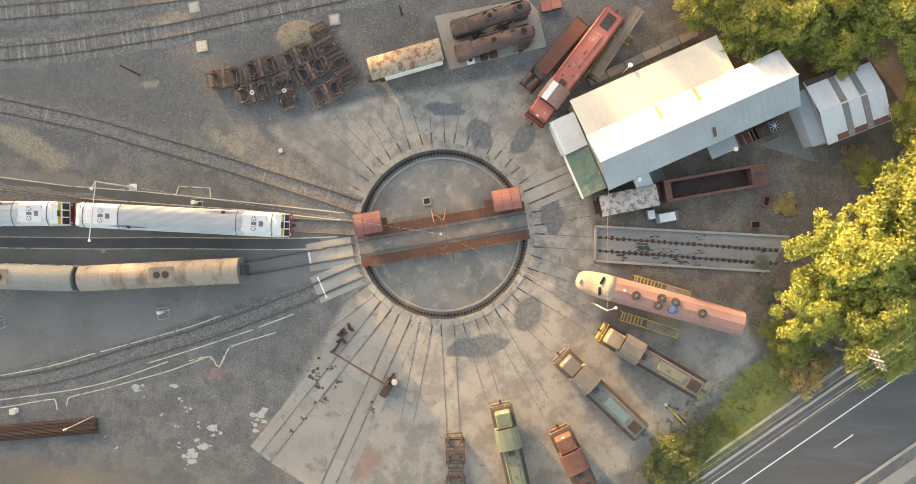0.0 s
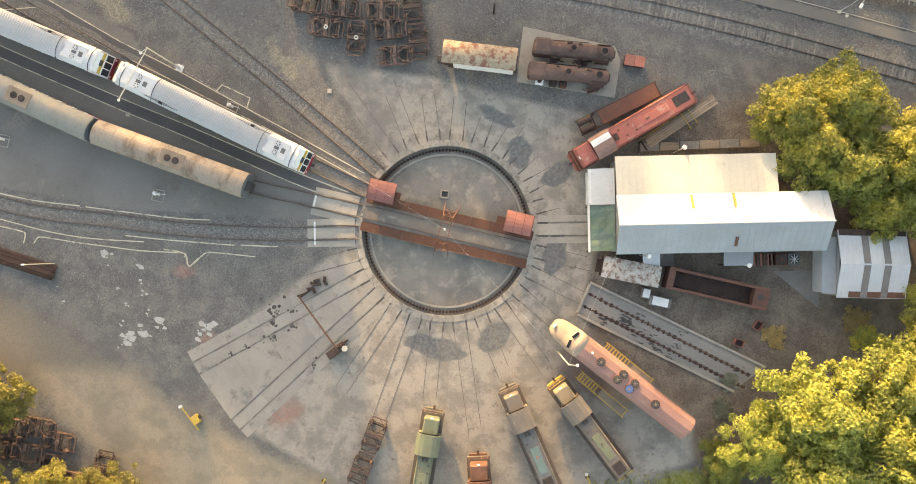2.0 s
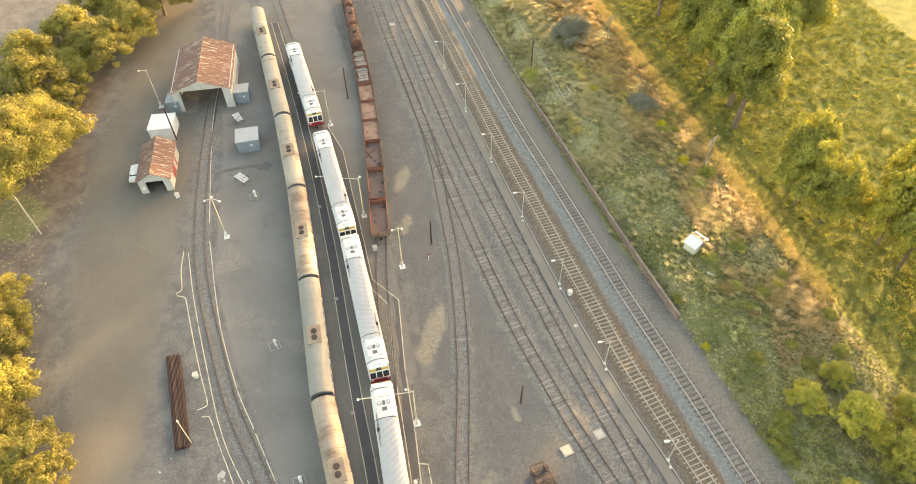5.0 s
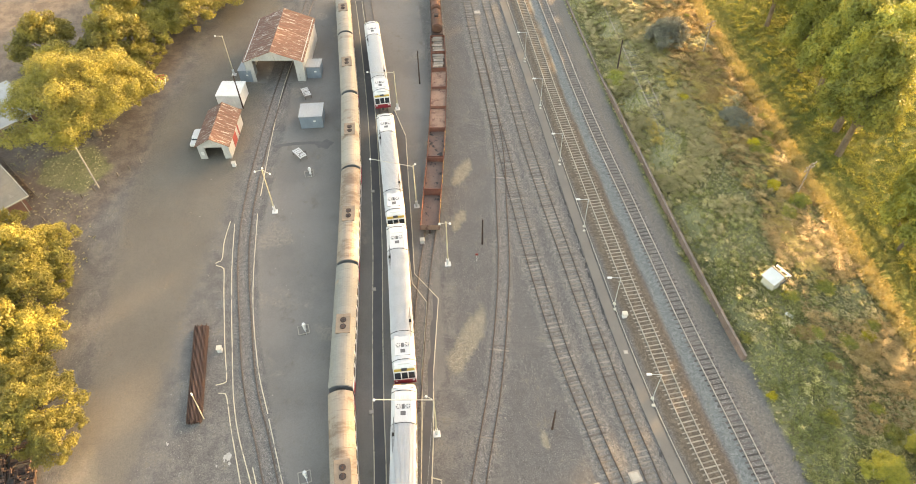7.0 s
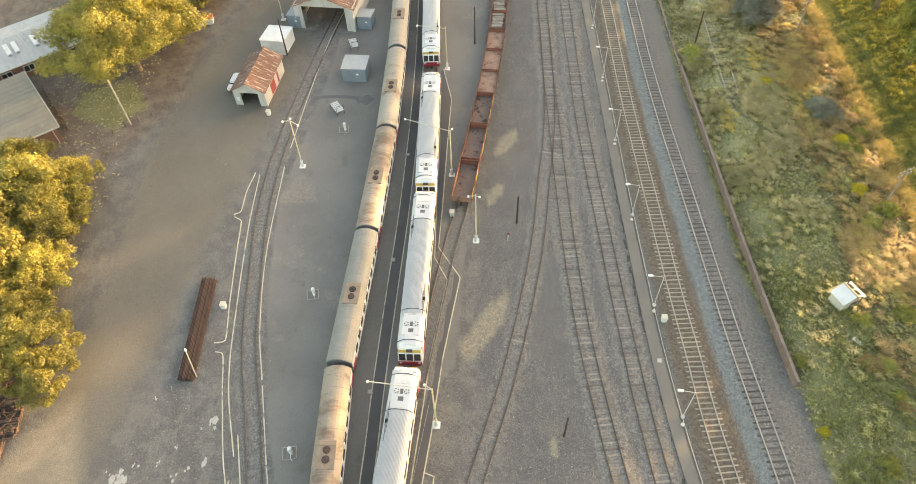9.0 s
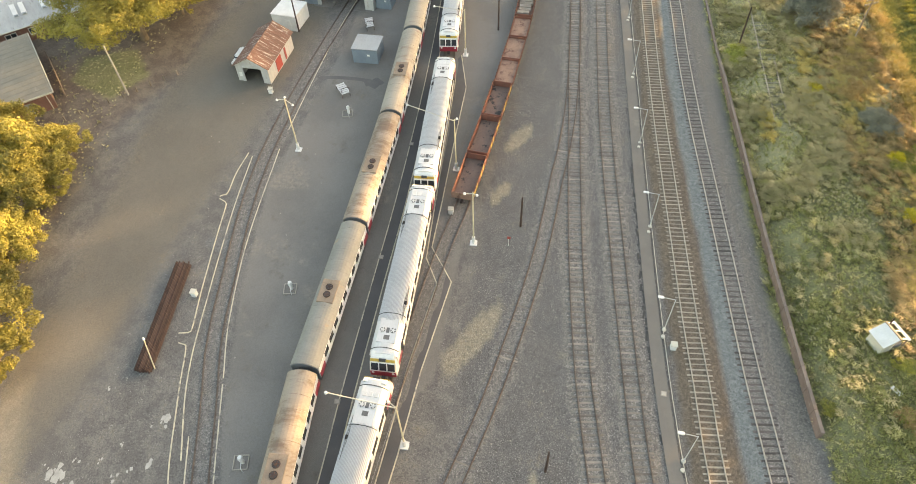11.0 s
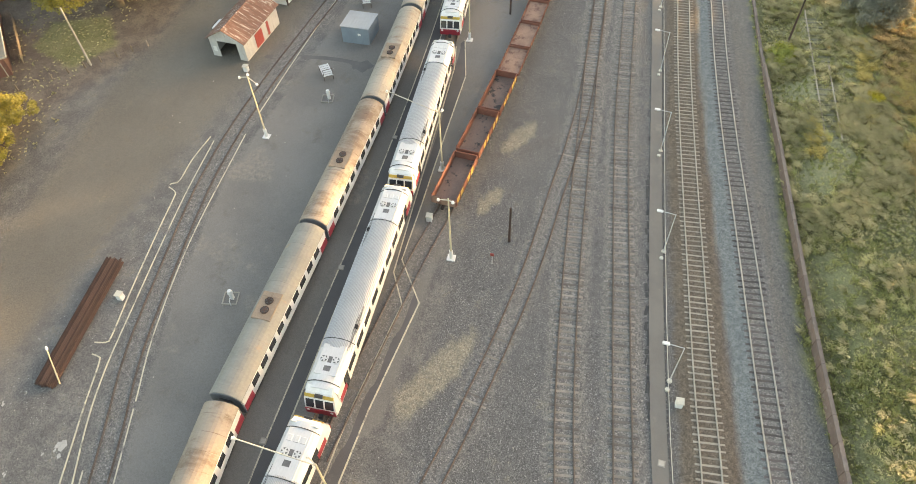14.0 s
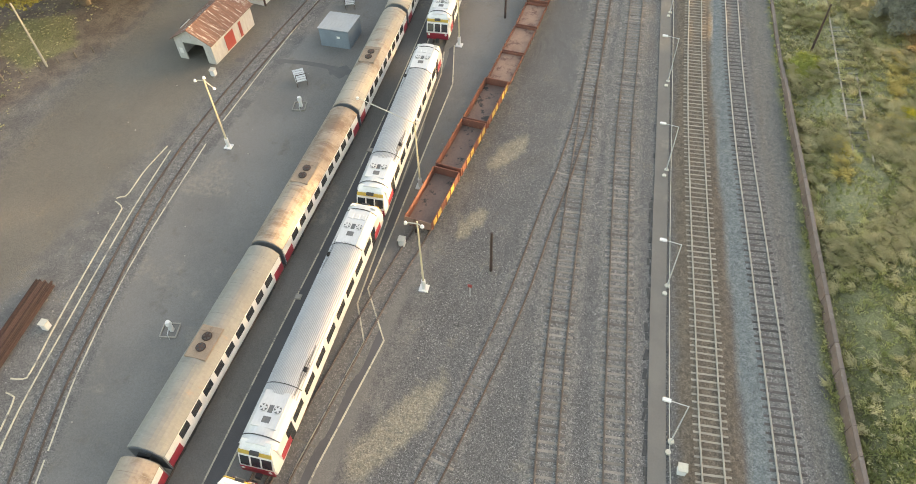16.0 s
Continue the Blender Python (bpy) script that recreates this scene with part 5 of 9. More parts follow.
def bulldog_loco(a, b):
    """A streamlined diesel: round cream nose, windscreen, bleached pink roof with fans."""
    L = span(a, b)
    t = thing("streamlined_locomotive", "bleached pink streamlined diesel with a tan nose", "locomotive", "stored locomotives", stand(a, b, 0.05))
    x = -L / 2
    prof = [(-1.45, 1.2), (-1.47, 3.0), (-1.3, 3.6), (-0.85, 4.05), (0, 4.22), (0.85, 4.05), (1.3, 3.6), (1.47, 3.0), (1.45, 1.2)]
    bm = bmesh.new()
    sweep(bm, [(x + 4.1, 0, 0), (x + L, 0, 0)], prof)
    body = part("body", bm, PINK_PAINT, t)
    bm = bmesh.new()
    for i in range(9):
        shell(bm, 0.06, [(p * 1.006, q + 0.015) for p, q in prof[1:-1]], 0.03, x + 5.2 + i * (L - 5.6) / 8)
    part("roof_seam", bm, PINK_PAINT, body)
    # nose: rings that shrink towards the front
    bm = bmesh.new()
    rings = []
    for f, w, top in ((4.1, 1.0, 4.22), (3.0, 1.0, 4.1), (2.3, 0.97, 3.2), (1.4, 0.92, 3.05), (0.6, 0.78, 2.8), (0.15, 0.55, 2.4), (0.0, 0.28, 2.0)):
        ring = []
        for p, q in prof:
            ring.append(bm.verts.new((x + f, p * w, 1.2 + (q - 1.2) * (top - 1.2) / 3.02)))
        rings.append(ring)
    for r, s in zip(rings, rings[1:]):
        for k in range(len(prof)):
            bm.faces.new((r[k], s[k], s[(k + 1) % len(prof)], r[(k + 1) % len(prof)]))
    bm.faces.new(rings[-1])
    bm.faces.new(rings[0][::-1])
    bmesh.ops.recalc_face_normals(bm, faces=bm.faces)
    nose = part("nose", bm, surface("tan_nose_paint", (0.38, 0.29, 0.215), (0.31, 0.23, 0.165), 0.5, 8, (0.25, 0.15, 0.11), 0.58, 0.7), t, "tan rounded nose", smooth=True)
    for s in (-1, 1):
        bm = bmesh.new()
        box(bm, (x + 2.62, s * 0.62, 3.72), (0.06, 0.95, 0.75), ry=-42, rz=-s * 14, bevel=0.02)
        part("windscreen", bm, GLASS, nose)
    bm = bmesh.new()
    rod(bm, (x + 0.3, 0, 2.65), (x + 0.1, 0, 2.65), 0.28, n=14)
    part("headlamp", bm, WHITE, nose)
    for fx, fy, blue in ((6.6, 0, 0), (9.5, 0.45, 0), (9.3, -0.45, 0), (11.1, 0.42, 0), (11.0, -0.45, 1), (14.4, 0, 0)):
        bm = bmesh.new()
        rod(bm, (x + fx, fy, 4.05), (x + fx, fy, 4.32), 0.52, n=18)
        fan = part("fan_ring", bm, RUST, body)
        bm = bmesh.new()
        rod(bm, (x + fx, fy, 4.3), (x + fx, fy, 4.345), 0.44, n=18)
        part("fan_opening", bm, surface("blue_tarpaulin", (0.04, 0.16, 0.42), (0.03, 0.12, 0.34), 1.0, 9) if blue else BLACK, fan)
        bm = bmesh.new()
        for k in range(8):
            an = math.pi * k / 4
            beam(bm, (x + fx + 0.08 * math.cos(an), fy + 0.08 * math.sin(an), 4.355), (x + fx + 0.47 * math.cos(an), fy + 0.47 * math.sin(an), 4.355), 0.035, 0.02)
        rod(bm, (x + fx, fy, 4.33), (x + fx, fy, 4.4), 0.12, n=10)
        part("fan_guard", bm, FAN_GREY, fan)
    bm = bmesh.new()
    rod(bm, (x + 5.2, 0.2, 4.1), (x + 5.2, 0.2, 4.4), 0.13, n=10)
    part("horn", bm, WHITE, body)
    bm = bmesh.new()
    box(bm, (0.5, 0, 1.0), (L - 1.5, 2.6, 0.4), bevel=0.03)
    part("frame", bm, RUST_DARK, t)
    for xx in (-L * 0.3, L * 0.3):
        bogie_parts(t, xx, RUST_DARK, 1.5)


bulldog_loco((15.9, -5.3), (34.6, -10.4))


def work_platform(a, b, label, steps):
    """A long work platform on legs with ladder rungs."""
    L = span(a, b)
    t = thing("work_platform", label, "platform", "platforms beside the pink diesel", stand(a, b))
    bm = bmesh.new()
    for y in (-0.5, 0.5):
        box(bm, (0, y, 1.5), (L, 0.1, 0.14))
    for e in (-1, 1):
        box(bm, (e * (L / 2 - 0.05), 0, 1.5), (0.1, 1.0, 0.14))
    part("frame", bm, YELLOW, t)
    for i in range(steps):
        bm = bmesh.new()
        box(bm, (-L / 2 + 0.35 + i * 0.42, 0, 1.52), (0.12, 0.9, 0.06))
        part("rung", bm, YELLOW, t)
    bm = bmesh.new()
    box(bm, (-L / 2 + 0.3 + steps * 0.21 + L / 2, 0, 1.53), (L - steps * 0.42 - 0.5, 0.88, 0.05))
    part("plank_deck", bm, TIMBER, t)
    for xx in (-L / 2 + 0.1, -0.5, L / 2 - 0.1):
        for y in (-0.5, 0.5):
            bm = bmesh.new()
            rod(bm, (xx, y, 0), (xx, y, 2.3), 0.045, n=6)
            part("leg", bm, YELLOW, t)


work_platform((22.7, -5.4), (29.2, -7.3), "yellow steel work platform with open rungs", 8)
work_platform((21.2, -9.7), (27.8, -11.8), "dull yellow steel work platform beside the pink diesel", 6)


# ---- engine shed and neighbours ----
def sheet_roof(parent, name, corners, material, step=0.75, label=""):
    """A sloping sheet roof between four corners (low a, low b, high b, high a), with raised seams."""
    a, b, c, d = [Vector(p) for p in corners]
    bm = bmesh.new()
    n = (b - a).cross(d - a).normalized()
    if n.z < 0:
        n = -n
    low = [bm.verts.new(p - n * 0.06) for p in (a, b, c, d)]
    top = [bm.verts.new(p) for p in (a, b, c, d)]
    bm.faces.new(top)
    bm.faces.new(low[::-1])
    for k in range(4):
        bm.faces.new((low[k], low[(k + 1) % 4], top[(k + 1) % 4], top[k]))
    bmesh.ops.recalc_face_normals(bm, faces=bm.faces)
    roof = part(name, bm, material, parent, label)
    count = max(2, int((b - a).length / step))
    bm = bmesh.new()
    for i in range(1, count):
        f = i / count
        beam(bm, a.lerp(b, f) + n * 0.01, d.lerp(c, f) + n * 0.01, 0.035, 0.025)
    tagged(part("sheet_seam", bm, material, roof), kind="stuff")
    return roof


def wall_box(parent, name, x0, x1, y0, y1, z0, z1, material, label="", thick=0.2):
    """Four walls with thickness round a plan."""
    for ax, ay, bx, by in ((x0, y0, x1, y0), (x0, y1, x1, y1), (x0, y0 + thick, x0, y1 - thick), (x1, y0 + thick, x1, y1 - thick)):
        bm = bmesh.new()
        if ay == by:
            box(bm, ((ax + bx) / 2, ay + (thick / 2 if ay == y0 else -thick / 2), (z0 + z1) / 2), (bx - ax, thick, z1 - z0))
        else:
            box(bm, (ax + (thick / 2 if ax == x0 else -thick / 2), (ay + by) / 2, (z0 + z1) / 2), (thick, by - ay, z1 - z0))
        part(name, bm, material, parent, label)


TARP = surface("green_tarpaulin", (0.26, 0.34, 0.28), (0.21, 0.29, 0.23), 0.5, 7, (0.4, 0.44, 0.38), 0.58, 0.7)
BLUE_GREY = surface("blue_grey_steel_wall", (0.2, 0.24, 0.27), (0.165, 0.2, 0.23), 0.6, 8, bump=0.1)
shed = thing("engine_shed", "long engine shed, roof slopes coloured as sunlit and shaded, cream lean-to", "shed", m=pose(17.9, 8.0, 0, 0, 0, 23.8))
wall_box(shed, "wall", 0.2, 23.3, -3.0, 3.3, 0, 4.45, GREY_SHEET, thick=0.15)
wall_box(shed, "lean_to_wall", 0.3, 17.8, 3.36, 7.6, 0, 4.2, CREAM_WALL, thick=0.15)
# one roof: shaded slope in grey, sunlit slope in bright zinc colour
sheet_roof(shed, "roof_slope", ((-0.1, -3.3, 4.4), (23.6, -3.3, 4.4), (23.6, 0, 6.5), (-0.1, 0, 6.5)), GREY_SHEET, label="sheet roof slope, its shaded side put into grey")
sheet_roof(shed, "roof_slope", ((23.6, 3.45, 5.0), (-0.1, 3.45, 5.0), (-0.1, 0.0, 6.5), (23.6, 0.0, 6.5)), ZINC, label="zinc roof slope, its sunlit side put into a bright colour")
sheet_roof(shed, "roof_slope", ((18.2, 7.9, 4.3), (0.0, 7.9, 4.3), (0.0, 3.46, 4.94), (18.2, 3.46, 4.94)), CREAM_SHEET, label="cream sheet lean-to roof")
bm = bmesh.new()
rod(bm, (-0.15, 0, 6.52), (23.65, 0, 6.52), 0.1, n=8)
part("ridge_cap", bm, ZINC, shed)
for x, y in ((8.3, 2.5), (13.0, 2.6)):
    bm = bmesh.new()
    box(bm, (x, y, 5.5), (0.25, 1.7, 0.08), rx=-23)
    part("roof_strap", bm, YELLOW, shed, "yellow weathered strap")
bm = bmesh.new()
box(bm, (13.2, -2.1, 5.25), (0.35, 1.2, 0.06), rx=32)
part("rust_patch", bm, RUST, shed, "rusted roof patch")
annex = [(-2.8, 2.6), (0.05, 2.6), (0.05, 6.6), (-2.8, 6.6)]
wall_box(shed, "annex_wall", -2.7, 0.1, 2.7, 6.5, 0, 2.9, WHITE, "white annex wall", 0.12)
sheet_roof(shed, "annex_roof", ((-2.9, 2.5, 2.85), (-2.9, 6.7, 2.85), (0.1, 6.7, 3.3), (0.1, 2.5, 3.3)), ZINC)
bm = bmesh.new()
for i, (u, h) in enumerate(((-2.75, 2.3), (-1.8, 2.75), (-0.9, 2.95), (0.05, 3.3))):
    for j in range(9):
        y = -2.9 + j * 0.66
        bm.verts.new((u, y, h + 0.12 * math.sin(j * 1.7 + i) * (0.4 if i in (0, 3) else 1.0)))
bm.verts.ensure_lookup_table()
for i in range(3):
    for j in range(8):
        q = [bm.verts[i * 9 + j], bm.verts[i * 9 + j + 1], bm.verts[i * 9 + j + 10], bm.verts[i * 9 + j + 9]]
        bm.faces.new(q)
bmesh.ops.solidify(bm, geom=list(bm.faces), thickness=0.03)
part("tarpaulin_roof", bm, TARP, shed, "sagging green tarpaulin over the shed mouth")
for y in (-2.9, 2.4):
    bm = bmesh.new()
    rod(bm, (-2.7, y, 0), (-2.7, y, 2.4), 0.07, n=8)
    part("post", bm, RUST_DARK, shed)
bm = bmesh.new()
beam(bm, (-2.8, -3.0, 2.35), (-2.8, 2.5, 2.35), 0.25, 0.2)
part("door_header", bm, WHITE, shed)
for x, w, mat, lab in ((6.5, 2.2, CONCRETE_DARK, "low concrete step"), (14.5, 3.4, GREY_SHEET, "grey sheet canopy"), (4.4, 2.0, ZINC, "small zinc canopy")):
    bm = bmesh.new()
    box(bm, (x, -4.1, 2.3 if mat != CONCRETE_DARK else 0.15), (w, 1.6, 0.12 if mat != CONCRETE_DARK else 0.3), bevel=0.02, rx=6 if mat != CONCRETE_DARK else 0)
    part("canopy" if mat != CONCRETE_DARK else "step", bm, mat, shed, lab)
for x in (13.0, 16.0):
    bm = bmesh.new()
    rod(bm, (x, -4.75, 0), (x, -4.75, 2.22), 0.05, n=6)
    part("canopy_post", bm, RUST_DARK, shed)

side = thing("corrugated_shed", "weathered grey corrugated shed with dark skylight strips", "shed", m=pose(46.6, 15.2, 0, 0, 0, 21.5))
wall_box(side, "wall", -3.7, 3.7, -3.7, 3.7, 0, 3.4, GREY_SHEET, thick=0.12)
south = sheet_roof(side, "roof_slope", ((-3.9, -3.9, 3.35), (3.9, -3.9, 3.35), (3.9, 0, 4.3), (-3.9, 0, 4.3)), ZINC, 0.5)
north = sheet_roof(side, "roof_slope", ((3.9, 3.9, 3.35), (-3.9, 3.9, 3.35), (-3.9, 0, 4.3), (3.9, 0, 4.3)), ZINC, 0.5)
for x in (-0.9, 1.4):
    for s, owner in ((-1, south), (1, north)):
        bm = bmesh.new()
        box(bm, (x, s * 1.95, 3.86), (0.75, 3.8, 0.05), rx=-s * 13.7)
        part("skylight_strip", bm, CONCRETE_DARK, owner, "dirty skylight strip")
bm = bmesh.new()
box(bm, (0, 3.6, 3.46), (7.6, 0.7, 0.05), rx=-13.7)
part("rusty_edge_sheet", bm, RUST_DARK, north)
bm = bmesh.new()
box(bm, (0.6, -3.5, 3.46), (6.4, 0.7, 0.05), rx=13.7)
part("rusty_edge_sheet", bm, RUST, south)
wall_box(side, "lean_to_wall", -5.0, -3.75, -3.4, 3.0, 0, 2.6, ZINC, thick=0.08)
sheet_roof(side, "lean_to_roof", ((-5.2, 3.1, 2.55), (-5.2, -3.5, 2.55), (-3.75, -3.5, 2.95), (-3.75, 3.1, 2.95)), GREY_SHEET, 0.5)


def patch_wagon():
    t = thing("covered_wagon", "flat grey van roof patched with rust", "wagon", m=pose(21.9, 3.9, 0, 0, 0, 11.5))
    bm = bmesh.new()
    box(bm, (0, 0, 1.5), (6.6, 2.3, 1.9), bevel=0.04)
    part("body", bm, RUST_DARK, t)
    bm = bmesh.new()
    sweep(bm, [(-3.4, 0, 0), (3.4, 0, 0)], (pr := arch(2.5, 0.18, 2.45, 7)) + [(p, q - 0.06) for p, q in pr[::-1]])
    part("roof", bm, surface("flaking_white_on_rust", (0.44, 0.4, 0.35), (0.33, 0.285, 0.24), 0.9, 8, (0.2, 0.125, 0.095), 0.48, 0.6), t)
    for x in (-2, 2):
        bm = bmesh.new()
        wheelset(bm, x)
        part("wheelset", bm, RUST_DARK, t)
    bm = bmesh.new()
    for e in (-1, 1):
        box(bm, (e * 3.6, 0, 0.9), (0.6, 1.6, 0.3), bevel=0.03)
    part("buffer_beam", bm, RUST_DARK, t)


def tender_frame():
    """A gutted tender body: long rusty trough with thick rims and an end tank."""
    t = thing("tender_shell", "gutted rust-brown tender shell open at the top", "tender", m=pose(32.1, 6.0, 0, 0, 0, 9.8))
    for y in (-1.15, 1.15):
        bm = bmesh.new()
        box(bm, (0, y, 1.15), (12, 0.35, 1.9), bevel=0.05)
        part("side", bm, RUST_RED, t)
    for x, w in ((-5.6, 0.8), (5.1, 1.8)):
        bm = bmesh.new()
        box(bm, (x, 0, 1.15), (w, 2.0, 1.88), bevel=0.05)
        part("end", bm, RUST_RED, t)
    bm = bmesh.new()
    box(bm, (-0.4, 0, 0.65), (10.0, 1.98, 0.2))
    part("floor", bm, RUST_DARK, t)
    bm = bmesh.new()
    rod(bm, (5.0, 0.1, 2.09), (5.0, 0.1, 2.11), 0.35, n=14)
    part("filler_hole", bm, BLACK, t)
    for x in (-4, -1.3, 1.3, 4):
        bm = bmesh.new()
        wheelset(bm, x)
        part("wheelset", bm, RUST_DARK, t)


patch_wagon()
tender_frame()


def rust_flat(a, b):
    L = span(a, b)
    t = thing("flat_wagon", "rusty flat wagon frame with a dented tank", "wagon", m=stand(a, b))
    bm = bmesh.new()
    for y in (-0.9, 0.9):
        box(bm, (0, y, 0.95), (L, 0.16, 0.26))
    for i in range(8):
        box(bm, (-L / 2 + 0.2 + i * (L - 0.4) / 7, 0, 0.95), (0.14, 1.8, 0.2))
    part("frame", bm, RUST_DARK, t)
    bm = bmesh.new()
    box(bm, (L * 0.12, 0, 1.1), (L * 0.7, 1.7, 0.08), bevel=0.01)
    part("deck", bm, RUST_RED, t)
    bm = bmesh.new()
    rod(bm, (-L / 2 + 0.1, -0.5, 1.4), (-L / 2 + 1.8, -0.5, 1.4), 0.4, n=12)
    rod(bm, (-L / 2 + 0.1, 0.5, 1.4), (-L / 2 + 1.8, 0.5, 1.4), 0.4, n=12)
    part("tank", bm, RUST_DARK, t)
    for x in (-L * 0.3, L * 0.3):
        bm = bmesh.new()
        wheelset(bm, x)
        part("wheelset", bm, RUST_DARK, t)


rust_flat((9.9, 17.3), (16.9, 25.4))
deck = thing("timber_platform", "grey plank platform with a yellow edge rail", "platform", m=stand((17.2, 17.4), (23.6, 27.0)))
for i in range(5):
    bm = bmesh.new()
    box(bm, (0.8, -0.55 + i * 0.28, 0.9), (9.6, 0.24, 0.06), bevel=0.005)
    part("plank", bm, TIMBER, deck)
for x in (-4.5, -1.5, 1.5, 4.8):
    bm = bmesh.new()
    box(bm, (x, 0, 0.44), (0.15, 1.3, 0.86))
    part("trestle", bm, RUST_DARK, deck)
bm = bmesh.new()
beam(bm, (-4.6, 0.85, 1.0), (1.2, 0.85, 1.0), 0.06, 0.06)
beam(bm, (1.2, 0.85, 1.0), (1.2, -1.4, 1.0), 0.06, 0.06)
beam(bm, (2.2, 0.85, 1.0), (2.2, -1.4, 1.0), 0.06, 0.06)
for x, y in ((-4.6, 0.85), (-1.5, 0.85), (1.2, 0.85), (1.2, -1.4), (2.2, -1.4)):
    beam(bm, (x, y, 0), (x, y, 1.0), 0.06, 0.06)
part("edge_rail", bm, YELLOW, deck)

# boilers on their concrete pad
pad = part("concrete_pad", slab(bmesh.new(), [(-0.95, 26.4), (0.9, 19.9), (12.55, 22.6), (11.5, 27.0), (10.2, 28.4)], -0.1, 0.08), CONCRETE)
tagged(pad, "pale concrete pad under two boilers", "slab", kind="structure")


BOILER_RUST = surface("brown_boiler_rust", (0.13, 0.08, 0.066), (0.085, 0.056, 0.049), 0.7, 8, (0.2, 0.12, 0.09), vary=0.1)


def boiler(a, b, label):
    L = span(a, b)
    t = thing("boiler", label, "boiler", "boilers on the pad", stand(a, b, 0.08))
    bm = bmesh.new()
    rod(bm, (-L / 2 + 2.0, 0, 1.35), (L / 2, 0, 1.35), 0.92, 0.85, n=24)
    for x in (-1.2, 0.8, 2.8):
        rod(bm, (x, 0, 1.35), (x + 0.1, 0, 1.35), 0.97, n=24)
    barrel = part("barrel", bm, BOILER_RUST, t, smooth=False)
    bm = bmesh.new()
    box(bm, (-L / 2 + 1.1, 0, 1.25), (2.1, 1.9, 2.2), bevel=0.25)
    fire = part("firebox", bm, BOILER_RUST, t)
    for i in range(5):
        bm = bmesh.new()
        rod(bm, (-L / 2 + 0.5 + 0.3 * i, -0.4, 2.3), (-L / 2 + 0.5 + 0.3 * i, 0.4, 2.3), 0.05, n=6)
        part("stay", bm, RUST_DARK, fire)
    for x, r in ((0.0, 0.42), (L / 2 - 1.1, 0.48)):
        bm = bmesh.new()
        rod(bm, (x, 0, 1.9), (x, 0, 2.46), r, r * 0.95, n=18)
        ring = part("dome", bm, BOILER_RUST, barrel)
        bm = bmesh.new()
        # black disc on the solid dome, the shade of an opening as colour
        rod(bm, (x, 0, 2.49), (x, 0, 2.51), r * 0.72, n=18)
        part("opening", bm, SOOT_HOLE, ring)
    for x in (-1.5, 2.3):
        bm = bmesh.new()
        box(bm, (x, 0, 0.25), (0.4, 1.7, 0.5), bevel=0.02)
        part("cradle", bm, SLEEPER_WOOD, t)
    gg = random.Random(int(a[0] * 10))
    for i in range(9):
        bm = bmesh.new()
        xx, yy = gg.uniform(-L / 2 + 0.3, L / 2 - 0.4), gg.choice((-1, 1)) * gg.uniform(0.35, 0.95)
        box(bm, (xx, yy, 1.35 + math.sqrt(max(0.05, 0.9 - yy * yy)) + 0.03), (gg.uniform(0.2, 0.7), gg.uniform(0.12, 0.3), 0.18), rz=gg.uniform(-20, 20), bevel=0.02)
        part("bracket", bm, RUST_DARK, barrel)
    for i in range(3):
        bm = bmesh.new()
        rod(bm, (-L / 2 + 1.8 + i * 1.5, 0.95, 1.5 + 0.1 * i), (-L / 2 + 3.6 + i * 1.5, 0.98, 1.45 + 0.1 * i), 0.05, n=6)
        part("pipe", bm, RUST_DARK, barrel)
    bm = bmesh.new()
    rod(bm, (L / 2 - 0.02, 0, 1.35), (L / 2 + 0.25, 0, 1.35), 0.62, 0.5, n=20)
    part("smokebox_door", bm, RUST_DARK, t)
    for s in (-1, 1):
        bm = bmesh.new()
        box(bm, (L / 2 - 1.1, s * 0.95, 1.2), (1.6, 0.08, 1.5), rx=s * 8, bevel=0.02)
        part("side_plate", bm, BOILER_RUST, t)


boiler((1.1, 24.2), (10.2, 26.9), "rusty locomotive boiler with two domes")
boiler((1.6, 21.4), (10.7, 24.1), "rusty locomotive boiler beside its twin")
for x, y, w, lab, mat in ((3.4, 20.9, 1.0, "white and rust machine part on the pad", WHITE), (5.0, 21.3, 0.9, "rusty machine part on the pad", RUST_DARK), (6.2, 21.6, 0.9, "rusty machine part on the pad", RUST)):
    t = thing("machine_part", lab, "machine part", "scrap on the pad", pose(x, y, 0.08, 0, 0, 15))
    bm = bmesh.new()
    box(bm, (0, 0, 0.3), (w, 0.8, 0.6), bevel=0.08)
    part("casing", bm, mat, t)
    bm = bmesh.new()
    rod(bm, (0, 0, 0.6), (0, 0, 0.8), 0.25, n=12)
    part("flange", bm, RUST_DARK, t)
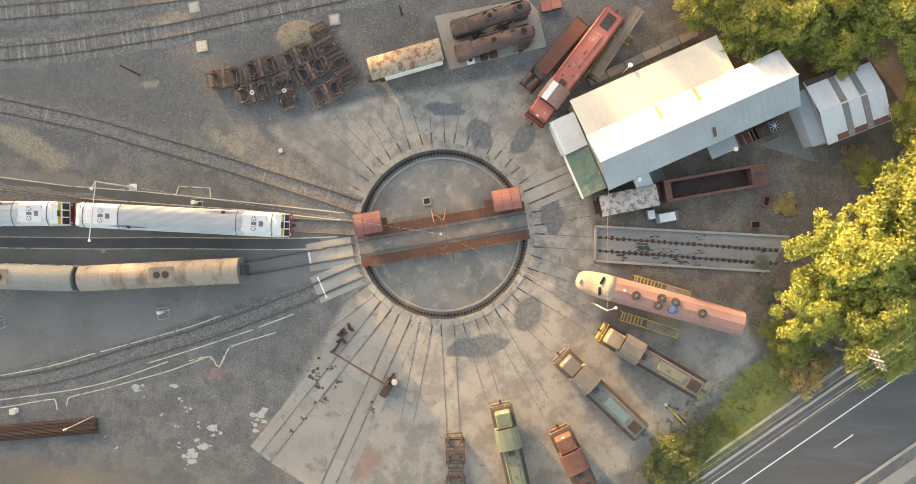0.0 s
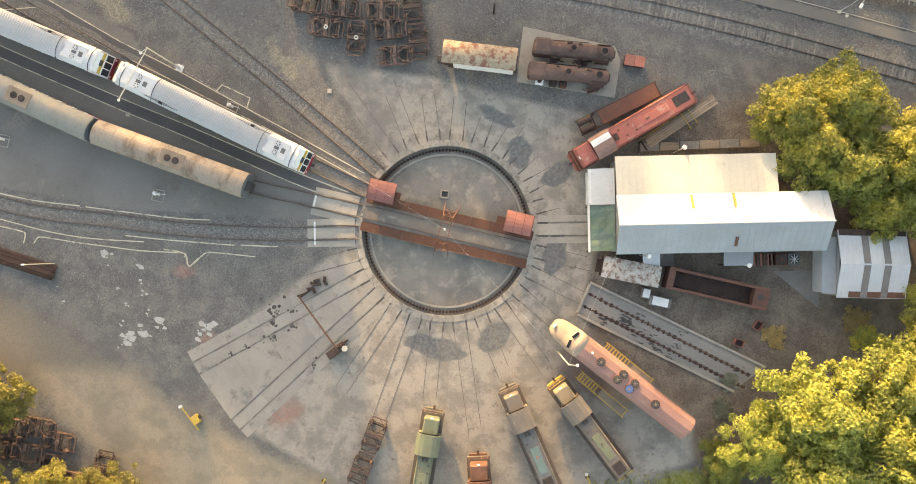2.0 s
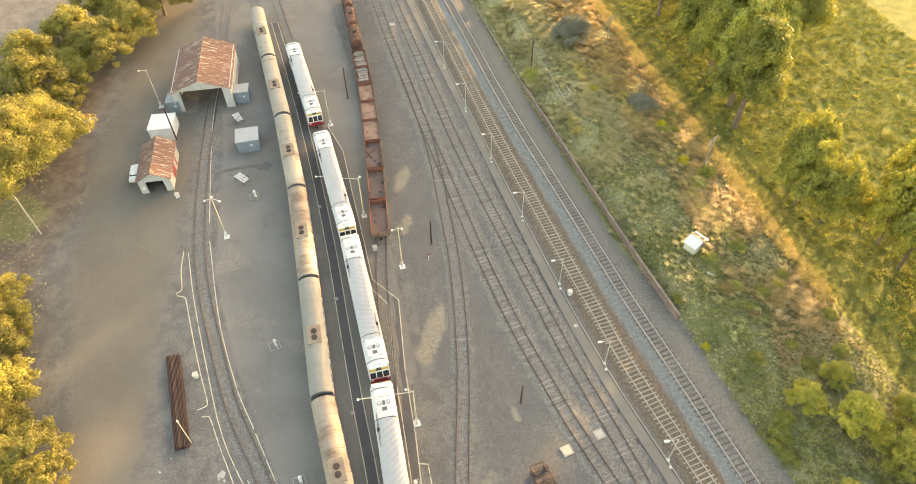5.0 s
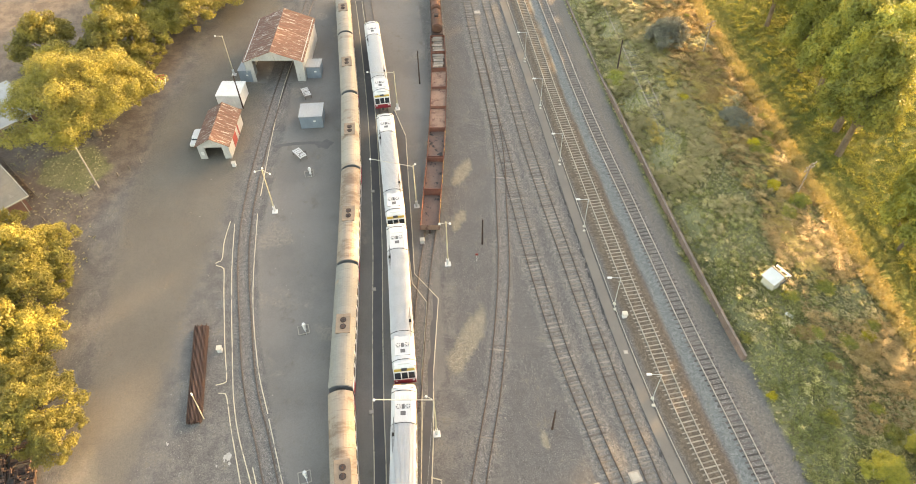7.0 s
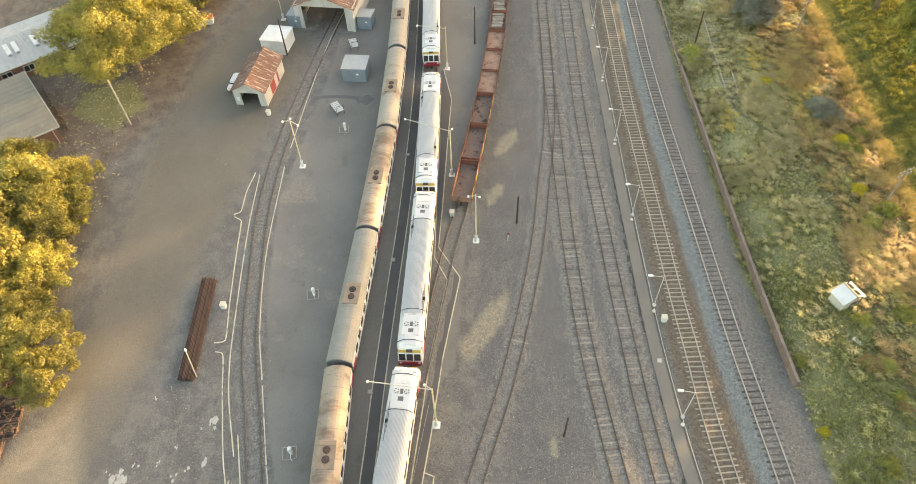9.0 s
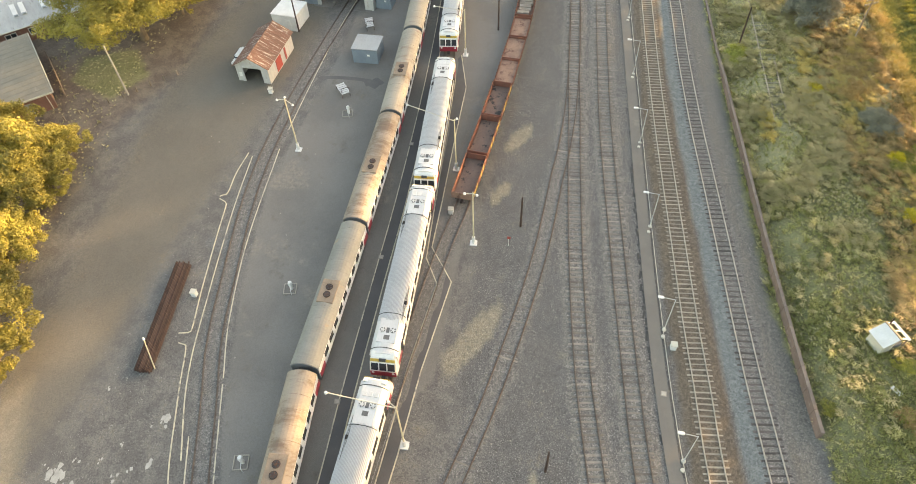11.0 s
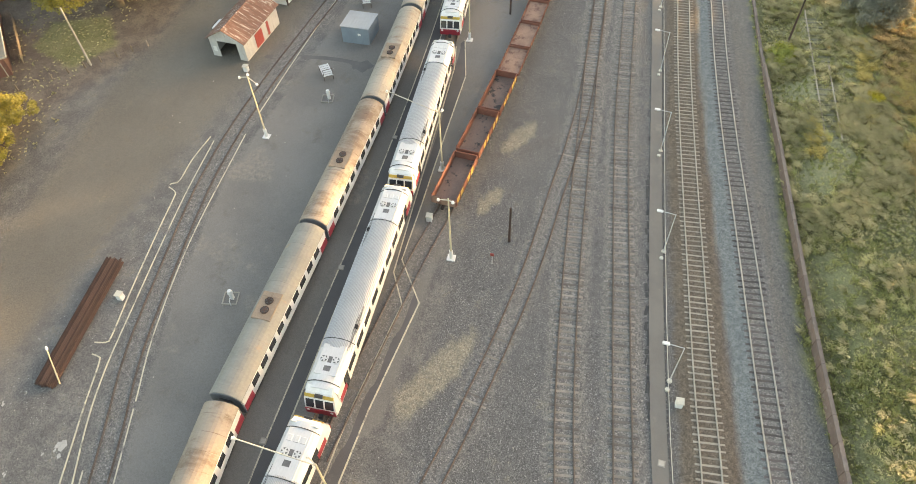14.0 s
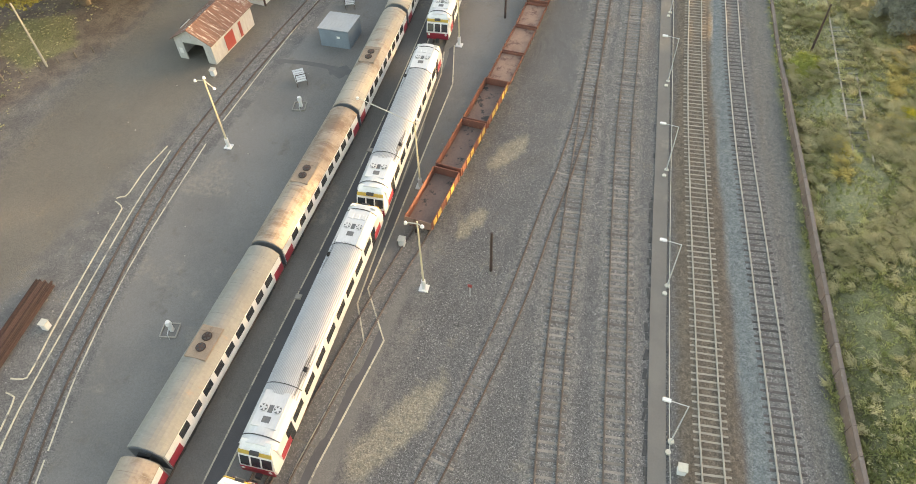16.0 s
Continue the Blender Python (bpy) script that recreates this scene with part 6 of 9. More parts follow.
for x, y, a, n in ((4.0, 24.2, 15, 5), (7.2, 25.0, 20, 5), (9.6, 22.6, 10, 4), (5.6, 22.4, 95, 3)):
    t = thing("scrap_heap", "tangled rusty scrap steel lying between the boilers", "scrap", "scrap on the pad", pose(x, y, 0.08, 0, 0, a))
    for i in range(n):
        bm = bmesh.new()
        if i % 2:
            rod(bm, (rng.uniform(-1.2, -0.4), rng.uniform(-0.5, 0.5), 0.1 + 0.1 * i), (rng.uniform(0.4, 1.3), rng.uniform(-0.5, 0.5), 0.15 + 0.12 * i), 0.07, n=7)
        else:
            box(bm, (rng.uniform(-0.6, 0.6), rng.uniform(-0.4, 0.4), 0.12 + 0.1 * i), (rng.uniform(0.5, 1.1), rng.uniform(0.3, 0.6), 0.2), rz=rng.uniform(0, 90), bevel=0.03)
        part("scrap_piece", bm, rng.choice((RUST_DARK, RUST, BOILER_RUST)), t)
for x, y, lab in ((12.4, 27.3, "red rusty steel box"), (13.6, 27.6, "dark red steel box")):
    t = thing("steel_box", lab, "box", "boxes beside the pad", pose(x, y, 0, 0, 0, 12))
    bm = bmesh.new()
    box(bm, (0, 0, 0.35), (1.1, 1.2, 0.7), bevel=0.03)
    part("body", bm, BOILER_RUST, t)
    bm = bmesh.new()
    box(bm, (0, 0, 0.72), (1.18, 1.28, 0.06), bevel=0.01)
    part("lid", bm, CABIN_RED, t)

# the old van
van = thing("covered_van", "old covered van with a flaking rusty roof and white side", "wagon", m=pose(-4.2, 20.4, 0, 0, 0, 15.5))
FLAKE = surface("flaking_paint_on_rust_roof", (0.36, 0.29, 0.205), (0.26, 0.2, 0.14), 0.8, 9, (0.2, 0.095, 0.065), 0.47, 0.6)
bm = bmesh.new()
box(bm, (0.3, 0, 1.9), (7.9, 2.5, 2.3), bevel=0.04)
body = part("body", bm, RUST_DARK, van)
bm = bmesh.new()
box(bm, (0.6, -1.27, 2.0), (7.1, 0.06, 1.9), bevel=0.01)
white_side = part("side_panel", bm, WHITE, body, "white painted side")
for i in range(6):
    bm = bmesh.new()
    box(bm, (-2.5 + i * 1.25, -1.32, 2.0), (0.1, 0.06, 1.9))
    part("side_rib", bm, WHITE, white_side)
bm = bmesh.new()
shell(bm, 8.7, arch(2.7, 0.45, 3.05, 9), 0.07)
part("roof", bm, FLAKE, van)
bm = bmesh.new()
for e in (-1, 1):
    box(bm, (e * 4.3, 0, 0.95), (0.5, 2.0, 0.3), bevel=0.03)
box(bm, (0, 0, 0.85), (8.2, 2.0, 0.25))
part("frame", bm, RUST_DARK, van)
for x in (-2.8, 2.8):
    bm = bmesh.new()
    wheelset(bm, x)
    part("wheelset", bm, RUST_DARK, van)
bm = bmesh.new()
box(bm, (-4.6, -0.4, 0.6), (0.9, 0.8, 0.9), bevel=0.1)
part("brake_gear", bm, BLACK, van)


# ---- loose bogies ----
def loose_bogie(label, style, material):
    t = thing("bogie", label, "bogie", "loose bogies in the yard")
    bogie_parts(t, 0, material, 1.25, 0, style)
    for e in (-1, 1):
        bm = bmesh.new()
        for s in (-1, 1):
            beam(bm, (e * 1.2, s * 1.0, 0.62), (e * 2.1, s * 0.85, 0.62), 0.12, 0.14)
        beam(bm, (e * 2.1, -0.95, 0.62), (e * 2.1, 0.95, 0.62), 0.14, 0.16)
        beam(bm, (e * 1.3, -0.9, 0.6), (e * 2.05, 0.1, 0.6), 0.06, 0.06)
        part("end_frame", bm, material, t)
    return t


BOGIE_RUST = surface("brown_bogie_rust", (0.125, 0.078, 0.06), (0.08, 0.054, 0.045), 0.8, 10, (0.2, 0.135, 0.1), 0.56, 0.68, vary=0.3)
plain = loose_bogie("rusty spare bogie lying on gravel", 1, BOGIE_RUST)
bowl = loose_bogie("rusty spare bogie with a white centre bowl", 2, BOGIE_RUST)
plain.matrix_basis = pose(-26.4, 18.9, 0, 0, 0, 8)
bowl.matrix_basis = pose(-22.9, 17.1, 0, 0, 0, 15)
for x, y, a in ((-21.9, 20.15, 15), (-17.5, 21.5, 22), (-15.8, 19.75, 28), (-11.9, 19.75, 116), (-13.9, 17.15, 25), (-14.2, 23.4, 118),
                (1.5, -26.0, 92), (1.6, -30.6, 92), (-33.6, -41.8, 12), (-36.5, -41.2, 12), (-27.3, -42.6, 100), (-27.8, -45.2, 10), (-19.4, -46.6, 14), (-16.2, -48.2, 14),
                (-12.8, -49.4, 14), (-30.0, -45.5, 15), (-22.8, -46.2, 98), (-39.5, -42.5, 8), (-9.5, -50.5, 12),
                (-36.9, -44.6, 12), (-33.3, -45.6, 100), (-40.5, -45.6, 10), (-25.2, -48.4, 14), (-20.6, -49.6, 16), (-16.6, -51.6, 12), (-30.2, -49.0, 12)):
    copy_thing(plain, pose(x, y, 0, 0, 0, a))
copy_thing(bowl, pose(-19.0, 17.3, 0, 0, 0, 108))

# ---- ash road: a track in a concrete trough ----
t = thing("ash_pit_road", "concrete-edged trough with rusty rails and oily stains", "track pit", kind="structure")
for a, b in (((18.4, 0.95), (41.5, -0.35)), ((18.4, -3.25), (39.2, -4.5)), ((18.45, 0.75), (18.35, -3.05))):
    bm = bmesh.new()
    m = stand(a, b)
    box(bm, (0, 0, 0.1), (span(a, b), 0.3, 0.35), bevel=0.03)
    part("edge_wall", bm, CONCRETE, t).matrix_basis = m
part("trough_floor", slab(bmesh.new(), [(18.6, 0.8), (41.4, -0.5), (39.2, -4.4), (18.5, -3.1)], -0.05, 0.016), surface("oil_stained_concrete", (0.26, 0.24, 0.21), (0.19, 0.175, 0.155), 0.3, 5, (0.05, 0.045, 0.042), 0.57, 0.62, stretch=(0.5, 1.3, 1)), t)
for off in (0.8, -0.8):
    bm = bmesh.new()
    sweep(bm, [Vector((x, -0.0753 * (x - 18.5) - 1.17 + off, 0.0)) for x in np.linspace(18.7, 40.0, 9)], RAIL_SHAPE)
    part("rail", bm, RUST, t)
    bm = bmesh.new()
    for x in np.arange(19.0, 40.0, 0.7):
        box(bm, (x, -0.0753 * (x - 18.5) - 1.17 + off + rng.uniform(-0.05, 0.05), 0.03), (rng.uniform(0.2, 0.5), rng.uniform(0.3, 0.5), 0.06), rz=rng.uniform(-20, 20), bevel=0.02)
    tagged(part("rail_fittings", bm, RUST_DARK, t), kind="stuff")
for x, y in ((26.8, 2.0), (24.9, 2.3)):
    bx = thing("cable_cabinet", "small grey cabinet with a white lid", "cabinet", "cabinets beside the ash road", pose(x, y, 0, 0, 0, 10))
    bm = bmesh.new()
    box(bm, (0, 0, 0.45), (2.6 if x > 26 else 1.0, 1.2, 0.9), bevel=0.03)
    part("body", bm, CONCRETE_DARK, bx)
    bm = bmesh.new()
    box(bm, (0, 0, 0.93), (1.9 if x > 26 else 0.8, 1.0, 0.06), bevel=0.01)
    part("lid", bm, WHITE, bx)
for x, y, a in ((37.4, 1.1, 5), (38.7, 3.9, 80)):
    c = thing("crate", "open orange-red steel crate", "crate", "crates on the dirt", pose(x, y, 0, 0, 0, a))
    for dx, dy, w, d in ((0, 0.38, 1.1, 0.06), (0, -0.38, 1.1, 0.06), (0.52, 0, 0.06, 0.7), (-0.52, 0, 0.06, 0.7)):
        bm = bmesh.new()
        box(bm, (dx, dy, 0.3), (w, d, 0.6))
        part("side", bm, CABIN_RED, c)
    bm = bmesh.new()
    box(bm, (0, 0, 0.1), (1.0, 0.7, 0.08))
    part("floor", bm, RUST_DARK, c)

# ---- concrete stall slabs, south-west ----
SLAB_CONCRETE = surface("long_slab_concrete", (0.29, 0.262, 0.222), (0.235, 0.212, 0.182), 0.3, 6, (0.17, 0.155, 0.135), 0.54, 0.7, vary=0.07)
road = thing("stall_slab", "long pale concrete slabs either side of sunken rails", "slab", kind="structure")


def stall_edge(k, off, r):
    """A point r metres out along a stall road, off metres to its side."""
    a = radians(STALLS[k])
    return (math.cos(a) * r - math.sin(a) * off, math.sin(a) * r + math.cos(a) * off)


for (k0, o0), (k1, o1) in (((16, -2.3), (16, -0.93)), ((16, -0.67), (16, 0.67)), ((16, 0.93), (17, -0.93)), ((17, -0.67), (17, 0.67)), ((17, 0.93), (17, 2.1))):
    for j in range(5):
        r0, r1 = 11.1 + j * 4.75, 11.1 + (j + 1) * 4.75 - 0.04
        bm = bmesh.new()
        slab(bm, [stall_edge(k0, o0, r0), stall_edge(k0, o0, r1), stall_edge(k1, o1, r1), stall_edge(k1, o1, r0)], -0.05, 0.018 + rng.uniform(0, 0.006))
        part("concrete_panel", bm, SLAB_CONCRETE, road)
for k, o in ((13, 16.6), (14, 16.9), (1, 17.2)):
    a = radians(STALLS[k])
    d, s = Vector((math.cos(a), math.sin(a), 0)), Vector((-math.sin(a), math.cos(a), 0))
    road = thing("crossing_slab", "short concrete slabs between rails at the turntable edge", "slab", "crossing slabs", kind="structure")
    for o0, o1 in ((-1.7, -0.93), (-0.67, 0.67), (0.93, 1.7)):
        q = [d * 11.1 + s * o0, d * o + s * o0, d * o + s * o1, d * 11.1 + s * o1]
        bm = bmesh.new()
        slab(bm, [(p.x, p.y) for p in q], -0.05, 0.02 + rng.uniform(0, 0.01) + (0.06 if k in (13, 14) else 0))
        part("concrete_panel", bm, CONCRETE, road)
for r0, k, half in ((15.9, 14, 1.4), (16.3, 13, 0.7)):
    a = radians(STALLS[k])
    d, s = Vector((math.cos(a), math.sin(a), 0)), Vector((-math.sin(a), math.cos(a), 0))
    q = [d * r0 + s * -half, d * (r0 + 0.22) + s * -half, d * (r0 + 0.22) + s * half, d * r0 + s * half]
    ob = part("white_line", slab(bmesh.new(), [(p.x, p.y) for p in q], 0.05, 0.098), WHITE)
    tagged(ob, "white painted stop line across the track", "road marking", kind="structure")

# ---- water column arm over the slabs ----
t = thing("water_gantry", "rusty pipe arm on two crooked stands over the slabs", "water crane", m=stand((-12.9, -13.7), (-6.4, -17.6)))
L = span((-12.9, -13.7), (-6.4, -17.6))
bm = bmesh.new()
rod(bm, (-L / 2, 0, 3.3), (L / 2, 0, 3.3), 0.11, n=8)
part("pipe", bm, RUST_RED, t)
for e in (-1, 1):
    bm = bmesh.new()
    rod(bm, (e * L / 2, 0, 0), (e * L / 2, 0, 3.5), 0.12, n=8)
    beam(bm, (e * L / 2, -0.9, 0.1), (e * L / 2, 0.9, 0.1), 0.2, 0.2)
    beam(bm, (e * L / 2, 0.8, 0.1), (e * L / 2, 0, 2.2), 0.08, 0.08)
    beam(bm, (e * L / 2, -0.8, 0.1), (e * L / 2, 0, 2.2), 0.08, 0.08)
    part("stand", bm, RUST_DARK, t)
bm = bmesh.new()
box(bm, (L / 2 + 0.2, -0.9, 0.45), (1.0, 2.4, 0.9), bevel=0.1)
rod(bm, (L / 2 + 0.2, -0.4, 0.9), (L / 2 + 0.2, -0.4, 1.5), 0.3, n=10)
part("pump", bm, RUST_DARK, t, "dark rusty pump set")
bm = bmesh.new()
rod(bm, (L / 2 + 0.6, 0.5, 2.2), (L / 2 + 0.6, 0.5, 2.3), 0.35, n=14)
rod(bm, (L / 2 + 0.6, 0.5, 0), (L / 2 + 0.6, 0.5, 2.2), 0.05, n=6)
part("lamp_disc", bm, CREAM_WALL, t)
bm = bmesh.new()
for i in range(7):
    box(bm, (-L / 2 + rng.uniform(-0.6, 0.6), 0.8 + rng.uniform(-0.3, 2.4), 0.2), (0.3, 0.7, 0.4), rz=rng.uniform(0, 180), bevel=0.04)
part("scrap_fittings", bm, RUST_DARK, t)

OIL = surface("black_oil_stain", (0.045, 0.04, 0.036), (0.085, 0.075, 0.065), 1.2, 9, (0.14, 0.125, 0.11), 0.5, 0.62)
bm = bmesh.new()
for cx, cy, r0 in ((-15.9, -17.0, 0.9), (-14.9, -18.5, 0.8), (-14.6, -20.3, 0.85), (-12.7, -18.0, 0.5), (-16.9, -22.3, 0.45), (-13.6, -16.2, 0.4), (-8.6, -21.0, 0.5), (-18.4, -24.0, 0.3)):
    for i in range(9):
        x, y, r = cx + rng.gauss(0, r0 * 0.55), cy + rng.gauss(0, r0 * 0.7), r0 * rng.uniform(0.12, 0.45)
        ph, k = rng.uniform(0, 6), rng.randint(6, 9)
        slab(bm, [(x + r * rng.uniform(0.55, 1.2) * math.cos(ph + 2 * math.pi * j / k), y + r * rng.uniform(0.55, 1.2) * math.sin(ph + 2 * math.pi * j / k)) for j in range(k)], -0.02, 0.029 + 0.0006 * i)
tagged(part("oil_stain", bm, OIL), "black oil spills on the long slabs", "stain", kind="stuff")
for a, b in (((-2.6, -36.6), (-1.9, -33.2)), ((26.7, -20.4), (29.0, -22.8))):
    t = thing("boom", "faded yellow steel boom lying on low stands", "boom", "yellow booms", stand(a, b))
    L = span(a, b)
    bm = bmesh.new()
    box(bm, (0, 0, 0.62), (L, 0.2, 0.2), bevel=0.03)
    part("beam", bm, YELLOW, t)
    for e in (-1, 1):
        bm = bmesh.new()
        box(bm, (e * L * 0.36, 0, 0.26), (0.14, 0.5, 0.52), bevel=0.02)
        part("stand", bm, RUST_DARK, t)
    bm = bmesh.new()
    rod(bm, (-L / 2 - 0.15, 0, 0.62), (-L / 2 + 0.1, 0, 0.62), 0.2, n=10)
    part("end_weight", bm, WHITE, t)

# ---- rail stack ----
t = thing("rail_stack", "stack of rusty rails laid side by side", "rail stack", m=stand((-56.4, -24.5), (-42.3, -23.3)))
bm = bmesh.new()
sweep(bm, [(-7.1, 0, 0), (7.1, 0, 0)], [(p * 1.1, q) for p, q in RAIL_SHAPE])
one = finish(bm, "rail", surface("brown_rail_rust", (0.11, 0.062, 0.046), (0.075, 0.046, 0.036), 0.8, 9, vary=0.35))
for layer in range(3):
    for i in range(12 - layer):
        ob = new("rail", one)
        ob.parent = t
        ob.matrix_basis = pose(rng.uniform(-0.2, 0.2), -0.9 + layer * 0.08 + i * 0.165, 0.12 + layer * 0.17)
for x in (-5.5, 0, 5.5):
    bm = bmesh.new()
    box(bm, (x, 0, 0.06), (0.2, 2.2, 0.12))
    part("bearer", bm, SLEEPER_WOOD, t)

# scrap along the engine shed
for i, (u, kind) in enumerate(((17.6, 0), (20.2, 1), (21.7, 1))):
    c = Vector((17.9, 8.0, 0)) + Vector((math.cos(radians(23.8)), math.sin(radians(23.8)), 0)) * u + Vector((-math.sin(radians(23.8)), math.cos(radians(23.8)), 0)) * -4.3
    if kind == 0:
        t = thing("steel_rack", "rusty steel rack of short rails", "rack", m=pose(c.x, c.y, 0, 0, 0, 23.8))
        for j in range(8):
            bm = bmesh.new()
            box(bm, (-1.6 + j * 0.42, 0, 0.9), (0.2, 1.4, 0.16), bevel=0.02)
            part("bar", bm, RUST if j % 2 else CABIN_RED, t)
        for x in (-1.6, 1.4):
            bm = bmesh.new()
            box(bm, (x, 0, 0.41), (0.12, 1.3, 0.82))
            part("stand", bm, RUST_DARK, t)
    else:
        t = thing("radiator_fan", "round rusty cooling fan in a square frame", "fan", "scrap fans", pose(c.x, c.y, 0, 0, 0, 23.8))
        bm = bmesh.new()
        box(bm, (0, 0, 0.35), (1.4, 1.4, 0.7), bevel=0.04)
        part("frame", bm, RUST if i == 1 else GREY_PAINT, t)
        bm = bmesh.new()
        rod(bm, (0, 0, 0.68), (0, 0, 0.74), 0.58, n=20)
        part("opening", bm, BLACK, t)
        bm = bmesh.new()
        for k in range(8):
            a = k * math.pi / 4
            beam(bm, (0.1 * math.cos(a), 0.1 * math.sin(a), 0.77), (0.56 * math.cos(a), 0.56 * math.sin(a), 0.77), 0.08, 0.03)
        rod(bm, (0, 0, 0.74), (0, 0, 0.82), 0.16, n=12)
        part("blade", bm, RUST_RED if i == 1 else ZINC, t)
ob = part("concrete_pad", slab(bmesh.new(), [(38.0, 10.6), (43.2, 12.9), (44.6, 8.6)], -0.05, 0.04), CONCRETE_DARK)
tagged(ob, "worn grey concrete wedge between the sheds", "slab", kind="structure")
t = thing("timber_wall", "low rotting timber retaining wall behind the shed", "wall", kind="structure")
for i in range(6):
    p = Vector((18.6 + i * 2.15, 18.6 + i * 1.0, 0))
    bm = bmesh.new()
    box(bm, (0, 0, 0.35), (2.3, 1.0, 0.75), bevel=0.04)
    part("beam", bm, TIMBER if i % 2 else CONCRETE_DARK, t).matrix_basis = pose(p.x, p.y, 0, 0, 0, 25)
for x, y in ((21.6, 19.2), (22.6, 6.2), (33.5, 9.6)):
    t = thing("wall_lamp", "white lamp head on a short bracket post", "lamp", "shed lamps", pose(x, y, 0))
    bm = bmesh.new()
    rod(bm, (0, 0, 0), (0, 0, 4.4), 0.05, n=6)
    part("post", bm, ZINC, t)
    bm = bmesh.new()
    rod(bm, (0, 0, 4.4), (0, 0, 4.65), 0.28, 0.2, n=12)
    part("lamp_head", bm, WHITE, t)

# ---- paths, kerb lines and markings ----
def strip(name, points, width, material, z0, z1, label, category, step=0.5, parent=None):
    """A flat band along a smooth line."""
    bm = bmesh.new()
    line = curve_through(points, step)
    sweep(bm, [Vector((p.x, p.y, 0)) for p in line], [(-width / 2, z0), (-width / 2, z1), (width / 2, z1), (width / 2, z0)])
    ob = part(name, bm, material, parent)
    return ob if parent else tagged(ob, label, category, kind="structure")


def poly_strip(name, points, width, material, z0, z1, label, category):
    """A flat band with sharp corners."""
    bm = bmesh.new()
    for a, b in zip(points, points[1:]):
        d = Vector((b[0] - a[0], b[1] - a[1], 0)).normalized() * width * 0.5
        sweep(bm, [Vector((*a, 0)) - d, Vector((*b, 0)) + d], [(-width / 2, z0), (-width / 2, z1), (width / 2, z1), (width / 2, z0)])
    return tagged(part(name, bm, material), label, category, kind="structure")


MID = [(-12.8, -0.95), (-20, -1.15), (-34.4, -1.0), (-42, -1.05), (-55, -0.9), (-71, -0.65), (-95, -0.95), (-120, -2.1), (-140, -3.4)]
strip("pavement", MID, 1.3, ASPHALT_PATH, -0.02, 0.035, "dark asphalt walkway between the two trains", "path")
LINES = [[(x, y + o) for x, y in MID] for o in (0.68, -0.68)]
NORTH_IN = [(-12.4, 1.75), (-24.7, 3.05), (-40.2, 4.2), (-46, 4.5), (-57.2, 5.95), (-60.8, 4.1), (-80, 3.4), (-94.4, 2.9), (-99, 2.1)]
NORTH_OUT = [(-11.9, 2.6), (-21.7, 3.7), (-28.3, 4.4), (-36.8, 5.3), (-46, 6.0), (-57.7, 7.55), (-62.5, 4.5), (-70, 4.6), (-82.1, 4.6), (-93, 4.7), (-100.6, 3.0)]
bm = bmesh.new()
for i in range(60):
    f0, f1 = i / 60, (i + 1) / 60

    def lerp_line(pts, f):
        lens = [math.dist(p, q) for p, q in zip(pts, pts[1:])]
        s = f * sum(lens)
        for (p, q), l in zip(zip(pts, pts[1:]), lens):
            if s <= l:
                return (p[0] + (q[0] - p[0]) * s / l, p[1] + (q[1] - p[1]) * s / l)
            s -= l
        return pts[-1]

    q = [bm.verts.new((*lerp_line(NORTH_IN, f0), 0.03)), bm.verts.new((*lerp_line(NORTH_IN, f1), 0.03)), bm.verts.new((*lerp_line(NORTH_OUT, f1), 0.03)), bm.verts.new((*lerp_line(NORTH_OUT, f0), 0.03))]
    bm.faces.new(q)
bmesh.ops.remove_doubles(bm, verts=bm.verts, dist=0.001)
bmesh.ops.recalc_face_normals(bm, faces=bm.faces)
bmesh.ops.solidify(bm, geom=list(bm.faces), thickness=0.06)
tagged(part("pavement", bm, ASPHALT_PATH), "dark asphalt walkway with a kink beside the railcars", "path", kind="structure")
SOUTH_N = [[(-27.1, -9.9), (-31.4, -11.4), (-42.0, -14.35)], [(-42.6, -14.5), (-49.7, -16.4), (-61.4, -18.2), (-77.3, -19.1)], [(-81.1, -19.0), (-96, -18.4), (-111.4, -17.3), (-130, -14.3)]]
SOUTH_S = [[(-18.2, -9.7), (-22.5, -11.3)], [(-23.2, -11.6), (-30.5, -14.0), (-36.1, -15.7)], [(-33.6, -15.5), (-40, -17.7), (-44.5, -18.8), (-48.2, -19.4), (-52.6, -20.0), (-57, -20.6), (-61, -21.1), (-67.3, -21.8), (-75.6, -22.4)]]
for pts in LINES + SOUTH_N + SOUTH_S + [[(-20.3, -11.9), (-25.2, -13.4), (-26.2, -14.0), (-26.9, -15.6)], [(-28.3, -15.3), (-28.6, -14.9), (-33.4, -16.6), (-38.4, -18.0), (-41.3, -18.8), (-45.4, -19.8), (-46.0, -20.2), (-46.2, -21.3)],
                                        [(-76, -23.1), (-72, -23.5), (-68.3, -23.4), (-67.9, -24.2), (-67.3, -24.1)], [(-67.3, -24.1), (-66.7, -23.0), (-65.7, -22.75), (-62.1, -22.3), (-57.4, -21.65), (-52.7, -20.95), (-48.0, -20.15), (-47.5, -20.5), (-47.3, -21.7)], [(-31.0, -15.4), (-28.4, -14.9), (-27.4, -16.2), (-26.6, -14.6)]]:
    strip("kerb_line", pts, 0.13, LINE_PAINT, -0.02, 0.05, "thin cream-painted kerb line beside a walkway", "kerb")
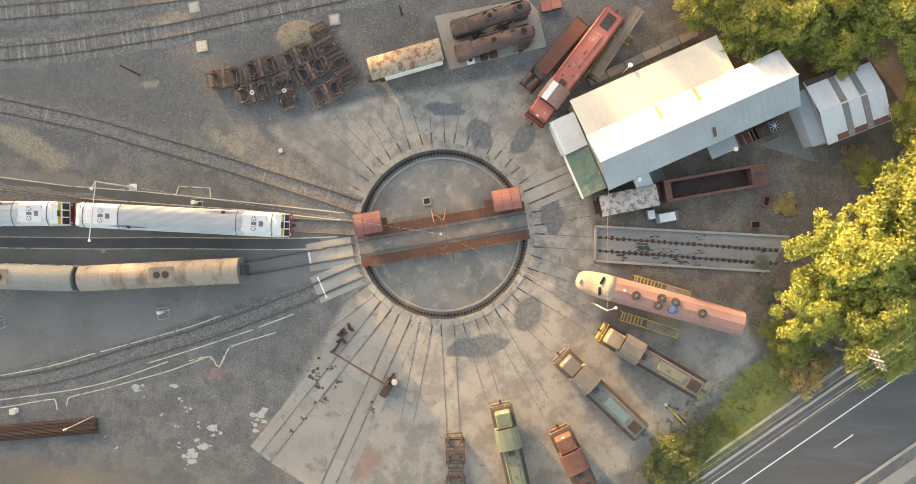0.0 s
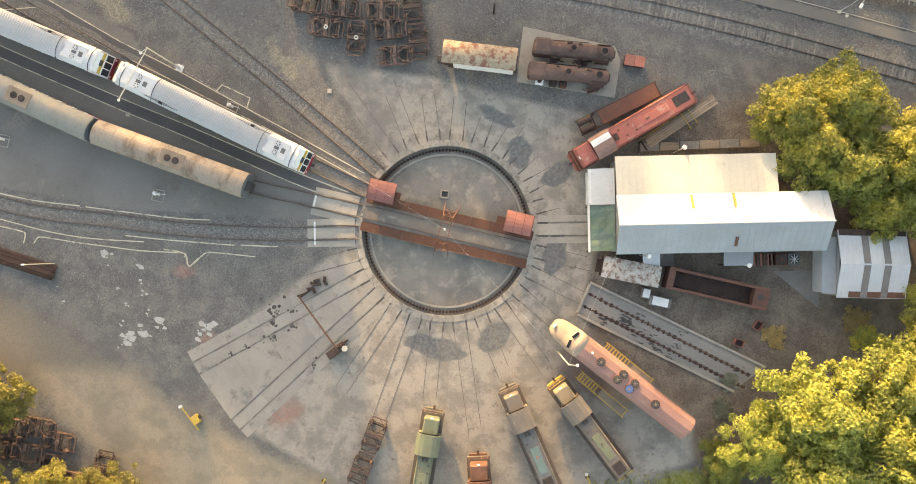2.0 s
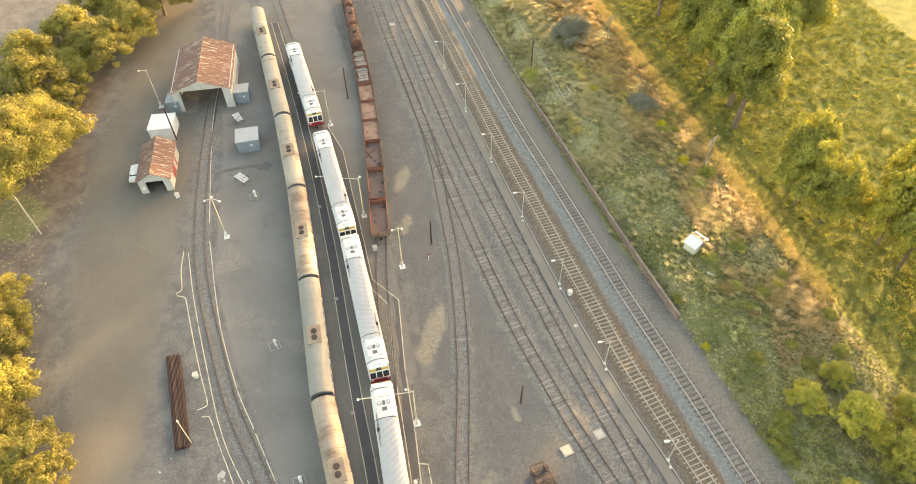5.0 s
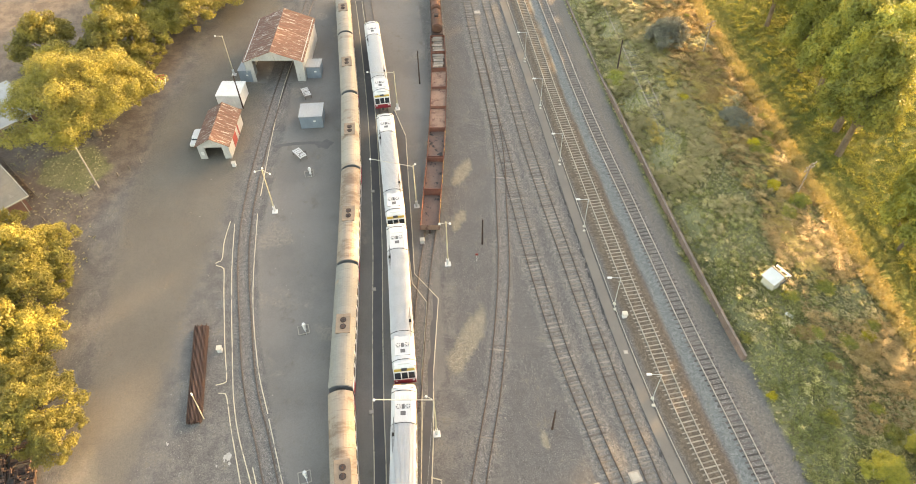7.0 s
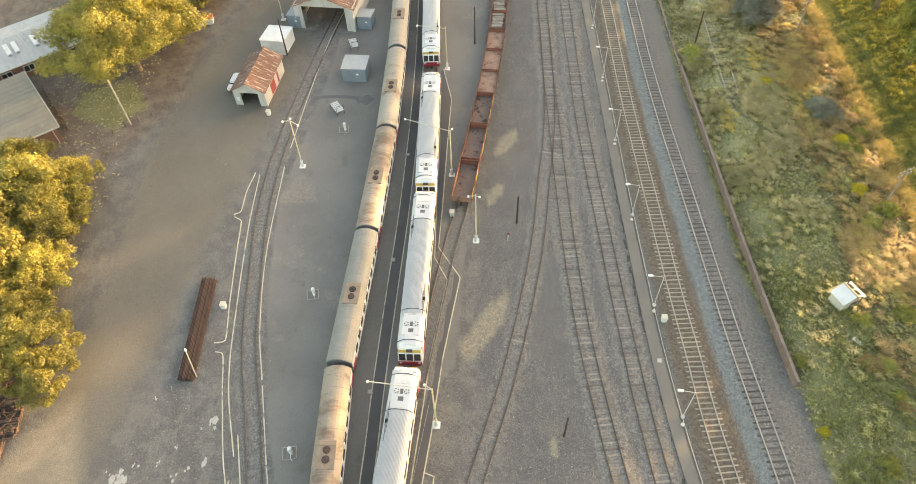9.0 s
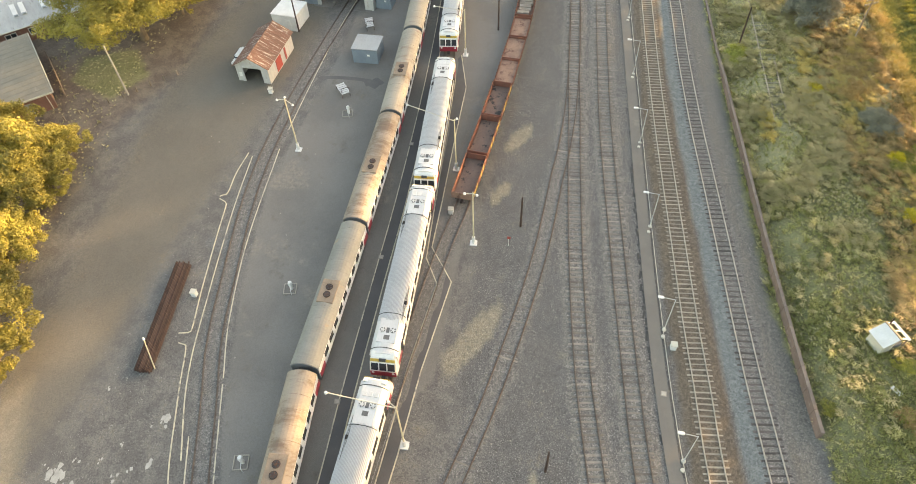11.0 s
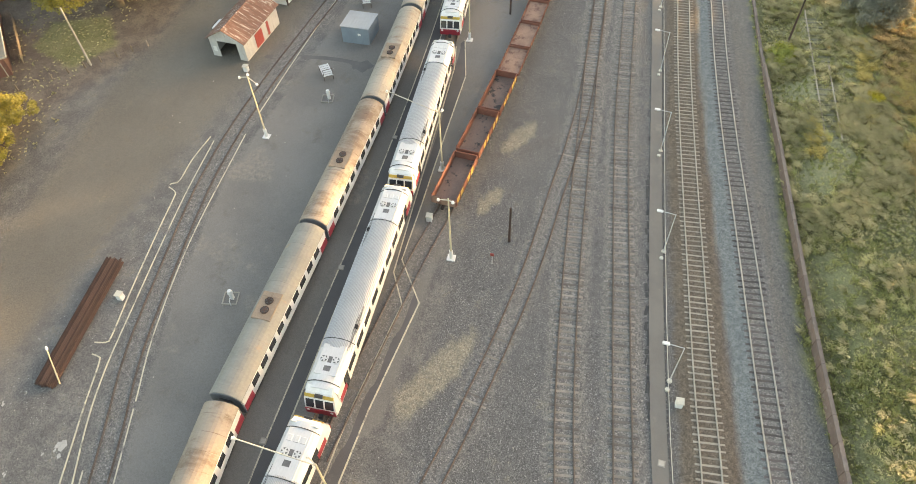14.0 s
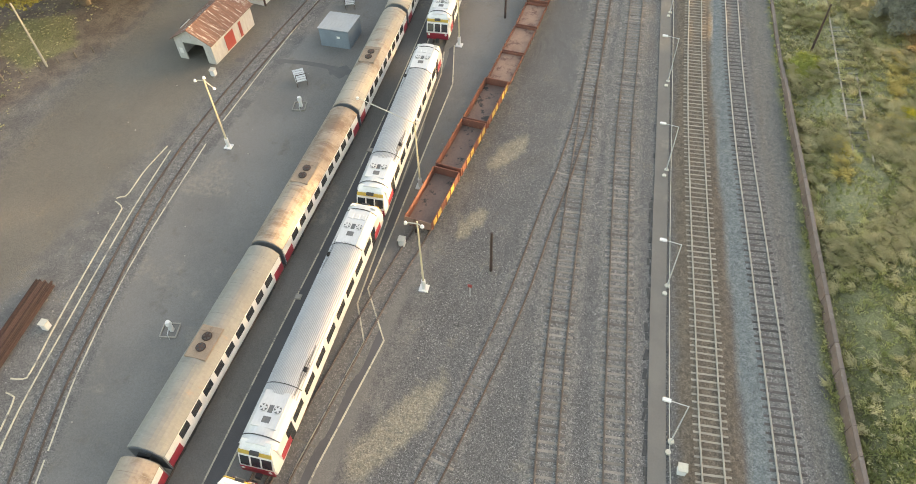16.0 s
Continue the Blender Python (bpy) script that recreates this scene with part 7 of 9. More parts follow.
for pts in (NORTH_IN, NORTH_OUT, [(-32.6, 4.8), (-32.2, 5.9), (-28.4, 5.7), (-28.3, 4.4)]):
    poly_strip("kerb_line", pts, 0.13, LINE_PAINT, -0.02, 0.055, "thin cream-painted kerb line beside a walkway", "kerb")
BAND = [(62, 45), (29.8, 41), (8.5, 37.9), (-18.1, 34.4), (-34, 32.05), (-44.8, 30.9), (-56, 30.2), (-73, 29.5), (-92, 28.9), (-116, 28.15), (-170, 26.5)]
strip("pavement", BAND, 1.35, surface("worn_tan_asphalt", (0.165, 0.15, 0.13), (0.14, 0.127, 0.112), 0.3, 10, (0.2, 0.18, 0.15), 0.58, 0.72), -0.02, 0.09, "narrow grey asphalt walkway between the tracks", "path", 1.0)
bm = bmesh.new()
for i, p in enumerate(curve_through([(x, y - 0.85) for x, y in BAND], 0.9)):
    if rng.random() < (0.85 if -80 < p.x < -50 else 0.12):
        box(bm, (p.x, p.y + rng.uniform(-0.12, 0.12), 0.03), (rng.uniform(0.25, 1.3), rng.uniform(0.08, 0.36), 0.06), rz=rng.uniform(-14, 14), bevel=0.02)
tagged(part("tar_edge", bm, BLACK), "ragged black tar edge of the walkway", "tar", kind="stuff")

DARK_PATCH = surface("dark_asphalt_patch", (0.1, 0.094, 0.086), (0.125, 0.116, 0.105), 0.5, 9)
strip("pavement", [(-92.2, -22.8), (-93.2, -16.5), (-93.3, -12.2), (-92.6, -7.9)], 0.75, DARK_PATCH, -0.02, 0.012, "dark patched trench across the asphalt", "patch")
bm = bmesh.new()
slab(bm, [(-92.6 + (1.1 + 0.35 * math.sin(5 * a)) * math.cos(a), -9.3 + (1.5 + 0.3 * math.cos(3 * a)) * math.sin(a)) for a in np.linspace(0, 5.9, 20)], -0.02, 0.008)
tagged(part("pavement", bm, DARK_PATCH), "dark irregular asphalt patch", "patch", kind="structure")
# paint marks, patches and litter on the ground
FLAKES = surface("white_paint_flakes", (0.4, 0.385, 0.35), (0.3, 0.29, 0.26), 1.2, 10)
bm = bmesh.new()
for cx, cy, r0 in ((-30.4, -26.7, 1.0), (-30.9, -27.6, 0.7), (-29.0, -25.9, 0.95), (-30.1, -25.1, 0.45), (-31.4, -28.3, 0.35), (-27.7, -23.8, 0.75), (-37.3, -18.9, 0.9), (-36.6, -19.8, 0.3), (-22.2, -22.1, 1.05), (-22.8, -23.0, 0.6),
                   (-33.1, -18.4, 0.5), (-31.3, -21.4, 0.5), (-31.9, -20.2, 0.35), (-32.6, -23.5, 0.35), (-29.9, -23.3, 0.4), (-32.4, -25.6, 0.4), (-23.5, 9.3, 0.35), (-34.4, -22.0, 0.25), (-40.0, -26.0, 0.3)):
    for i in range(6 if r0 > 0.6 else 3):
        x, y, r = cx + rng.gauss(0, r0 * 0.5), cy + rng.gauss(0, r0 * 0.5), r0 * rng.uniform(0.2, 0.65)
        k = rng.randint(4, 7)
        ph = rng.uniform(0, 6)
        slab(bm, [(x + 1.25 * r * rng.uniform(0.5, 1.25) * math.cos(ph + 2 * math.pi * j / k), y + 0.8 * r * rng.uniform(0.5, 1.25) * math.sin(ph + 2 * math.pi * j / k)) for j in range(k)], -0.02, 0.012 + 0.0005 * i)
tagged(part("paint_flakes", bm, FLAKES), "scattered white patches of old concrete on gravel", "debris", kind="stuff")
bm = bmesh.new()
for i in range(170):
    x, y = rng.uniform(-100, 0), rng.uniform(-30, 30)
    if -8 < y - (-1.5) < 7 or math.hypot(x, y) < 12:
        continue
    r = rng.uniform(0.04, 0.09)
    box(bm, (x, y, r * 0.4), (r * 2, r * 1.6, r), rz=rng.uniform(0, 90), bevel=r * 0.3)
tagged(part("loose_stones", bm, CONCRETE), "loose pale stones strewn over the yard", "stones", kind="stuff")
# gravel heaps
def heap(x, y, rx, ry, h, label, material):
    bm = bmesh.new()
    for i in range(2800):
        a, q = rng.uniform(0, 6.283), math.sqrt(rng.random())
        px, py = q * rx * math.cos(a), q * ry * math.sin(a)
        r = rng.uniform(0.04, 0.09)
        z = h * (1 - q * q) * rng.uniform(0.75, 1.0)
        v = [bm.verts.new((x + px + dx * r, y + py + dy * r, max(z + dz * r, -0.02))) for dx, dy, dz in ((1, 0, 0), (-1, 0.3, 0.1), (0, 1, 0), (0.1, -1, 0), (0, 0.1, 1), (0, 0, -1))]
        for f in ((0, 2, 4), (2, 1, 4), (1, 3, 4), (3, 0, 4), (2, 0, 5), (1, 2, 5), (3, 1, 5), (0, 3, 5)):
            bm.faces.new([v[k] for k in f])
    bmesh.ops.recalc_face_normals(bm, faces=bm.faces)
    tagged(part("gravel_heap", bm, material), label, "gravel", kind="stuff")


GRAVEL_TAN = surface("tan_gravel", (0.52, 0.405, 0.28), (0.4, 0.32, 0.23), 1.2, 8)
heap(-17.4, 24.2, 2.7, 1.8, 0.75, "low heap of tan gravel beside the bogies", GRAVEL_TAN)


# ---- lamp posts and yard fittings ----
POST_CREAM = surface("yellowed_cream_paint", (0.52, 0.46, 0.31), (0.42, 0.37, 0.26), 0.8, 9, (0.3, 0.22, 0.15), 0.6, 0.74)


def lamp_post(x, y, h, arms, label, foot=True):
    """A steel post with lamp heads on arms, given as (dx, dy, dz)."""
    t = thing("lamp_post", label, "lamp post", "yard lamp posts", pose(x, y, 0))
    bm = bmesh.new()
    rod(bm, (0, 0, 0), (0, 0, h), 0.11, 0.07, n=8)
    part("post", bm, POST_CREAM, t)
    if foot:
        bm = bmesh.new()
        box(bm, (0, 0, 0.05), (0.85, 0.85, 0.12), bevel=0.03)
        part("footing", bm, WHITE, t)
        bm = bmesh.new()
        rod(bm, (0, 0, 0.1), (0, 0, 1.2), 0.2, n=10)
        part("sleeve", bm, WHITE, t, "white painted sleeve")
    for dx, dy, dz in arms:
        bm = bmesh.new()
        rod(bm, (0, 0, h - 0.25), (dx, dy, h + dz), 0.05, n=6)
        arm = part("arm", bm, CREAM_WALL, t)
        bm = bmesh.new()
        rod(bm, (dx, dy, h + dz - 0.1), (dx, dy, h + dz + 0.1), 0.17, 0.11, n=10)
        part("lamp_head", bm, WHITE, arm)


lamp_post(-37.8, 5.8, 8.6, ((-0.6, -6.5, 0.0), (-0.5, -0.8, -0.2)), "tall post with a long arm reaching over the trains")
lamp_post(-63.7, 9.4, 9.0, ((0.2, -0.9, -0.1), (0.3, 0.5, -0.1)), "tall cream post with twin lamps by the wagons")
lamp_post(-75.9, 5.6, 8.6, ((-2.0, -6.2, 0.1), (-0.2, 0.3, 0.0)), "tall post with a long arm reaching over the railcars")
lamp_post(-77.3, -16.4, 9.0, ((-0.1, -1.1, -0.5), (0.2, 1.0, -0.9), (0, 0.1, 0.1)), "tall cream post with clustered lamps on asphalt")
lamp_post(-115.3, -27.2, 8.5, ((0.2, -1.2, 0.1),), "tall post with one lamp beside the goods shed")
lamp_post(-100.8, 3.6, 8.0, ((-0.2, -4.5, 0.1),), "tall post with an arm over the railcars")
lamp_post(18.1, -8.3, 9.0, ((0.9, 0.3, 0.0),), "tall white post with a round lamp beside the pink diesel", False)
for x, y in ((-113.4, 28.75), (-98.6, 29.15), (-83.6, 29.65), (-68.7, 30.4), (-54.1, 31.35), (-39.6, 32.4), (-24.9, 34.5), (-10.4, 36.4), (4.2, 38.4), (18.8, 40.3), (33.4, 42.4)):
    t = thing("path_lamp", "slim lamp post with a short arm beside the walkway", "lamp post", "walkway lamps", pose(x, y, 0, 0, 0, 175))
    bm = bmesh.new()
    rod(bm, (0, 0, 0), (0, 0, 5.8), 0.06, 0.04, n=6)
    part("post", bm, ZINC, t)
    bm = bmesh.new()
    rod(bm, (0, 0, 5.75), (0, 1.35, 5.85), 0.03, n=5)
    part("arm", bm, ZINC, t)
    bm = bmesh.new()
    box(bm, (0, 1.5, 5.85), (0.32, 0.6, 0.16), bevel=0.05)
    part("lamp_head", bm, WHITE, t)
    bm = bmesh.new()
    rod(bm, (0, 0, -0.05), (0, 0, 0.16), 0.26, 0.22, n=12)
    part("footing", bm, CREAM_WALL, t)
    bm = bmesh.new()
    rod(bm, (-0.95, 0.1, -0.05), (-0.95, 0.1, 0.22), 0.22, 0.2, n=12)
    part("cable_pit", bm, CREAM_WALL, t)
strip("handrail_cable", [(x, y + 0.95) for x, y in BAND], 0.05, CREAM_WALL, 0.1, 0.15, "thin cable beside the walkway", "cable", 2.0)


def standpipe(x, y, a, label):
    t = thing("water_standpipe", label, "standpipe", "yard standpipes", pose(x, y, 0, 0, 0, a))
    bm = bmesh.new()
    box(bm, (0, 0, 0.55), (0.35, 0.35, 1.1), bevel=0.05)
    part("post", bm, WHITE, t)
    bm = bmesh.new()
    rod(bm, (0, 0, 1.0), (0, 0, 1.35), 0.28, 0.2, n=10)
    part("cap", bm, WHITE, t)
    bm = bmesh.new()
    for p, q in (((-0.7, -0.9), (0.7, -0.9)), ((0.7, -0.9), (0.7, 0.5)), ((-0.7, -0.9), (-0.7, 0.5)), ((-0.7, 0.5), (0.7, 0.5))):
        beam(bm, (*p, 0.05), (*q, 0.05), 0.1, 0.1)
    part("kerb_frame", bm, CONCRETE, t)
    bm = bmesh.new()
    rod(bm, (0.15, 0, 0.8), (0.9, 0.1, 0.75), 0.04, n=6)
    rod(bm, (0.9, 0.1, 0.75), (0.95, 0.1, 0.1), 0.04, n=6)
    part("pipe", bm, ZINC, t)


standpipe(-34.2, -9.4, 10, "white standpipe in a small concrete frame")
standpipe(-54.6, -10.6, 10, "white standpipe in a small concrete frame")
standpipe(-85.4, -11.3, 10, "white standpipe in a small concrete frame")
standpipe(-30.0, 3.9, 3, "grey standpipe in a walkway bay")
for x, y, lab in ((-52.4, -21.5, "white junction box beside the track"), (-51.9, 32.15, "pale relay box by the walkway"), (-68.2, 6.0, "white box at the buffer end"), (-88.8, -24.0, "white box beside the small shed")):
    t = thing("junction_box", lab, "junction box", "yard boxes", pose(x, y, 0))
    bm = bmesh.new()
    box(bm, (0, 0, 0.4), (0.6, 0.6, 0.8), bevel=0.05)
    part("body", bm, WHITE, t)
    bm = bmesh.new()
    box(bm, (0, 0, 0.84), (0.7, 0.7, 0.08), bevel=0.02)
    part("lid", bm, CREAM_WALL, t)
COVER_LID = surface("dirty_pale_concrete", (0.42, 0.385, 0.32), (0.34, 0.31, 0.26), 0.9, 9, (0.24, 0.21, 0.17), 0.55, 0.7)
for x, y, a, lab in ((-29.3, 22.95, 10, "square pale concrete pit cover in gravel"), (-30.25, 27.7, 10, "square pale concrete pit cover in gravel"), (-13.1, 26.05, 8, "square pale concrete pit cover in gravel"),
                     (-46.4, 30.9, -6, "small pale cover on the walkway"), (-131.7, 21.6, 0, "square pale concrete pit cover in gravel"), (-19.7, 10.2, 20, "small pale cover on gravel"),
                     (-41.5, -1.9, 3, "small cream cover on the walkway"), (-60.3, -1.3, 3, "small cream cover on the walkway"), (-80, -1.2, 3, "small cream cover on the walkway")):
    t = thing("pit_cover", lab, "cover", "pit covers", pose(x, y, 0, 0, 0, a))
    w = 1.35 if "square" in lab else 0.6
    bm = bmesh.new()
    box(bm, (0, 0, 0.05), (w, w, 0.14), bevel=0.02)
    part("frame", bm, CONCRETE, t)
    bm = bmesh.new()
    box(bm, (0, 0, 0.125), (w * 0.7, w * 0.7, 0.03), bevel=0.008)
    part("lid", bm, COVER_LID, t)


def plain_pole(x, y, h, label, material=TIMBER, arms=0, lean=0, z=0.0):
    t = thing("pole", label, "pole", "poles", pose(x, y, z, lean, 0, 0))
    bm = bmesh.new()
    rod(bm, (0, 0, -0.1), (0, 0, h), 0.15, 0.1, n=8)
    part("shaft", bm, material, t)
    for i in range(arms):
        bm = bmesh.new()
        box(bm, (0, 0, h - 0.5 - i * 0.7), (0.12, 2.4, 0.12), rz=28)
        arm = part("crossarm", bm, TIMBER, t)
        for q in (-1.1, -0.5, 0.5, 1.1):
            bm = bmesh.new()
            rod(bm, (-q * 0.47, q * 0.88, h - 0.44 - i * 0.7), (-q * 0.47, q * 0.88, h - 0.26 - i * 0.7), 0.05, n=6)
            part("insulator", bm, WHITE, arm)


GREY_POLE = surface("pale_weathered_pole", (0.42, 0.38, 0.3), (0.34, 0.3, 0.24), 0.8, 10)
plain_pole(-37.0, 19.5, 4.6, "dark upright rail post on gravel", RUST_DARK)
plain_pole(-67.0, 14.8, 5.2, "dark upright rail post on gravel", RUST_DARK)
plain_pole(-4.9, 26.6, 3.2, "dark post beside the old van", RUST_DARK)
plain_pole(-86.1, -45.4, 8.6, "bare pale timber pole at the fence", GREY_POLE)
plain_pole(47.0, -13.6, 9.5, "grey roadside power pole with cross-arms", ZINC, 3)
for x, y in ((-69.6, 63.1), (-108.5, 62.0)):
    plain_pole(x, y, 7.0, "old telegraph pole on the bank", TIMBER, 2, z=float(land(x, y)))
plain_pole(-106.8, 45.2, 6, "thin dark pole on the bank", RUST_DARK, z=1.0)
plain_pole(-108, 8.0, 7, "slim dark pole beside the wagons", RUST_DARK)
plain_pole(-104.5, -24.3, 7, "slim dark pole between the sheds", RUST_DARK)
t = thing("shunting_signal", "small red disc signal on a stake", "signal", m=pose(-63.8, 13.6, 0))
bm = bmesh.new()
rod(bm, (0, 0, 0), (0, 0, 1.5), 0.035, n=6)
part("stake", bm, WHITE, t)
bm = bmesh.new()
box(bm, (0, 0, 1.5), (0.08, 0.4, 0.4), bevel=0.03)
part("disc", bm, RED_PAINT, t)
t = thing("yellow_barrier", "orange machine with a tilted white boom", "machine", m=pose(-19.4, -32.6, 0, 0, 0, -35))
bm = bmesh.new()
box(bm, (0.3, 0, 0.5), (1.1, 0.8, 0.9), bevel=0.08)
part("engine_box", bm, YELLOW, t)
bm = bmesh.new()
beam(bm, (-2.0, -0.5, 1.0), (1.6, -0.3, 0.7), 0.14, 0.14)
part("boom", bm, YELLOW, t)
bm = bmesh.new()
rod(bm, (-2.0, -0.5, 0.9), (-2.0, -0.5, 1.3), 0.18, n=10)
part("lamp", bm, WHITE, t)
for y in (-0.45, 0.45):
    bm = bmesh.new()
    rod(bm, (0.3, y - 0.08, 0.3), (0.3, y + 0.08, 0.3), 0.3, n=14)
    part("wheel", bm, BLACK, t)
for x, y, a in ((-89.9, -13.2, 35), (-107.0, -13.0, 20)):
    t = thing("steel_trolley", "grey steel platform trolley on asphalt", "trolley", "trolleys", pose(x, y, 0, 0, 0, a))
    for i in range(6):
        bm = bmesh.new()
        box(bm, (-1.1 + i * 0.44, 0, 0.8), (0.3, 1.1, 0.06))
        part("deck_slat", bm, ZINC, t)
    for y2 in (-0.6, 0.6):
        bm = bmesh.new()
        box(bm, (0, y2, 0.78), (2.6, 0.08, 0.1))
        part("deck_rail", bm, ZINC, t)
    bm = bmesh.new()
    for y2 in (-0.6, 0.6):
        for x2 in (-1.2, 1.2):
            rod(bm, (x2, y2, 0.0), (x2, y2, 1.7 if x2 > 0 else 0.8), 0.04, n=5)
    rod(bm, (1.2, -0.6, 1.7), (1.2, 0.6, 1.7), 0.04, n=5)
    part("frame", bm, RUST_DARK, t)


# ---- western sheds ----
def gable_shed(name, label, m, L, W, wall_h, rise, wall_mat, roof_mat, open_ends=False, over=0.35):
    """A gabled shed along x, with a ridge, seams, end gables and doorway."""
    t = thing(name, label, "shed", m=m)
    for s in (-1, 1):
        bm = bmesh.new()
        box(bm, (0, s * (W / 2 - 0.08), wall_h / 2), (L, 0.16, wall_h))
        part("side_wall", bm, wall_mat, t)
        sheet_roof(t, "roof_slope", ((-s * (L / 2 + over), s * (W / 2 + over), wall_h - 0.2), (s * (L / 2 + over), s * (W / 2 + over), wall_h - 0.2), (s * (L / 2 + over), 0, wall_h + rise), (-s * (L / 2 + over), 0, wall_h + rise)), roof_mat, 0.8)
    for e in (-1, 1):
        bm = bmesh.new()
        x = e * (L / 2 - 0.08)
        tri = [bm.verts.new((x + o, y, z)) for o in (-0.07, 0.07) for y, z in ((-W / 2 + 0.1, wall_h - 0.05), (W / 2 - 0.1, wall_h - 0.05), (0, wall_h + rise - 0.12))]
        bm.faces.new(tri[:3])
        bm.faces.new(tri[3:][::-1])
        for k in range(3):
            bm.faces.new((tri[k], tri[(k + 1) % 3], tri[3 + (k + 1) % 3], tri[3 + k]))
        bmesh.ops.recalc_face_normals(bm, faces=bm.faces)
        part("gable", bm, wall_mat, t)
        gap = W * (0.72 if open_ends else 0.56)
        for s in (-1, 1):
            bm = bmesh.new()
            wd = (W - 0.32 - gap) / 2
            box(bm, (x, s * (gap / 2 + wd / 2), (wall_h - 0.05) / 2), (0.14, wd, wall_h - 0.05))
            part("end_wall", bm, wall_mat, t)
        if not open_ends and e < 0:
            bm = bmesh.new()
            box(bm, (x - 0.02, 0, 1.2), (0.06, gap, 2.4))
            part("door", bm, RED_PAINT, t)
        if not open_ends:
            bm = bmesh.new()
            box(bm, (x, 0, wall_h - 0.3), (0.14, gap, 0.5))
            part("lintel", bm, wall_mat, t)
    bm = bmesh.new()
    rod(bm, (-L / 2 - over, 0, wall_h + rise), (L / 2 + over, 0, wall_h + rise), 0.1, n=8)
    part("ridge_cap", bm, roof_mat, t)
    return t


GRIMY_ZINC = surface("grimy_zinc_wall", (0.46, 0.45, 0.42), (0.37, 0.36, 0.335), 0.6, 7, (0.26, 0.24, 0.21), 0.56, 0.7, stretch=(2, 2, 0.5), bump=0.1)
STREAKED = surface("white_streaked_rusty_sheet", (0.2, 0.105, 0.075), (0.13, 0.075, 0.057), 0.6, 8, (0.44, 0.38, 0.33), 0.545, 0.62, stretch=(4.0, 0.22, 1), bump=0.15)
goods = gable_shed("goods_shed", "open goods shed with a rusty streaked roof over a track", pose(-119.2, -17.9, 0, 0, 0, -6), 14.5, 10.8, 4.6, 2.1, GRIMY_ZINC, STREAKED, True)
bm = bmesh.new()
for y in (-3.4, 3.4):
    box(bm, (0, y, 0.02), (15.5, 3.2, 0.1))
part("shed_floor", bm, CONCRETE_DARK, goods)
small = gable_shed("small_shed", "small rusty-roofed shed with a dark open doorway", pose(-95.6, -26.8, 0, 0, 0, -5), 9.2, 5.2, 3.0, 1.5, GRIMY_ZINC, STREAKED)
for x, w in ((0.9, 1.9), (-1.6, 0.5)):
    bm = bmesh.new()
    box(bm, (x, 2.62, 1.2), (w, 0.06, 2.0))
    part("side_door", bm, RED_PAINT, small, "faded red door panel")
bm = bmesh.new()
box(bm, (4.62, -2.0, 1.2), (0.05, 0.5, 0.7))
part("notice_board", bm, WHITE, small)
for x, y, w, d, h, a, lab, wm, rm in ((-99.2, -11.4, 3.9, 3.9, 2.4, -2, "blue-grey steel hut with a ribbed roof", BLUE_GREY, GREY_SHEET), (-107.0, -26.2, 4.6, 4.2, 2.6, -8, "white tank housing with a flat lid", WHITE, WHITE),
                                     (-114.2, -24.2, 3.2, 2.4, 2.4, -8, "grey steel hut beside the goods shed", BLUE_GREY, GREY_SHEET), (-113.6, -11.6, 2.8, 2.6, 2.4, -6, "grey steel hut beside the goods shed", BLUE_GREY, GREY_SHEET)):
    t = thing("steel_hut", lab, "hut", "steel huts", pose(x, y, 0, 0, 0, a))
    wall_box(t, "wall", -w / 2, w / 2, -d / 2, d / 2, 0, h - 0.05, wm, thick=0.08)
    sheet_roof(t, "roof", ((-w / 2 - 0.1, -d / 2 - 0.1, h), (-w / 2 - 0.1, d / 2 + 0.1, h), (w / 2 + 0.1, d / 2 + 0.1, h + 0.15), (w / 2 + 0.1, -d / 2 - 0.1, h + 0.15)), rm, 0.45)
    bm = bmesh.new()
    box(bm, (w / 2 + 0.02, d * 0.15, 1.0), (0.04, 0.9, 1.9))
    door = part("door", bm, wm, t)
    bm = bmesh.new()
    box(bm, (w / 2 + 0.05, d * 0.15 + 0.0, 1.5), (0.03, 0.4, 0.3))
    part("sign", bm, WHITE, door)
t = thing("parked_car", "white car parked against the small shed", "car", m=pose(-96.2, -31.0, 0, 0, 0, -4))
bm = bmesh.new()
box(bm, (0, 0, 0.65), (4.3, 1.75, 0.65), bevel=0.18)
body = part("body", bm, WHITE, t)
bm = bmesh.new()
box(bm, (-0.2, 0, 1.15), (2.3, 1.5, 0.55), bevel=0.2)
part("cabin", bm, WHITE, body)
for x in (0.95, -1.35):
    bm = bmesh.new()
    box(bm, (x, 0, 1.14), (0.06, 1.3, 0.4), ry=-35 if x > 0 else 35)
    part("windscreen", bm, GLASS, body)
for s in (-1, 1):
    bm = bmesh.new()
    box(bm, (-0.2, s * 0.755, 1.18), (1.7, 0.03, 0.3))
    part("side_window", bm, GLASS, body)
    for x in (-1.35, 1.35):
        bm = bmesh.new()
        rod(bm, (x, s * 0.72, 0.32), (x, s * 0.9, 0.32), 0.32, n=16)
        w = part("wheel", bm, BLACK, t)
        bm = bmesh.new()
        rod(bm, (x, s * 0.86, 0.32), (x, s * 0.91, 0.32), 0.19, n=12)
        part("rim", bm, ZINC, w)
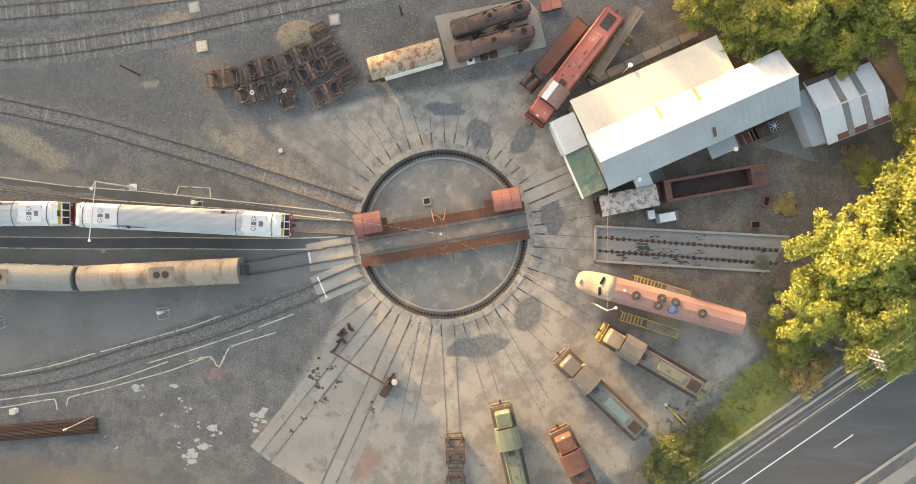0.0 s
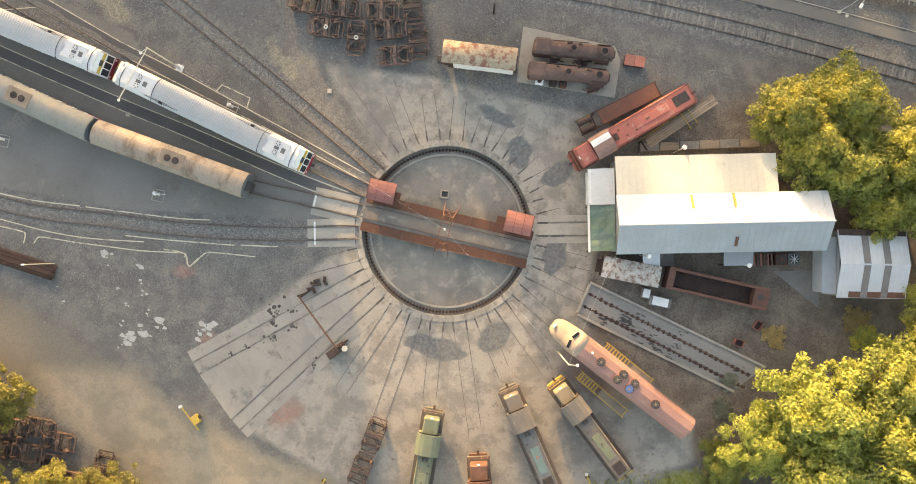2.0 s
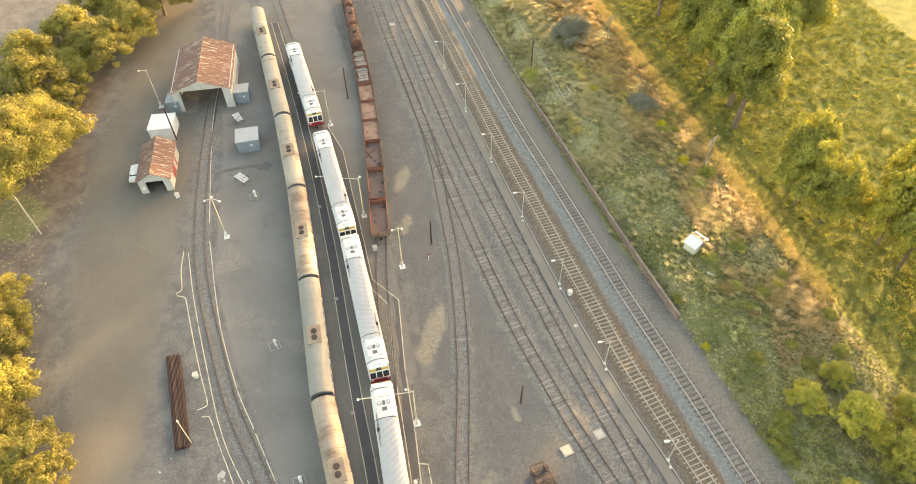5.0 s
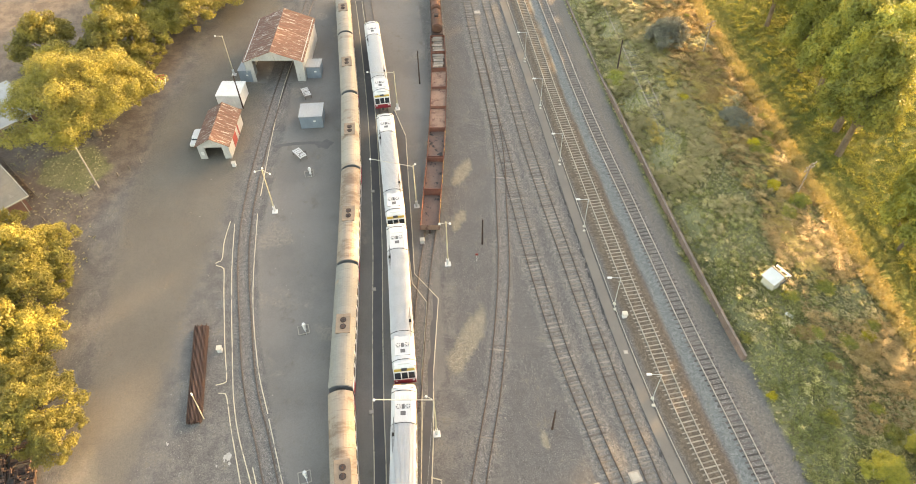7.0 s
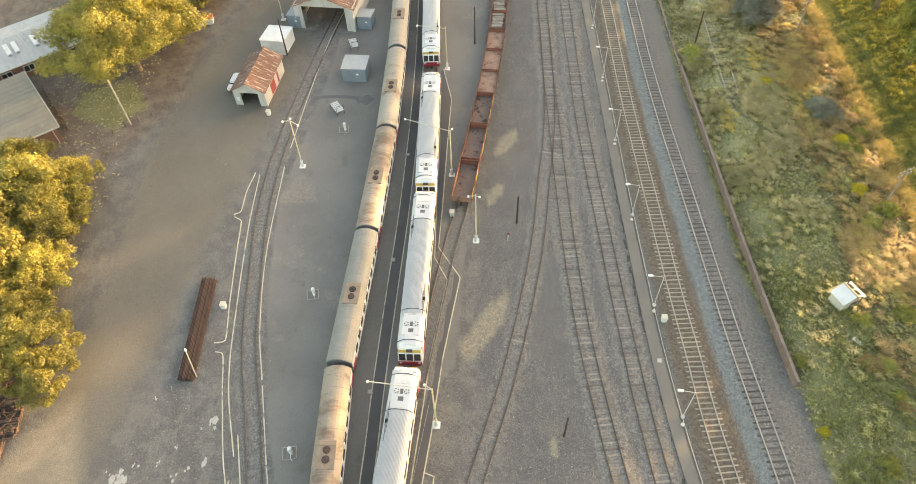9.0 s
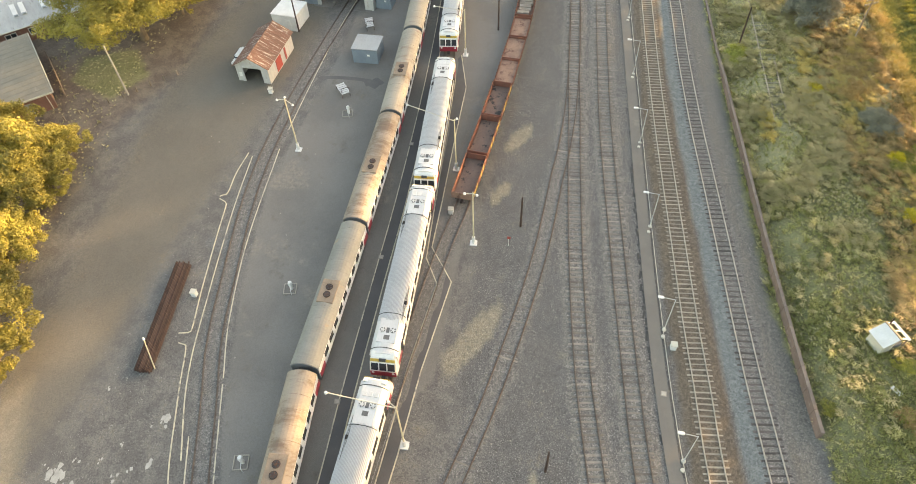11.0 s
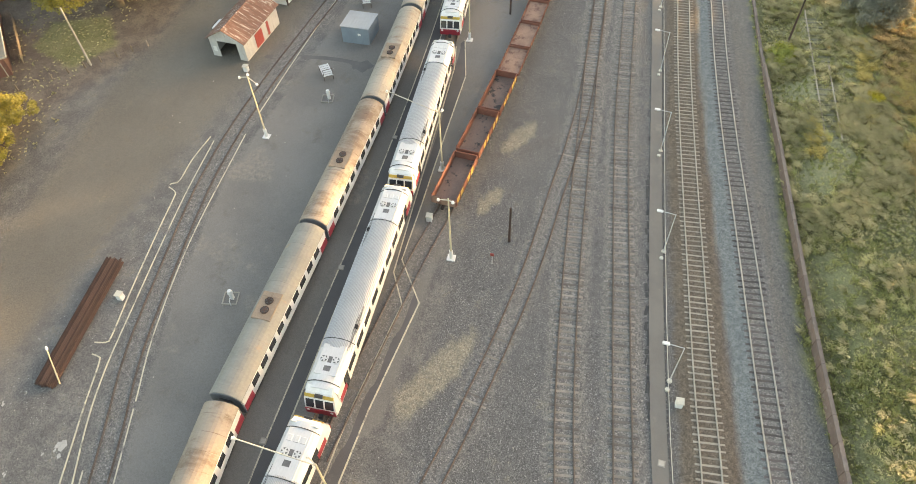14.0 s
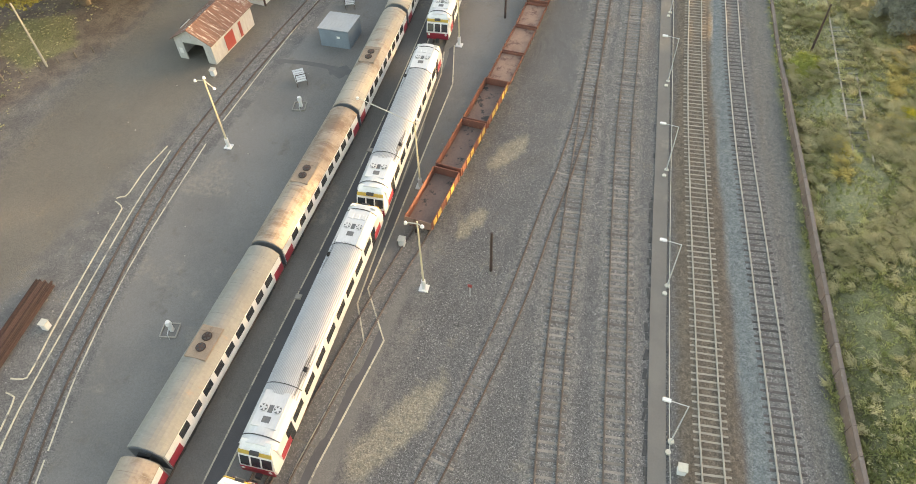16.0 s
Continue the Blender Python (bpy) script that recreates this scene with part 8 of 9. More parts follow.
t = thing("waste_skip", "red and white waste skip under the trees", "skip", m=pose(-114.2, -41.2, 0, 0, 0, 12))
bm = bmesh.new()
box(bm, (0, 0, 0.5), (1.6, 2.6, 1.0), bevel=0.08)
part("body", bm, WHITE, t)
bm = bmesh.new()
box(bm, (-0.1, 0, 1.1), (1.6, 2.7, 0.2), bevel=0.05)
part("lid", bm, RED_PAINT, t)

house = thing("brick_house", "red brick house with pale sheet roof and white roof panels", "house", m=pose(-104.0, -69.6, 0, 0, 0, -49))
wall_box(house, "wall", -7.6, 7.6, -6, 6, 0, 3.0, BRICK_RED, thick=0.25)
PALE_ROOF = surface("pale_patchy_roof_sheet", (0.42, 0.42, 0.4), (0.33, 0.33, 0.32), 0.6, 7, (0.22, 0.21, 0.19), 0.56, 0.7, stretch=(2, 0.6, 1), bump=0.1)
for s in (-1, 1):
    r = sheet_roof(house, "roof_slope", ((-s * 8.1, s * 6.7, 2.95), (s * 8.1, s * 6.7, 2.95), (s * 8.1, 0, 4.6), (-s * 8.1, 0, 4.6)), PALE_ROOF, 0.6)
    if s > 0:
        for x in (2.9, 1.6, -1.5, -2.8, -5.0):
            bm = bmesh.new()
            box(bm, (x, 2.9, 4.03), (0.75, 2.9, 0.1), rx=-13.9, bevel=0.02)
            p = part("roof_panel", bm, WHITE, r)
            bm = bmesh.new()
            box(bm, (x, 4.2, 3.8), (0.6, 0.35, 0.16), rx=-13.9, bevel=0.03)
            part("panel_cap", bm, GREY_SHEET, p)
    bm = bmesh.new()
    box(bm, (0, s * 6.74, 2.86), (16.3, 0.14, 0.16), bevel=0.03)
    part("gutter", bm, CREAM_WALL, house)
for x in (-5.8, -2.4, 1.4, 5.0):
    bm = bmesh.new()
    box(bm, (x, 6.02, 1.6), (1.7, 0.06, 1.1))
    w = part("window", bm, GLASS, house)
    bm = bmesh.new()
    for q in (-0.85, 0.0, 0.85):
        box(bm, (x + q, 6.06, 1.6), (0.08, 0.08, 1.2))
    for q in (1.05, 2.15):
        box(bm, (x, 6.06, q), (1.78, 0.08, 0.08))
    part("window_frame", bm, WHITE, w)
low = thing("brick_outbuilding", "low red brick outbuilding with a tan sheet roof", "house", m=pose(-86.1, -63.3, 0, 0, 0, 41))
wall_box(low, "wall", -8.2, 8.5, -4, 4, 0, 2.8, BRICK_RED, thick=0.25)
FLAT_BROWN = surface("tan_flat_roof", (0.25, 0.21, 0.155), (0.2, 0.17, 0.13), 0.4, 6, (0.3, 0.26, 0.2), 0.58, 0.72)
sheet_roof(low, "roof", ((-8.6, -4.5, 2.85), (9, -4.5, 2.85), (9, 4.5, 3.1), (-8.6, 4.5, 3.1)), FLAT_BROWN, 1.2)
bm = bmesh.new()
box(bm, (0.2, 4.56, 3.0), (17.6, 0.12, 0.22), bevel=0.02)
part("fascia", bm, CREAM_WALL, low)
bm = bmesh.new()
box(bm, (9.06, 0, 2.92), (0.12, 9.1, 0.24), bevel=0.02)
part("fascia", bm, CREAM_WALL, low)
bm = bmesh.new()
rod(bm, (8.58, 3.4, 0), (8.58, 3.4, 2.85), 0.06, n=8)
part("downpipe", bm, CREAM_WALL, low)
bm = bmesh.new()
box(bm, (8.53, 0.6, 1.05), (0.08, 1.0, 2.1))
part("door", bm, GREY_SHEET, low)
for x in (-4, 0.5, 5):
    bm = bmesh.new()
    box(bm, (x, 4.02, 1.5), (1.6, 0.06, 1.2))
    part("window", bm, GLASS, low)
t = thing("garden_fence", "weathered timber fence beside the outbuilding", "fence", m=pose(-89.2, -58.6, 0, 0, 0, 41))
for i in range(7):
    bm = bmesh.new()
    box(bm, (-6 + i * 2.0, 0, 0.6), (0.12, 0.12, 1.3), bevel=0.02)
    part("post", bm, TIMBER, t)
    if i < 6:
        bm = bmesh.new()
        box(bm, (-5 + i * 2.0, 0.05, 0.65), (1.96, 0.05, 0.9))
        part("panel", bm, TIMBER, t)
t = thing("post_fence", "low row of timber bollards beside the drive", "fence")
for i in range(9):
    f = i / 8
    x, y = -79.5 + (-91.5 + 79.5) * f, -52.0 + (-39.8 + 52.0) * f
    bm = bmesh.new()
    rod(bm, (x, y, 0), (x, y, 0.9), 0.11, 0.1, n=7)
    part("post", bm, TIMBER, t)

# ---- retaining wall, hut and road ----
WALL_CAP = surface("brown_grey_coping", (0.19, 0.145, 0.12), (0.14, 0.11, 0.093), 0.8, 9, (0.24, 0.2, 0.165), 0.56, 0.7, vary=0.15)
WALL_FACE = surface("sooty_brown_brick", (0.2, 0.135, 0.11), (0.15, 0.105, 0.088), 1.2, 14, (0.25, 0.2, 0.165), vary=0.15)
t = thing("retaining_wall", "weathered brown brick retaining wall below the bank", "wall", kind="structure")
WALL = [(-43.4, 45.25), (-50, 44.7), (-61, 43.9), (-73, 43.25), (-85, 42.7), (-94, 42.2), (-103, 41.95), (-111, 41.7), (-140, 41)]
line = curve_through(WALL, 2.4)
for i, (p, q) in enumerate(zip(line, line[1:])):
    h = (1.35 - 0.012 * i) * (1.0 - 0.72 * float(smooth(-95, -104, np.float64(p.x))))
    bm = bmesh.new()
    m = stand((p.x, p.y), (q.x, q.y))
    box(bm, (0, 0, h / 2 - 0.1), (2.36, 0.34, h + 0.2), bevel=0.03)
    part("wall_panel", bm, WALL_FACE, t).matrix_basis = m
    bm = bmesh.new()
    box(bm, (0, 0, h + 0.04), (2.38, 0.36, 0.09), bevel=0.02)
    part("coping", bm, WALL_CAP, t).matrix_basis = m
hz = float(land(-54.0, 52.9))
t = thing("signal_hut", "small derelict hut with a white ribbed roof slope on the bank", "hut", m=pose(-54.0, 52.9, hz, 0, 0, 26))
wall_box(t, "wall", -0.95, 0.95, -1.25, 0.1, -0.2, 1.75, CREAM_WALL, thick=0.07)
sheet_roof(t, "roof_slope", ((-1.1, -1.6, 1.75), (1.1, -1.6, 1.75), (1.1, 0.1, 2.45), (-1.1, 0.1, 2.45)), WHITE, 0.22, "white ribbed roof slope")
bm = bmesh.new()
box(bm, (0, 0.2, 2.46), (2.3, 0.26, 0.1), rx=-12)
part("ridge_board", bm, TIMBER, t)
for x in (-1.0, 0.0, 1.0):
    bm = bmesh.new()
    beam(bm, (x, 0.25, 2.4), (x, 1.5, 1.75), 0.12, 0.1)
    part("rafter", bm, WHITE, t)
for x in (-1.0, 1.0):
    bm = bmesh.new()
    rod(bm, (x, 1.45, -0.3), (x, 1.45, 1.75), 0.08, n=7)
    part("post", bm, TIMBER, t)
bm = bmesh.new()
box(bm, (0, 1.52, 1.72), (2.4, 0.36, 0.1), bevel=0.02)
part("eaves_board", bm, WHITE, t)
bm = bmesh.new()
box(bm, (0, 0.75, 0.45), (1.9, 1.1, 0.9), bevel=0.05)
part("equipment_case", bm, END_GREY, t)
bm = bmesh.new()
rod(bm, (-0.9, 0.6, 1.8), (-0.9, 0.6, 3.2), 0.07, n=8)
part("vent_pipe", bm, RUST_DARK, t)
t = thing("timber_offcut", "pale broken board lying in grass", "board", m=pose(-48.6, 53.0, float(land(-48.6, 53.0)) + 0.12, 0, 0, 40))
bm = bmesh.new()
box(bm, (0, 0, 0), (1.1, 0.5, 0.08), bevel=0.02)
part("board", bm, WHITE, t)

ROAD_A, ROAD_B = Vector((20.0, -36.3, 0)), Vector((95.0, 16.4, 0))
RD = (ROAD_B - ROAD_A).normalized()
RN = Vector((RD.y, -RD.x, 0))


def road_band(name, o0, o1, z0, z1, material, label, a=-60.0, b=190.0, category="road"):
    p = ROAD_A + RD * a
    q = ROAD_A + RD * b
    c = [p + RN * o0, q + RN * o0, q + RN * o1, p + RN * o1]
    return tagged(part(name, slab(bmesh.new(), [(v.x, v.y) for v in c], z0, z1), material), label, category, kind="structure")


road_band("road", 0.9, 11.6, -0.1, 0.02, ROAD_MAT, "dark asphalt road with white lines")
road_band("kerb", 0.55, 0.88, -0.1, 0.14, CONCRETE, "pale concrete kerb", category="kerb")
road_band("kerb", 11.62, 11.95, -0.1, 0.14, CONCRETE, "pale concrete kerb", category="kerb")
road_band("pavement", 13.2, 14.9, -0.1, 0.05, CONCRETE, "pale concrete footpath beyond the road", category="path")
road_band("road_line", 1.9, 2.02, -0.05, 0.032, LINE_PAINT, "thin worn white edge line", category="road marking")
road_band("road_line", 4.0, 4.14, -0.05, 0.032, WHITE, "solid white lane line", category="road marking")
for i in range(14):
    road_band("road_line", 6.65, 6.79, -0.05, 0.032, WHITE, "short white lane dash", -43.9 + i * 12, -41.1 + i * 12, "road marking")
t = thing("road_fence", "low pale timber fence along the road", "fence")
for i in range(26):
    p = ROAD_A + RD * (-20 + i * 2.6) - RN * 1.0
    bm = bmesh.new()
    box(bm, (p.x, p.y, 0.5), (0.12, 0.12, 1.0))
    part("post", bm, TIMBER, t)
for h in (0.5, 0.9):
    bm = bmesh.new()
    beam(bm, ROAD_A + RD * -20 - RN * 1.0 + Vector((0, 0, h)), ROAD_A + RD * 45 - RN * 1.0 + Vector((0, 0, h)), 0.06, 0.12)
    part("rail", bm, CREAM_WALL, t)


def wire(a, b, sag, label, r=0.008):
    a, b = Vector(a), Vector(b)
    bm = bmesh.new()
    pts = [a.lerp(b, i / 12) - Vector((0, 0, sag * 4 * (i / 12) * (1 - i / 12))) for i in range(13)]
    sweep(bm, pts, [(-r, -r), (-r, r), (r, r), (r, -r)])
    tagged(part("overhead_wire", bm, ZINC), label, "wire", "overhead wires")


wire((0, 0, 5.4), (18.1, -8.3, 8.8), 0.6, "thin supply wire from the turntable to a post")
wire((18.1, -8.3, 8.8), (18.8, 4.9, 6.0), 0.5, "thin supply wire from a post to the shed")
wire((0, 0, 5.4), (-37.8, 5.8, 8.4), 1.0, "thin supply wire from the turntable across the yard")
for o in (-0.9, -0.3, 0.3, 0.9):
    side_off = RN * o
    wire(Vector((47.0, -13.6, 9.1)) + side_off - RD * 60, Vector((47.0, -13.6, 9.1)) + side_off, 0.7, "thin sagging roadside power line", 0.006)
    wire(Vector((47.0, -13.6, 9.1)) + side_off, Vector((47.0, -13.6, 9.1)) + side_off + RD * 50, 0.6, "thin sagging roadside power line", 0.006)

t = thing("leaning_lamp", "short leaning pole with a white lamp by the rail stack", "lamp post", m=pose(-42.8, -22.2, 0, 0, 0, 0))
bm = bmesh.new()
rod(bm, (0, 0, 0), (-1.7, -0.8, 3.0), 0.07, 0.05, n=8)
part("post", bm, POST_CREAM, t)
bm = bmesh.new()
rod(bm, (-1.7, -0.8, 2.95), (-1.85, -0.87, 3.2), 0.13, 0.09, n=10)
part("lamp_head", bm, WHITE, t)
# disused siding in the grass
t = thing("track_10", "rusty disused siding overgrown by grass on the bank", "railway track", kind="structure")
OLD_SLEEPER = surface("bleached_sleeper", (0.27, 0.245, 0.17), (0.2, 0.185, 0.13), 0.8, 9)
OLD_RAIL = surface("pale_rusty_rail", (0.46, 0.38, 0.3), (0.36, 0.3, 0.24), 0.8, 10)
for y, x0, x1 in ((47.45, -128, -88), (49.1, -101, -86)):
    bm = bmesh.new()
    sweep(bm, [(x, y - 0.006 * (x + 90), float(land(x, y)) + 0.3) for x in range(x0, x1 + 1, 2)], RAIL_SHAPE)
    part("rail", bm, OLD_RAIL, t)
for i in range(26):
    x = -111.5 + i * 0.95 + rng.uniform(-0.12, 0.12)
    bm = bmesh.new()
    box(bm, (x, 48.35 - 0.006 * (x + 90), float(land(x, 48.3)) - 0.01), (0.22, 2.3, 0.14), bevel=0.02, rx=4)
    part("sleeper", bm, OLD_SLEEPER, t)

# ---- trees, bushes and grass ----
def leaf_cloud(name, clumps, per, size, material, seed):
    """Many small leaves round the clumps (x, y, z, radius), as one mesh."""
    g = np.random.RandomState(seed)
    verts, faces = [], []
    for cx, cy, cz, r in clumps:
        n = int(1.9 * per * r * r)
        d = g.normal(size=(n, 3))
        d /= np.linalg.norm(d, axis=1)[:, None]
        rad = r * (0.35 + 0.75 * g.rand(n) ** 0.6) * (1 + 0.25 * np.sin(3 * d[:, 0] + cx) * np.cos(4 * d[:, 1] + cy))
        p = np.array([cx, cy, cz]) + d * rad[:, None] * np.array([1, 1, 0.8])
        nrm = d * 0.7 + g.normal(size=(n, 3)) * 0.55 + np.array([0, 0, 0.35])
        nrm /= np.linalg.norm(nrm, axis=1)[:, None]
        t = np.cross(nrm, g.normal(size=(n, 3)))
        t /= np.linalg.norm(t, axis=1)[:, None]
        b = np.cross(nrm, t)
        s = 0.72 * size * (0.55 + 0.9 * g.rand(n))[:, None]
        base = len(verts)
        tri = np.stack([p - t * s, p + t * s * 0.7 - b * s * 0.6, p + t * s * 0.7 + b * s * 0.6], 1).reshape(-1, 3)
        verts.extend(tri.tolist())
        faces.extend((base + 3 * np.arange(n)[:, None] + np.arange(3)[None, :]).tolist())
    me = bpy.data.meshes.new(name)
    me.from_pydata(verts, [], faces)
    me.materials.append(material)
    return me


def make_tree(label, category, h, r, material, seed, clump_r=1.3, trunk_r=0.28, low=0.35, leaf=0.3, per=110, count=26, tall=1.0):
    """A tapered trunk with limbs, and a ragged crown of leafy clumps."""
    g = random.Random(seed)
    t = thing("tree" if category == "tree" else "bush", label, category, "trees" if category == "tree" else "bushes")
    bm = bmesh.new()
    base = h * low
    if trunk_r:
        rod(bm, (0, 0, -0.2), (0.1, 0.05, base), trunk_r, trunk_r * 0.75, n=9)
        rod(bm, (0.1, 0.05, base), (0.0, 0.2, h * 0.75), trunk_r * 0.75, trunk_r * 0.3, n=8)
    clumps = []
    count, clump_r = int(count * 2.3), clump_r * 0.68
    for i in range(count):
        a = 2.399 * i + g.uniform(-0.5, 0.5)
        f = math.sqrt((i + 0.5) / count)
        rr = r * f * g.uniform(0.7, 1.1) * (1 + 0.13 * math.sin(3 * a + seed) + 0.08 * math.sin(7 * a))
        top = h - clump_r * 0.7
        z = base + (top - base) * (1 - f ** 2 * 0.75) * g.uniform(0.6, 1.03)
        c = clump_r * g.choice((0.65, 0.85, 1.0, 1.2, 1.4))
        clumps.append((rr * math.cos(a), rr * math.sin(a), max(z, c * 0.7), c))
        if trunk_r and i % 6 == 0:
            rod(bm, (0.05, 0.1, base * g.uniform(0.8, 1.5)), (rr * math.cos(a) * 0.85, rr * math.sin(a) * 0.85, z), trunk_r * 0.35, 0.04, n=5)
    if trunk_r:
        part("trunk", bm, BARK, t)
    else:
        for i in range(5):
            rod(bm, (0, 0, -0.1), (g.uniform(-1, 1) * r * 0.6, g.uniform(-1, 1) * r * 0.6, h * 0.7), 0.05, 0.02, n=5)
        part("stems", bm, BARK, t)
    part("crown", leaf_cloud("crown", clumps, per, leaf, material, seed), None, t)
    return t


def set_out(proto, places):
    """Stands a tree at the first place and copies of it at the others; places are (x, y, scale, height scale)."""
    first = True
    for i, (x, y, s, hs) in enumerate(places):
        m = pose(x, y, float(land(x, y)), 0, 0, (i * 77) % 360) @ Matrix.Diagonal((s, s, s * hs, 1))
        if first:
            proto.matrix_basis = m
            first = False
        else:
            made = copy_thing(proto, pose(x, y, float(land(x, y)), 0, 0, (i * 77) % 360))
            made.matrix_basis = m


gold_a = make_tree("broad yellow-green gum tree with sunlit crown", "tree", 9.5, 5.0, LEAF_GOLD, 11, 1.35, 0.35, 0.3, 0.215, 185, 34)
gold_b = make_tree("broad yellow-green gum tree with clumped crown", "tree", 9.0, 4.6, LEAF_GOLD, 12, 1.2, 0.32, 0.3, 0.215, 185, 38)
green_a = make_tree("dense green tree beside the yard", "tree", 9.5, 4.6, LEAF_GREEN, 13, 1.25, 0.32, 0.3, 0.215, 185, 36)
green_b = make_tree("rounded yellow-green tree on the grassy bank", "tree", 7.5, 3.3, LEAF_LIME, 14, 0.95, 0.26, 0.22, 0.2, 200, 36)
hazy = make_tree("rounded olive tree near the footpath, heightened to shade the yard", "tree", 8.0, 4.0, LEAF_OLIVE, 24, 1.1, 0.26, 0.25, 0.21, 180, 34)
dusk_a = make_tree("broad dusky olive gum tree with a ragged crown", "tree", 9.5, 5.0, LEAF_SHADY, 31, 1.3, 0.35, 0.3, 0.215, 180, 34)
dusk_b = make_tree("dusky olive gum tree with a clumped crown", "tree", 9.0, 4.6, LEAF_SHADY, 32, 1.2, 0.32, 0.3, 0.215, 180, 36)
big_gum = make_tree("large spreading gum tree beside the brick house", "tree", 12.5, 8.6, LEAF_SHADY, 21, 1.75, 0.5, 0.4, 0.165, 250, 58)
grey_shrub = make_tree("large rounded grey-green shrub on the bank", "bush", 4.4, 4.2, LEAF_GREY, 22, 1.2, 0, 0.15, 0.17, 210, 34)
tall_a = make_tree("tall olive gum tree of the park and its added shade rows", "tree", 17, 4.5, LEAF_OLIVE, 15, 1.55, 0.5, 0.25, 0.25, 150, 46)
bush_a = make_tree("low olive green scrub bush", "bush", 1.9, 1.7, LEAF_OLIVE, 16, 0.75, 0, 0.2, 0.17, 170, 14)
bush_b = make_tree("low leafy green scrub bush", "bush", 2.2, 1.8, LEAF_GREEN, 17, 0.8, 0, 0.2, 0.17, 170, 14)
bush_c = make_tree("russet brown dry scrub bush", "bush", 2.0, 1.6, LEAF_BROWN, 18, 0.7, 0, 0.2, 0.16, 170, 14)
bush_y = make_tree("bright yellow bush, some standing for sun patches", "bush", 1.4, 1.1, leaves("bright_yellow_leaves", (0.5, 0.4, 0.02), (0.36, 0.32, 0.03), (0.6, 0.48, 0.03)), 19, 0.5, 0, 0.2, 0.16, 220, 10)
set_out(gold_a, [(46.0, -2.5, 1.2, 1.0), (48.5, -8.5, 1.15, 0.95), (42.8, -8.4, 0.85, 0.9), (53.0, 3.5, 1.15, 1.0), (56, -3, 1.2, 1.1), (39.8, 24.0, 0.9, 1.0), (51.5, 26, 1.1, 1.1)])
set_out(gold_b, [(41.0, -12.6, 0.6, 0.7), (51.5, -12.5, 0.9, 0.9), (58, 22, 1.2, 1), (48, 24.5, 0.9, 1.0)])
set_out(dusk_a, [(-63.5, -47.6, 1.05, 0.85), (-44.6, -41.4, 0.95, 0.8), (-24.5, -44.2, 0.75, 0.8), (-20.5, -48.5, 0.85, 0.8), (-31.5, -47.5, 0.7, 0.8), (-114, -57, 1.15, 0.9), (-132, -37, 1.25, 0.9), (-122, -49, 1.25, 1.0), (-141, -32.5, 1.05, 0.85), (-127, -43, 1.0, 0.85),
                 (-150, -27, 1.2, 0.9), (-107.5, -45.6, 0.95, 0.85), (-160, -31, 1.3, 1.0), (-152, -38, 1.3, 1.0), (-170, -24, 1.3, 1.0)])
set_out(dusk_b, [(-55.0, -45.0, 0.95, 0.85), (-67.5, -50.5, 1.2, 0.95), (-48.5, -43.8, 0.9, 0.8), (-41.0, -38.4, 0.75, 0.75), (-61, -53, 1.2, 1), (-55, -50, 1.2, 1.0), (-72, -48, 0.8, 0.8), (-50, -49, 1.1, 0.9), (-66, -45.8, 0.7, 0.8),
                 (-43, -46, 0.9, 0.9), (-36, -50, 0.9, 0.9), (-74, -56, 0.9, 0.9), (-113, -50, 1.1, 0.9), (-138, -43, 1.4, 0.9), (-146, -34, 1.2, 0.9), (-130, -50, 1.3, 1.0), (-122, -62, 1.3, 1.0), (-119, -43.6, 0.8, 0.8)])
set_out(green_a, [(35.2, 24.6, 0.95, 0.9), (31.4, 27.4, 0.95, 0.9), (45.2, 21.6, 0.75, 0.95), (44.5, 27.5, 1.0, 1.0), (56, 14.0, 0.9, 0.8), (58.5, 10, 1.1, 0.9), (36, 31, 1.0, 0.9), (52, 33, 1.2, 1.0)])
set_out(big_gum, [(-100.0, -49.0, 1.4, 0.85)])
set_out(green_b, [(-13.3, 49.8, 1.0, 0.85), (-1.6, 50.4, 0.48, 0.6), (-2.9, 58.5, 1.15, 0.9), (6.5, 57.2, 1.1, 0.9), (-17.0, 60.3, 0.95, 0.85), (-22.6, 58.4, 0.9, 0.85), (-16.1, 66.6, 1.0, 0.85), (-10.6, 63.0, 0.85, 0.8),
                  (-26.8, 54.2, 0.72, 0.7), (-29.0, 60.2, 0.62, 0.65), (-21.2, 65.5, 0.8, 0.75), (4, 65, 1.3, 0.9), (16, 60, 1.3, 0.9), (26, 64, 1.4, 0.9), (-3, 69, 1.2, 0.9), (36, 61, 1.3, 0.9),
                  (-48.7, 82.6, 1.3, 1.75)])
# stretched tall, and the last three added, to shade the turntable ground
set_out(hazy, [(-59.6, 75.0, 1.15, 1.6), (-55.2, 77.0, 1.1, 1.6), (-64.0, 77.6, 1.15, 1.7), (-43.5, 82.5, 1.2, 1.8), (-53, 90, 1.3, 1.8), (-33, 80, 1.3, 1.7)])
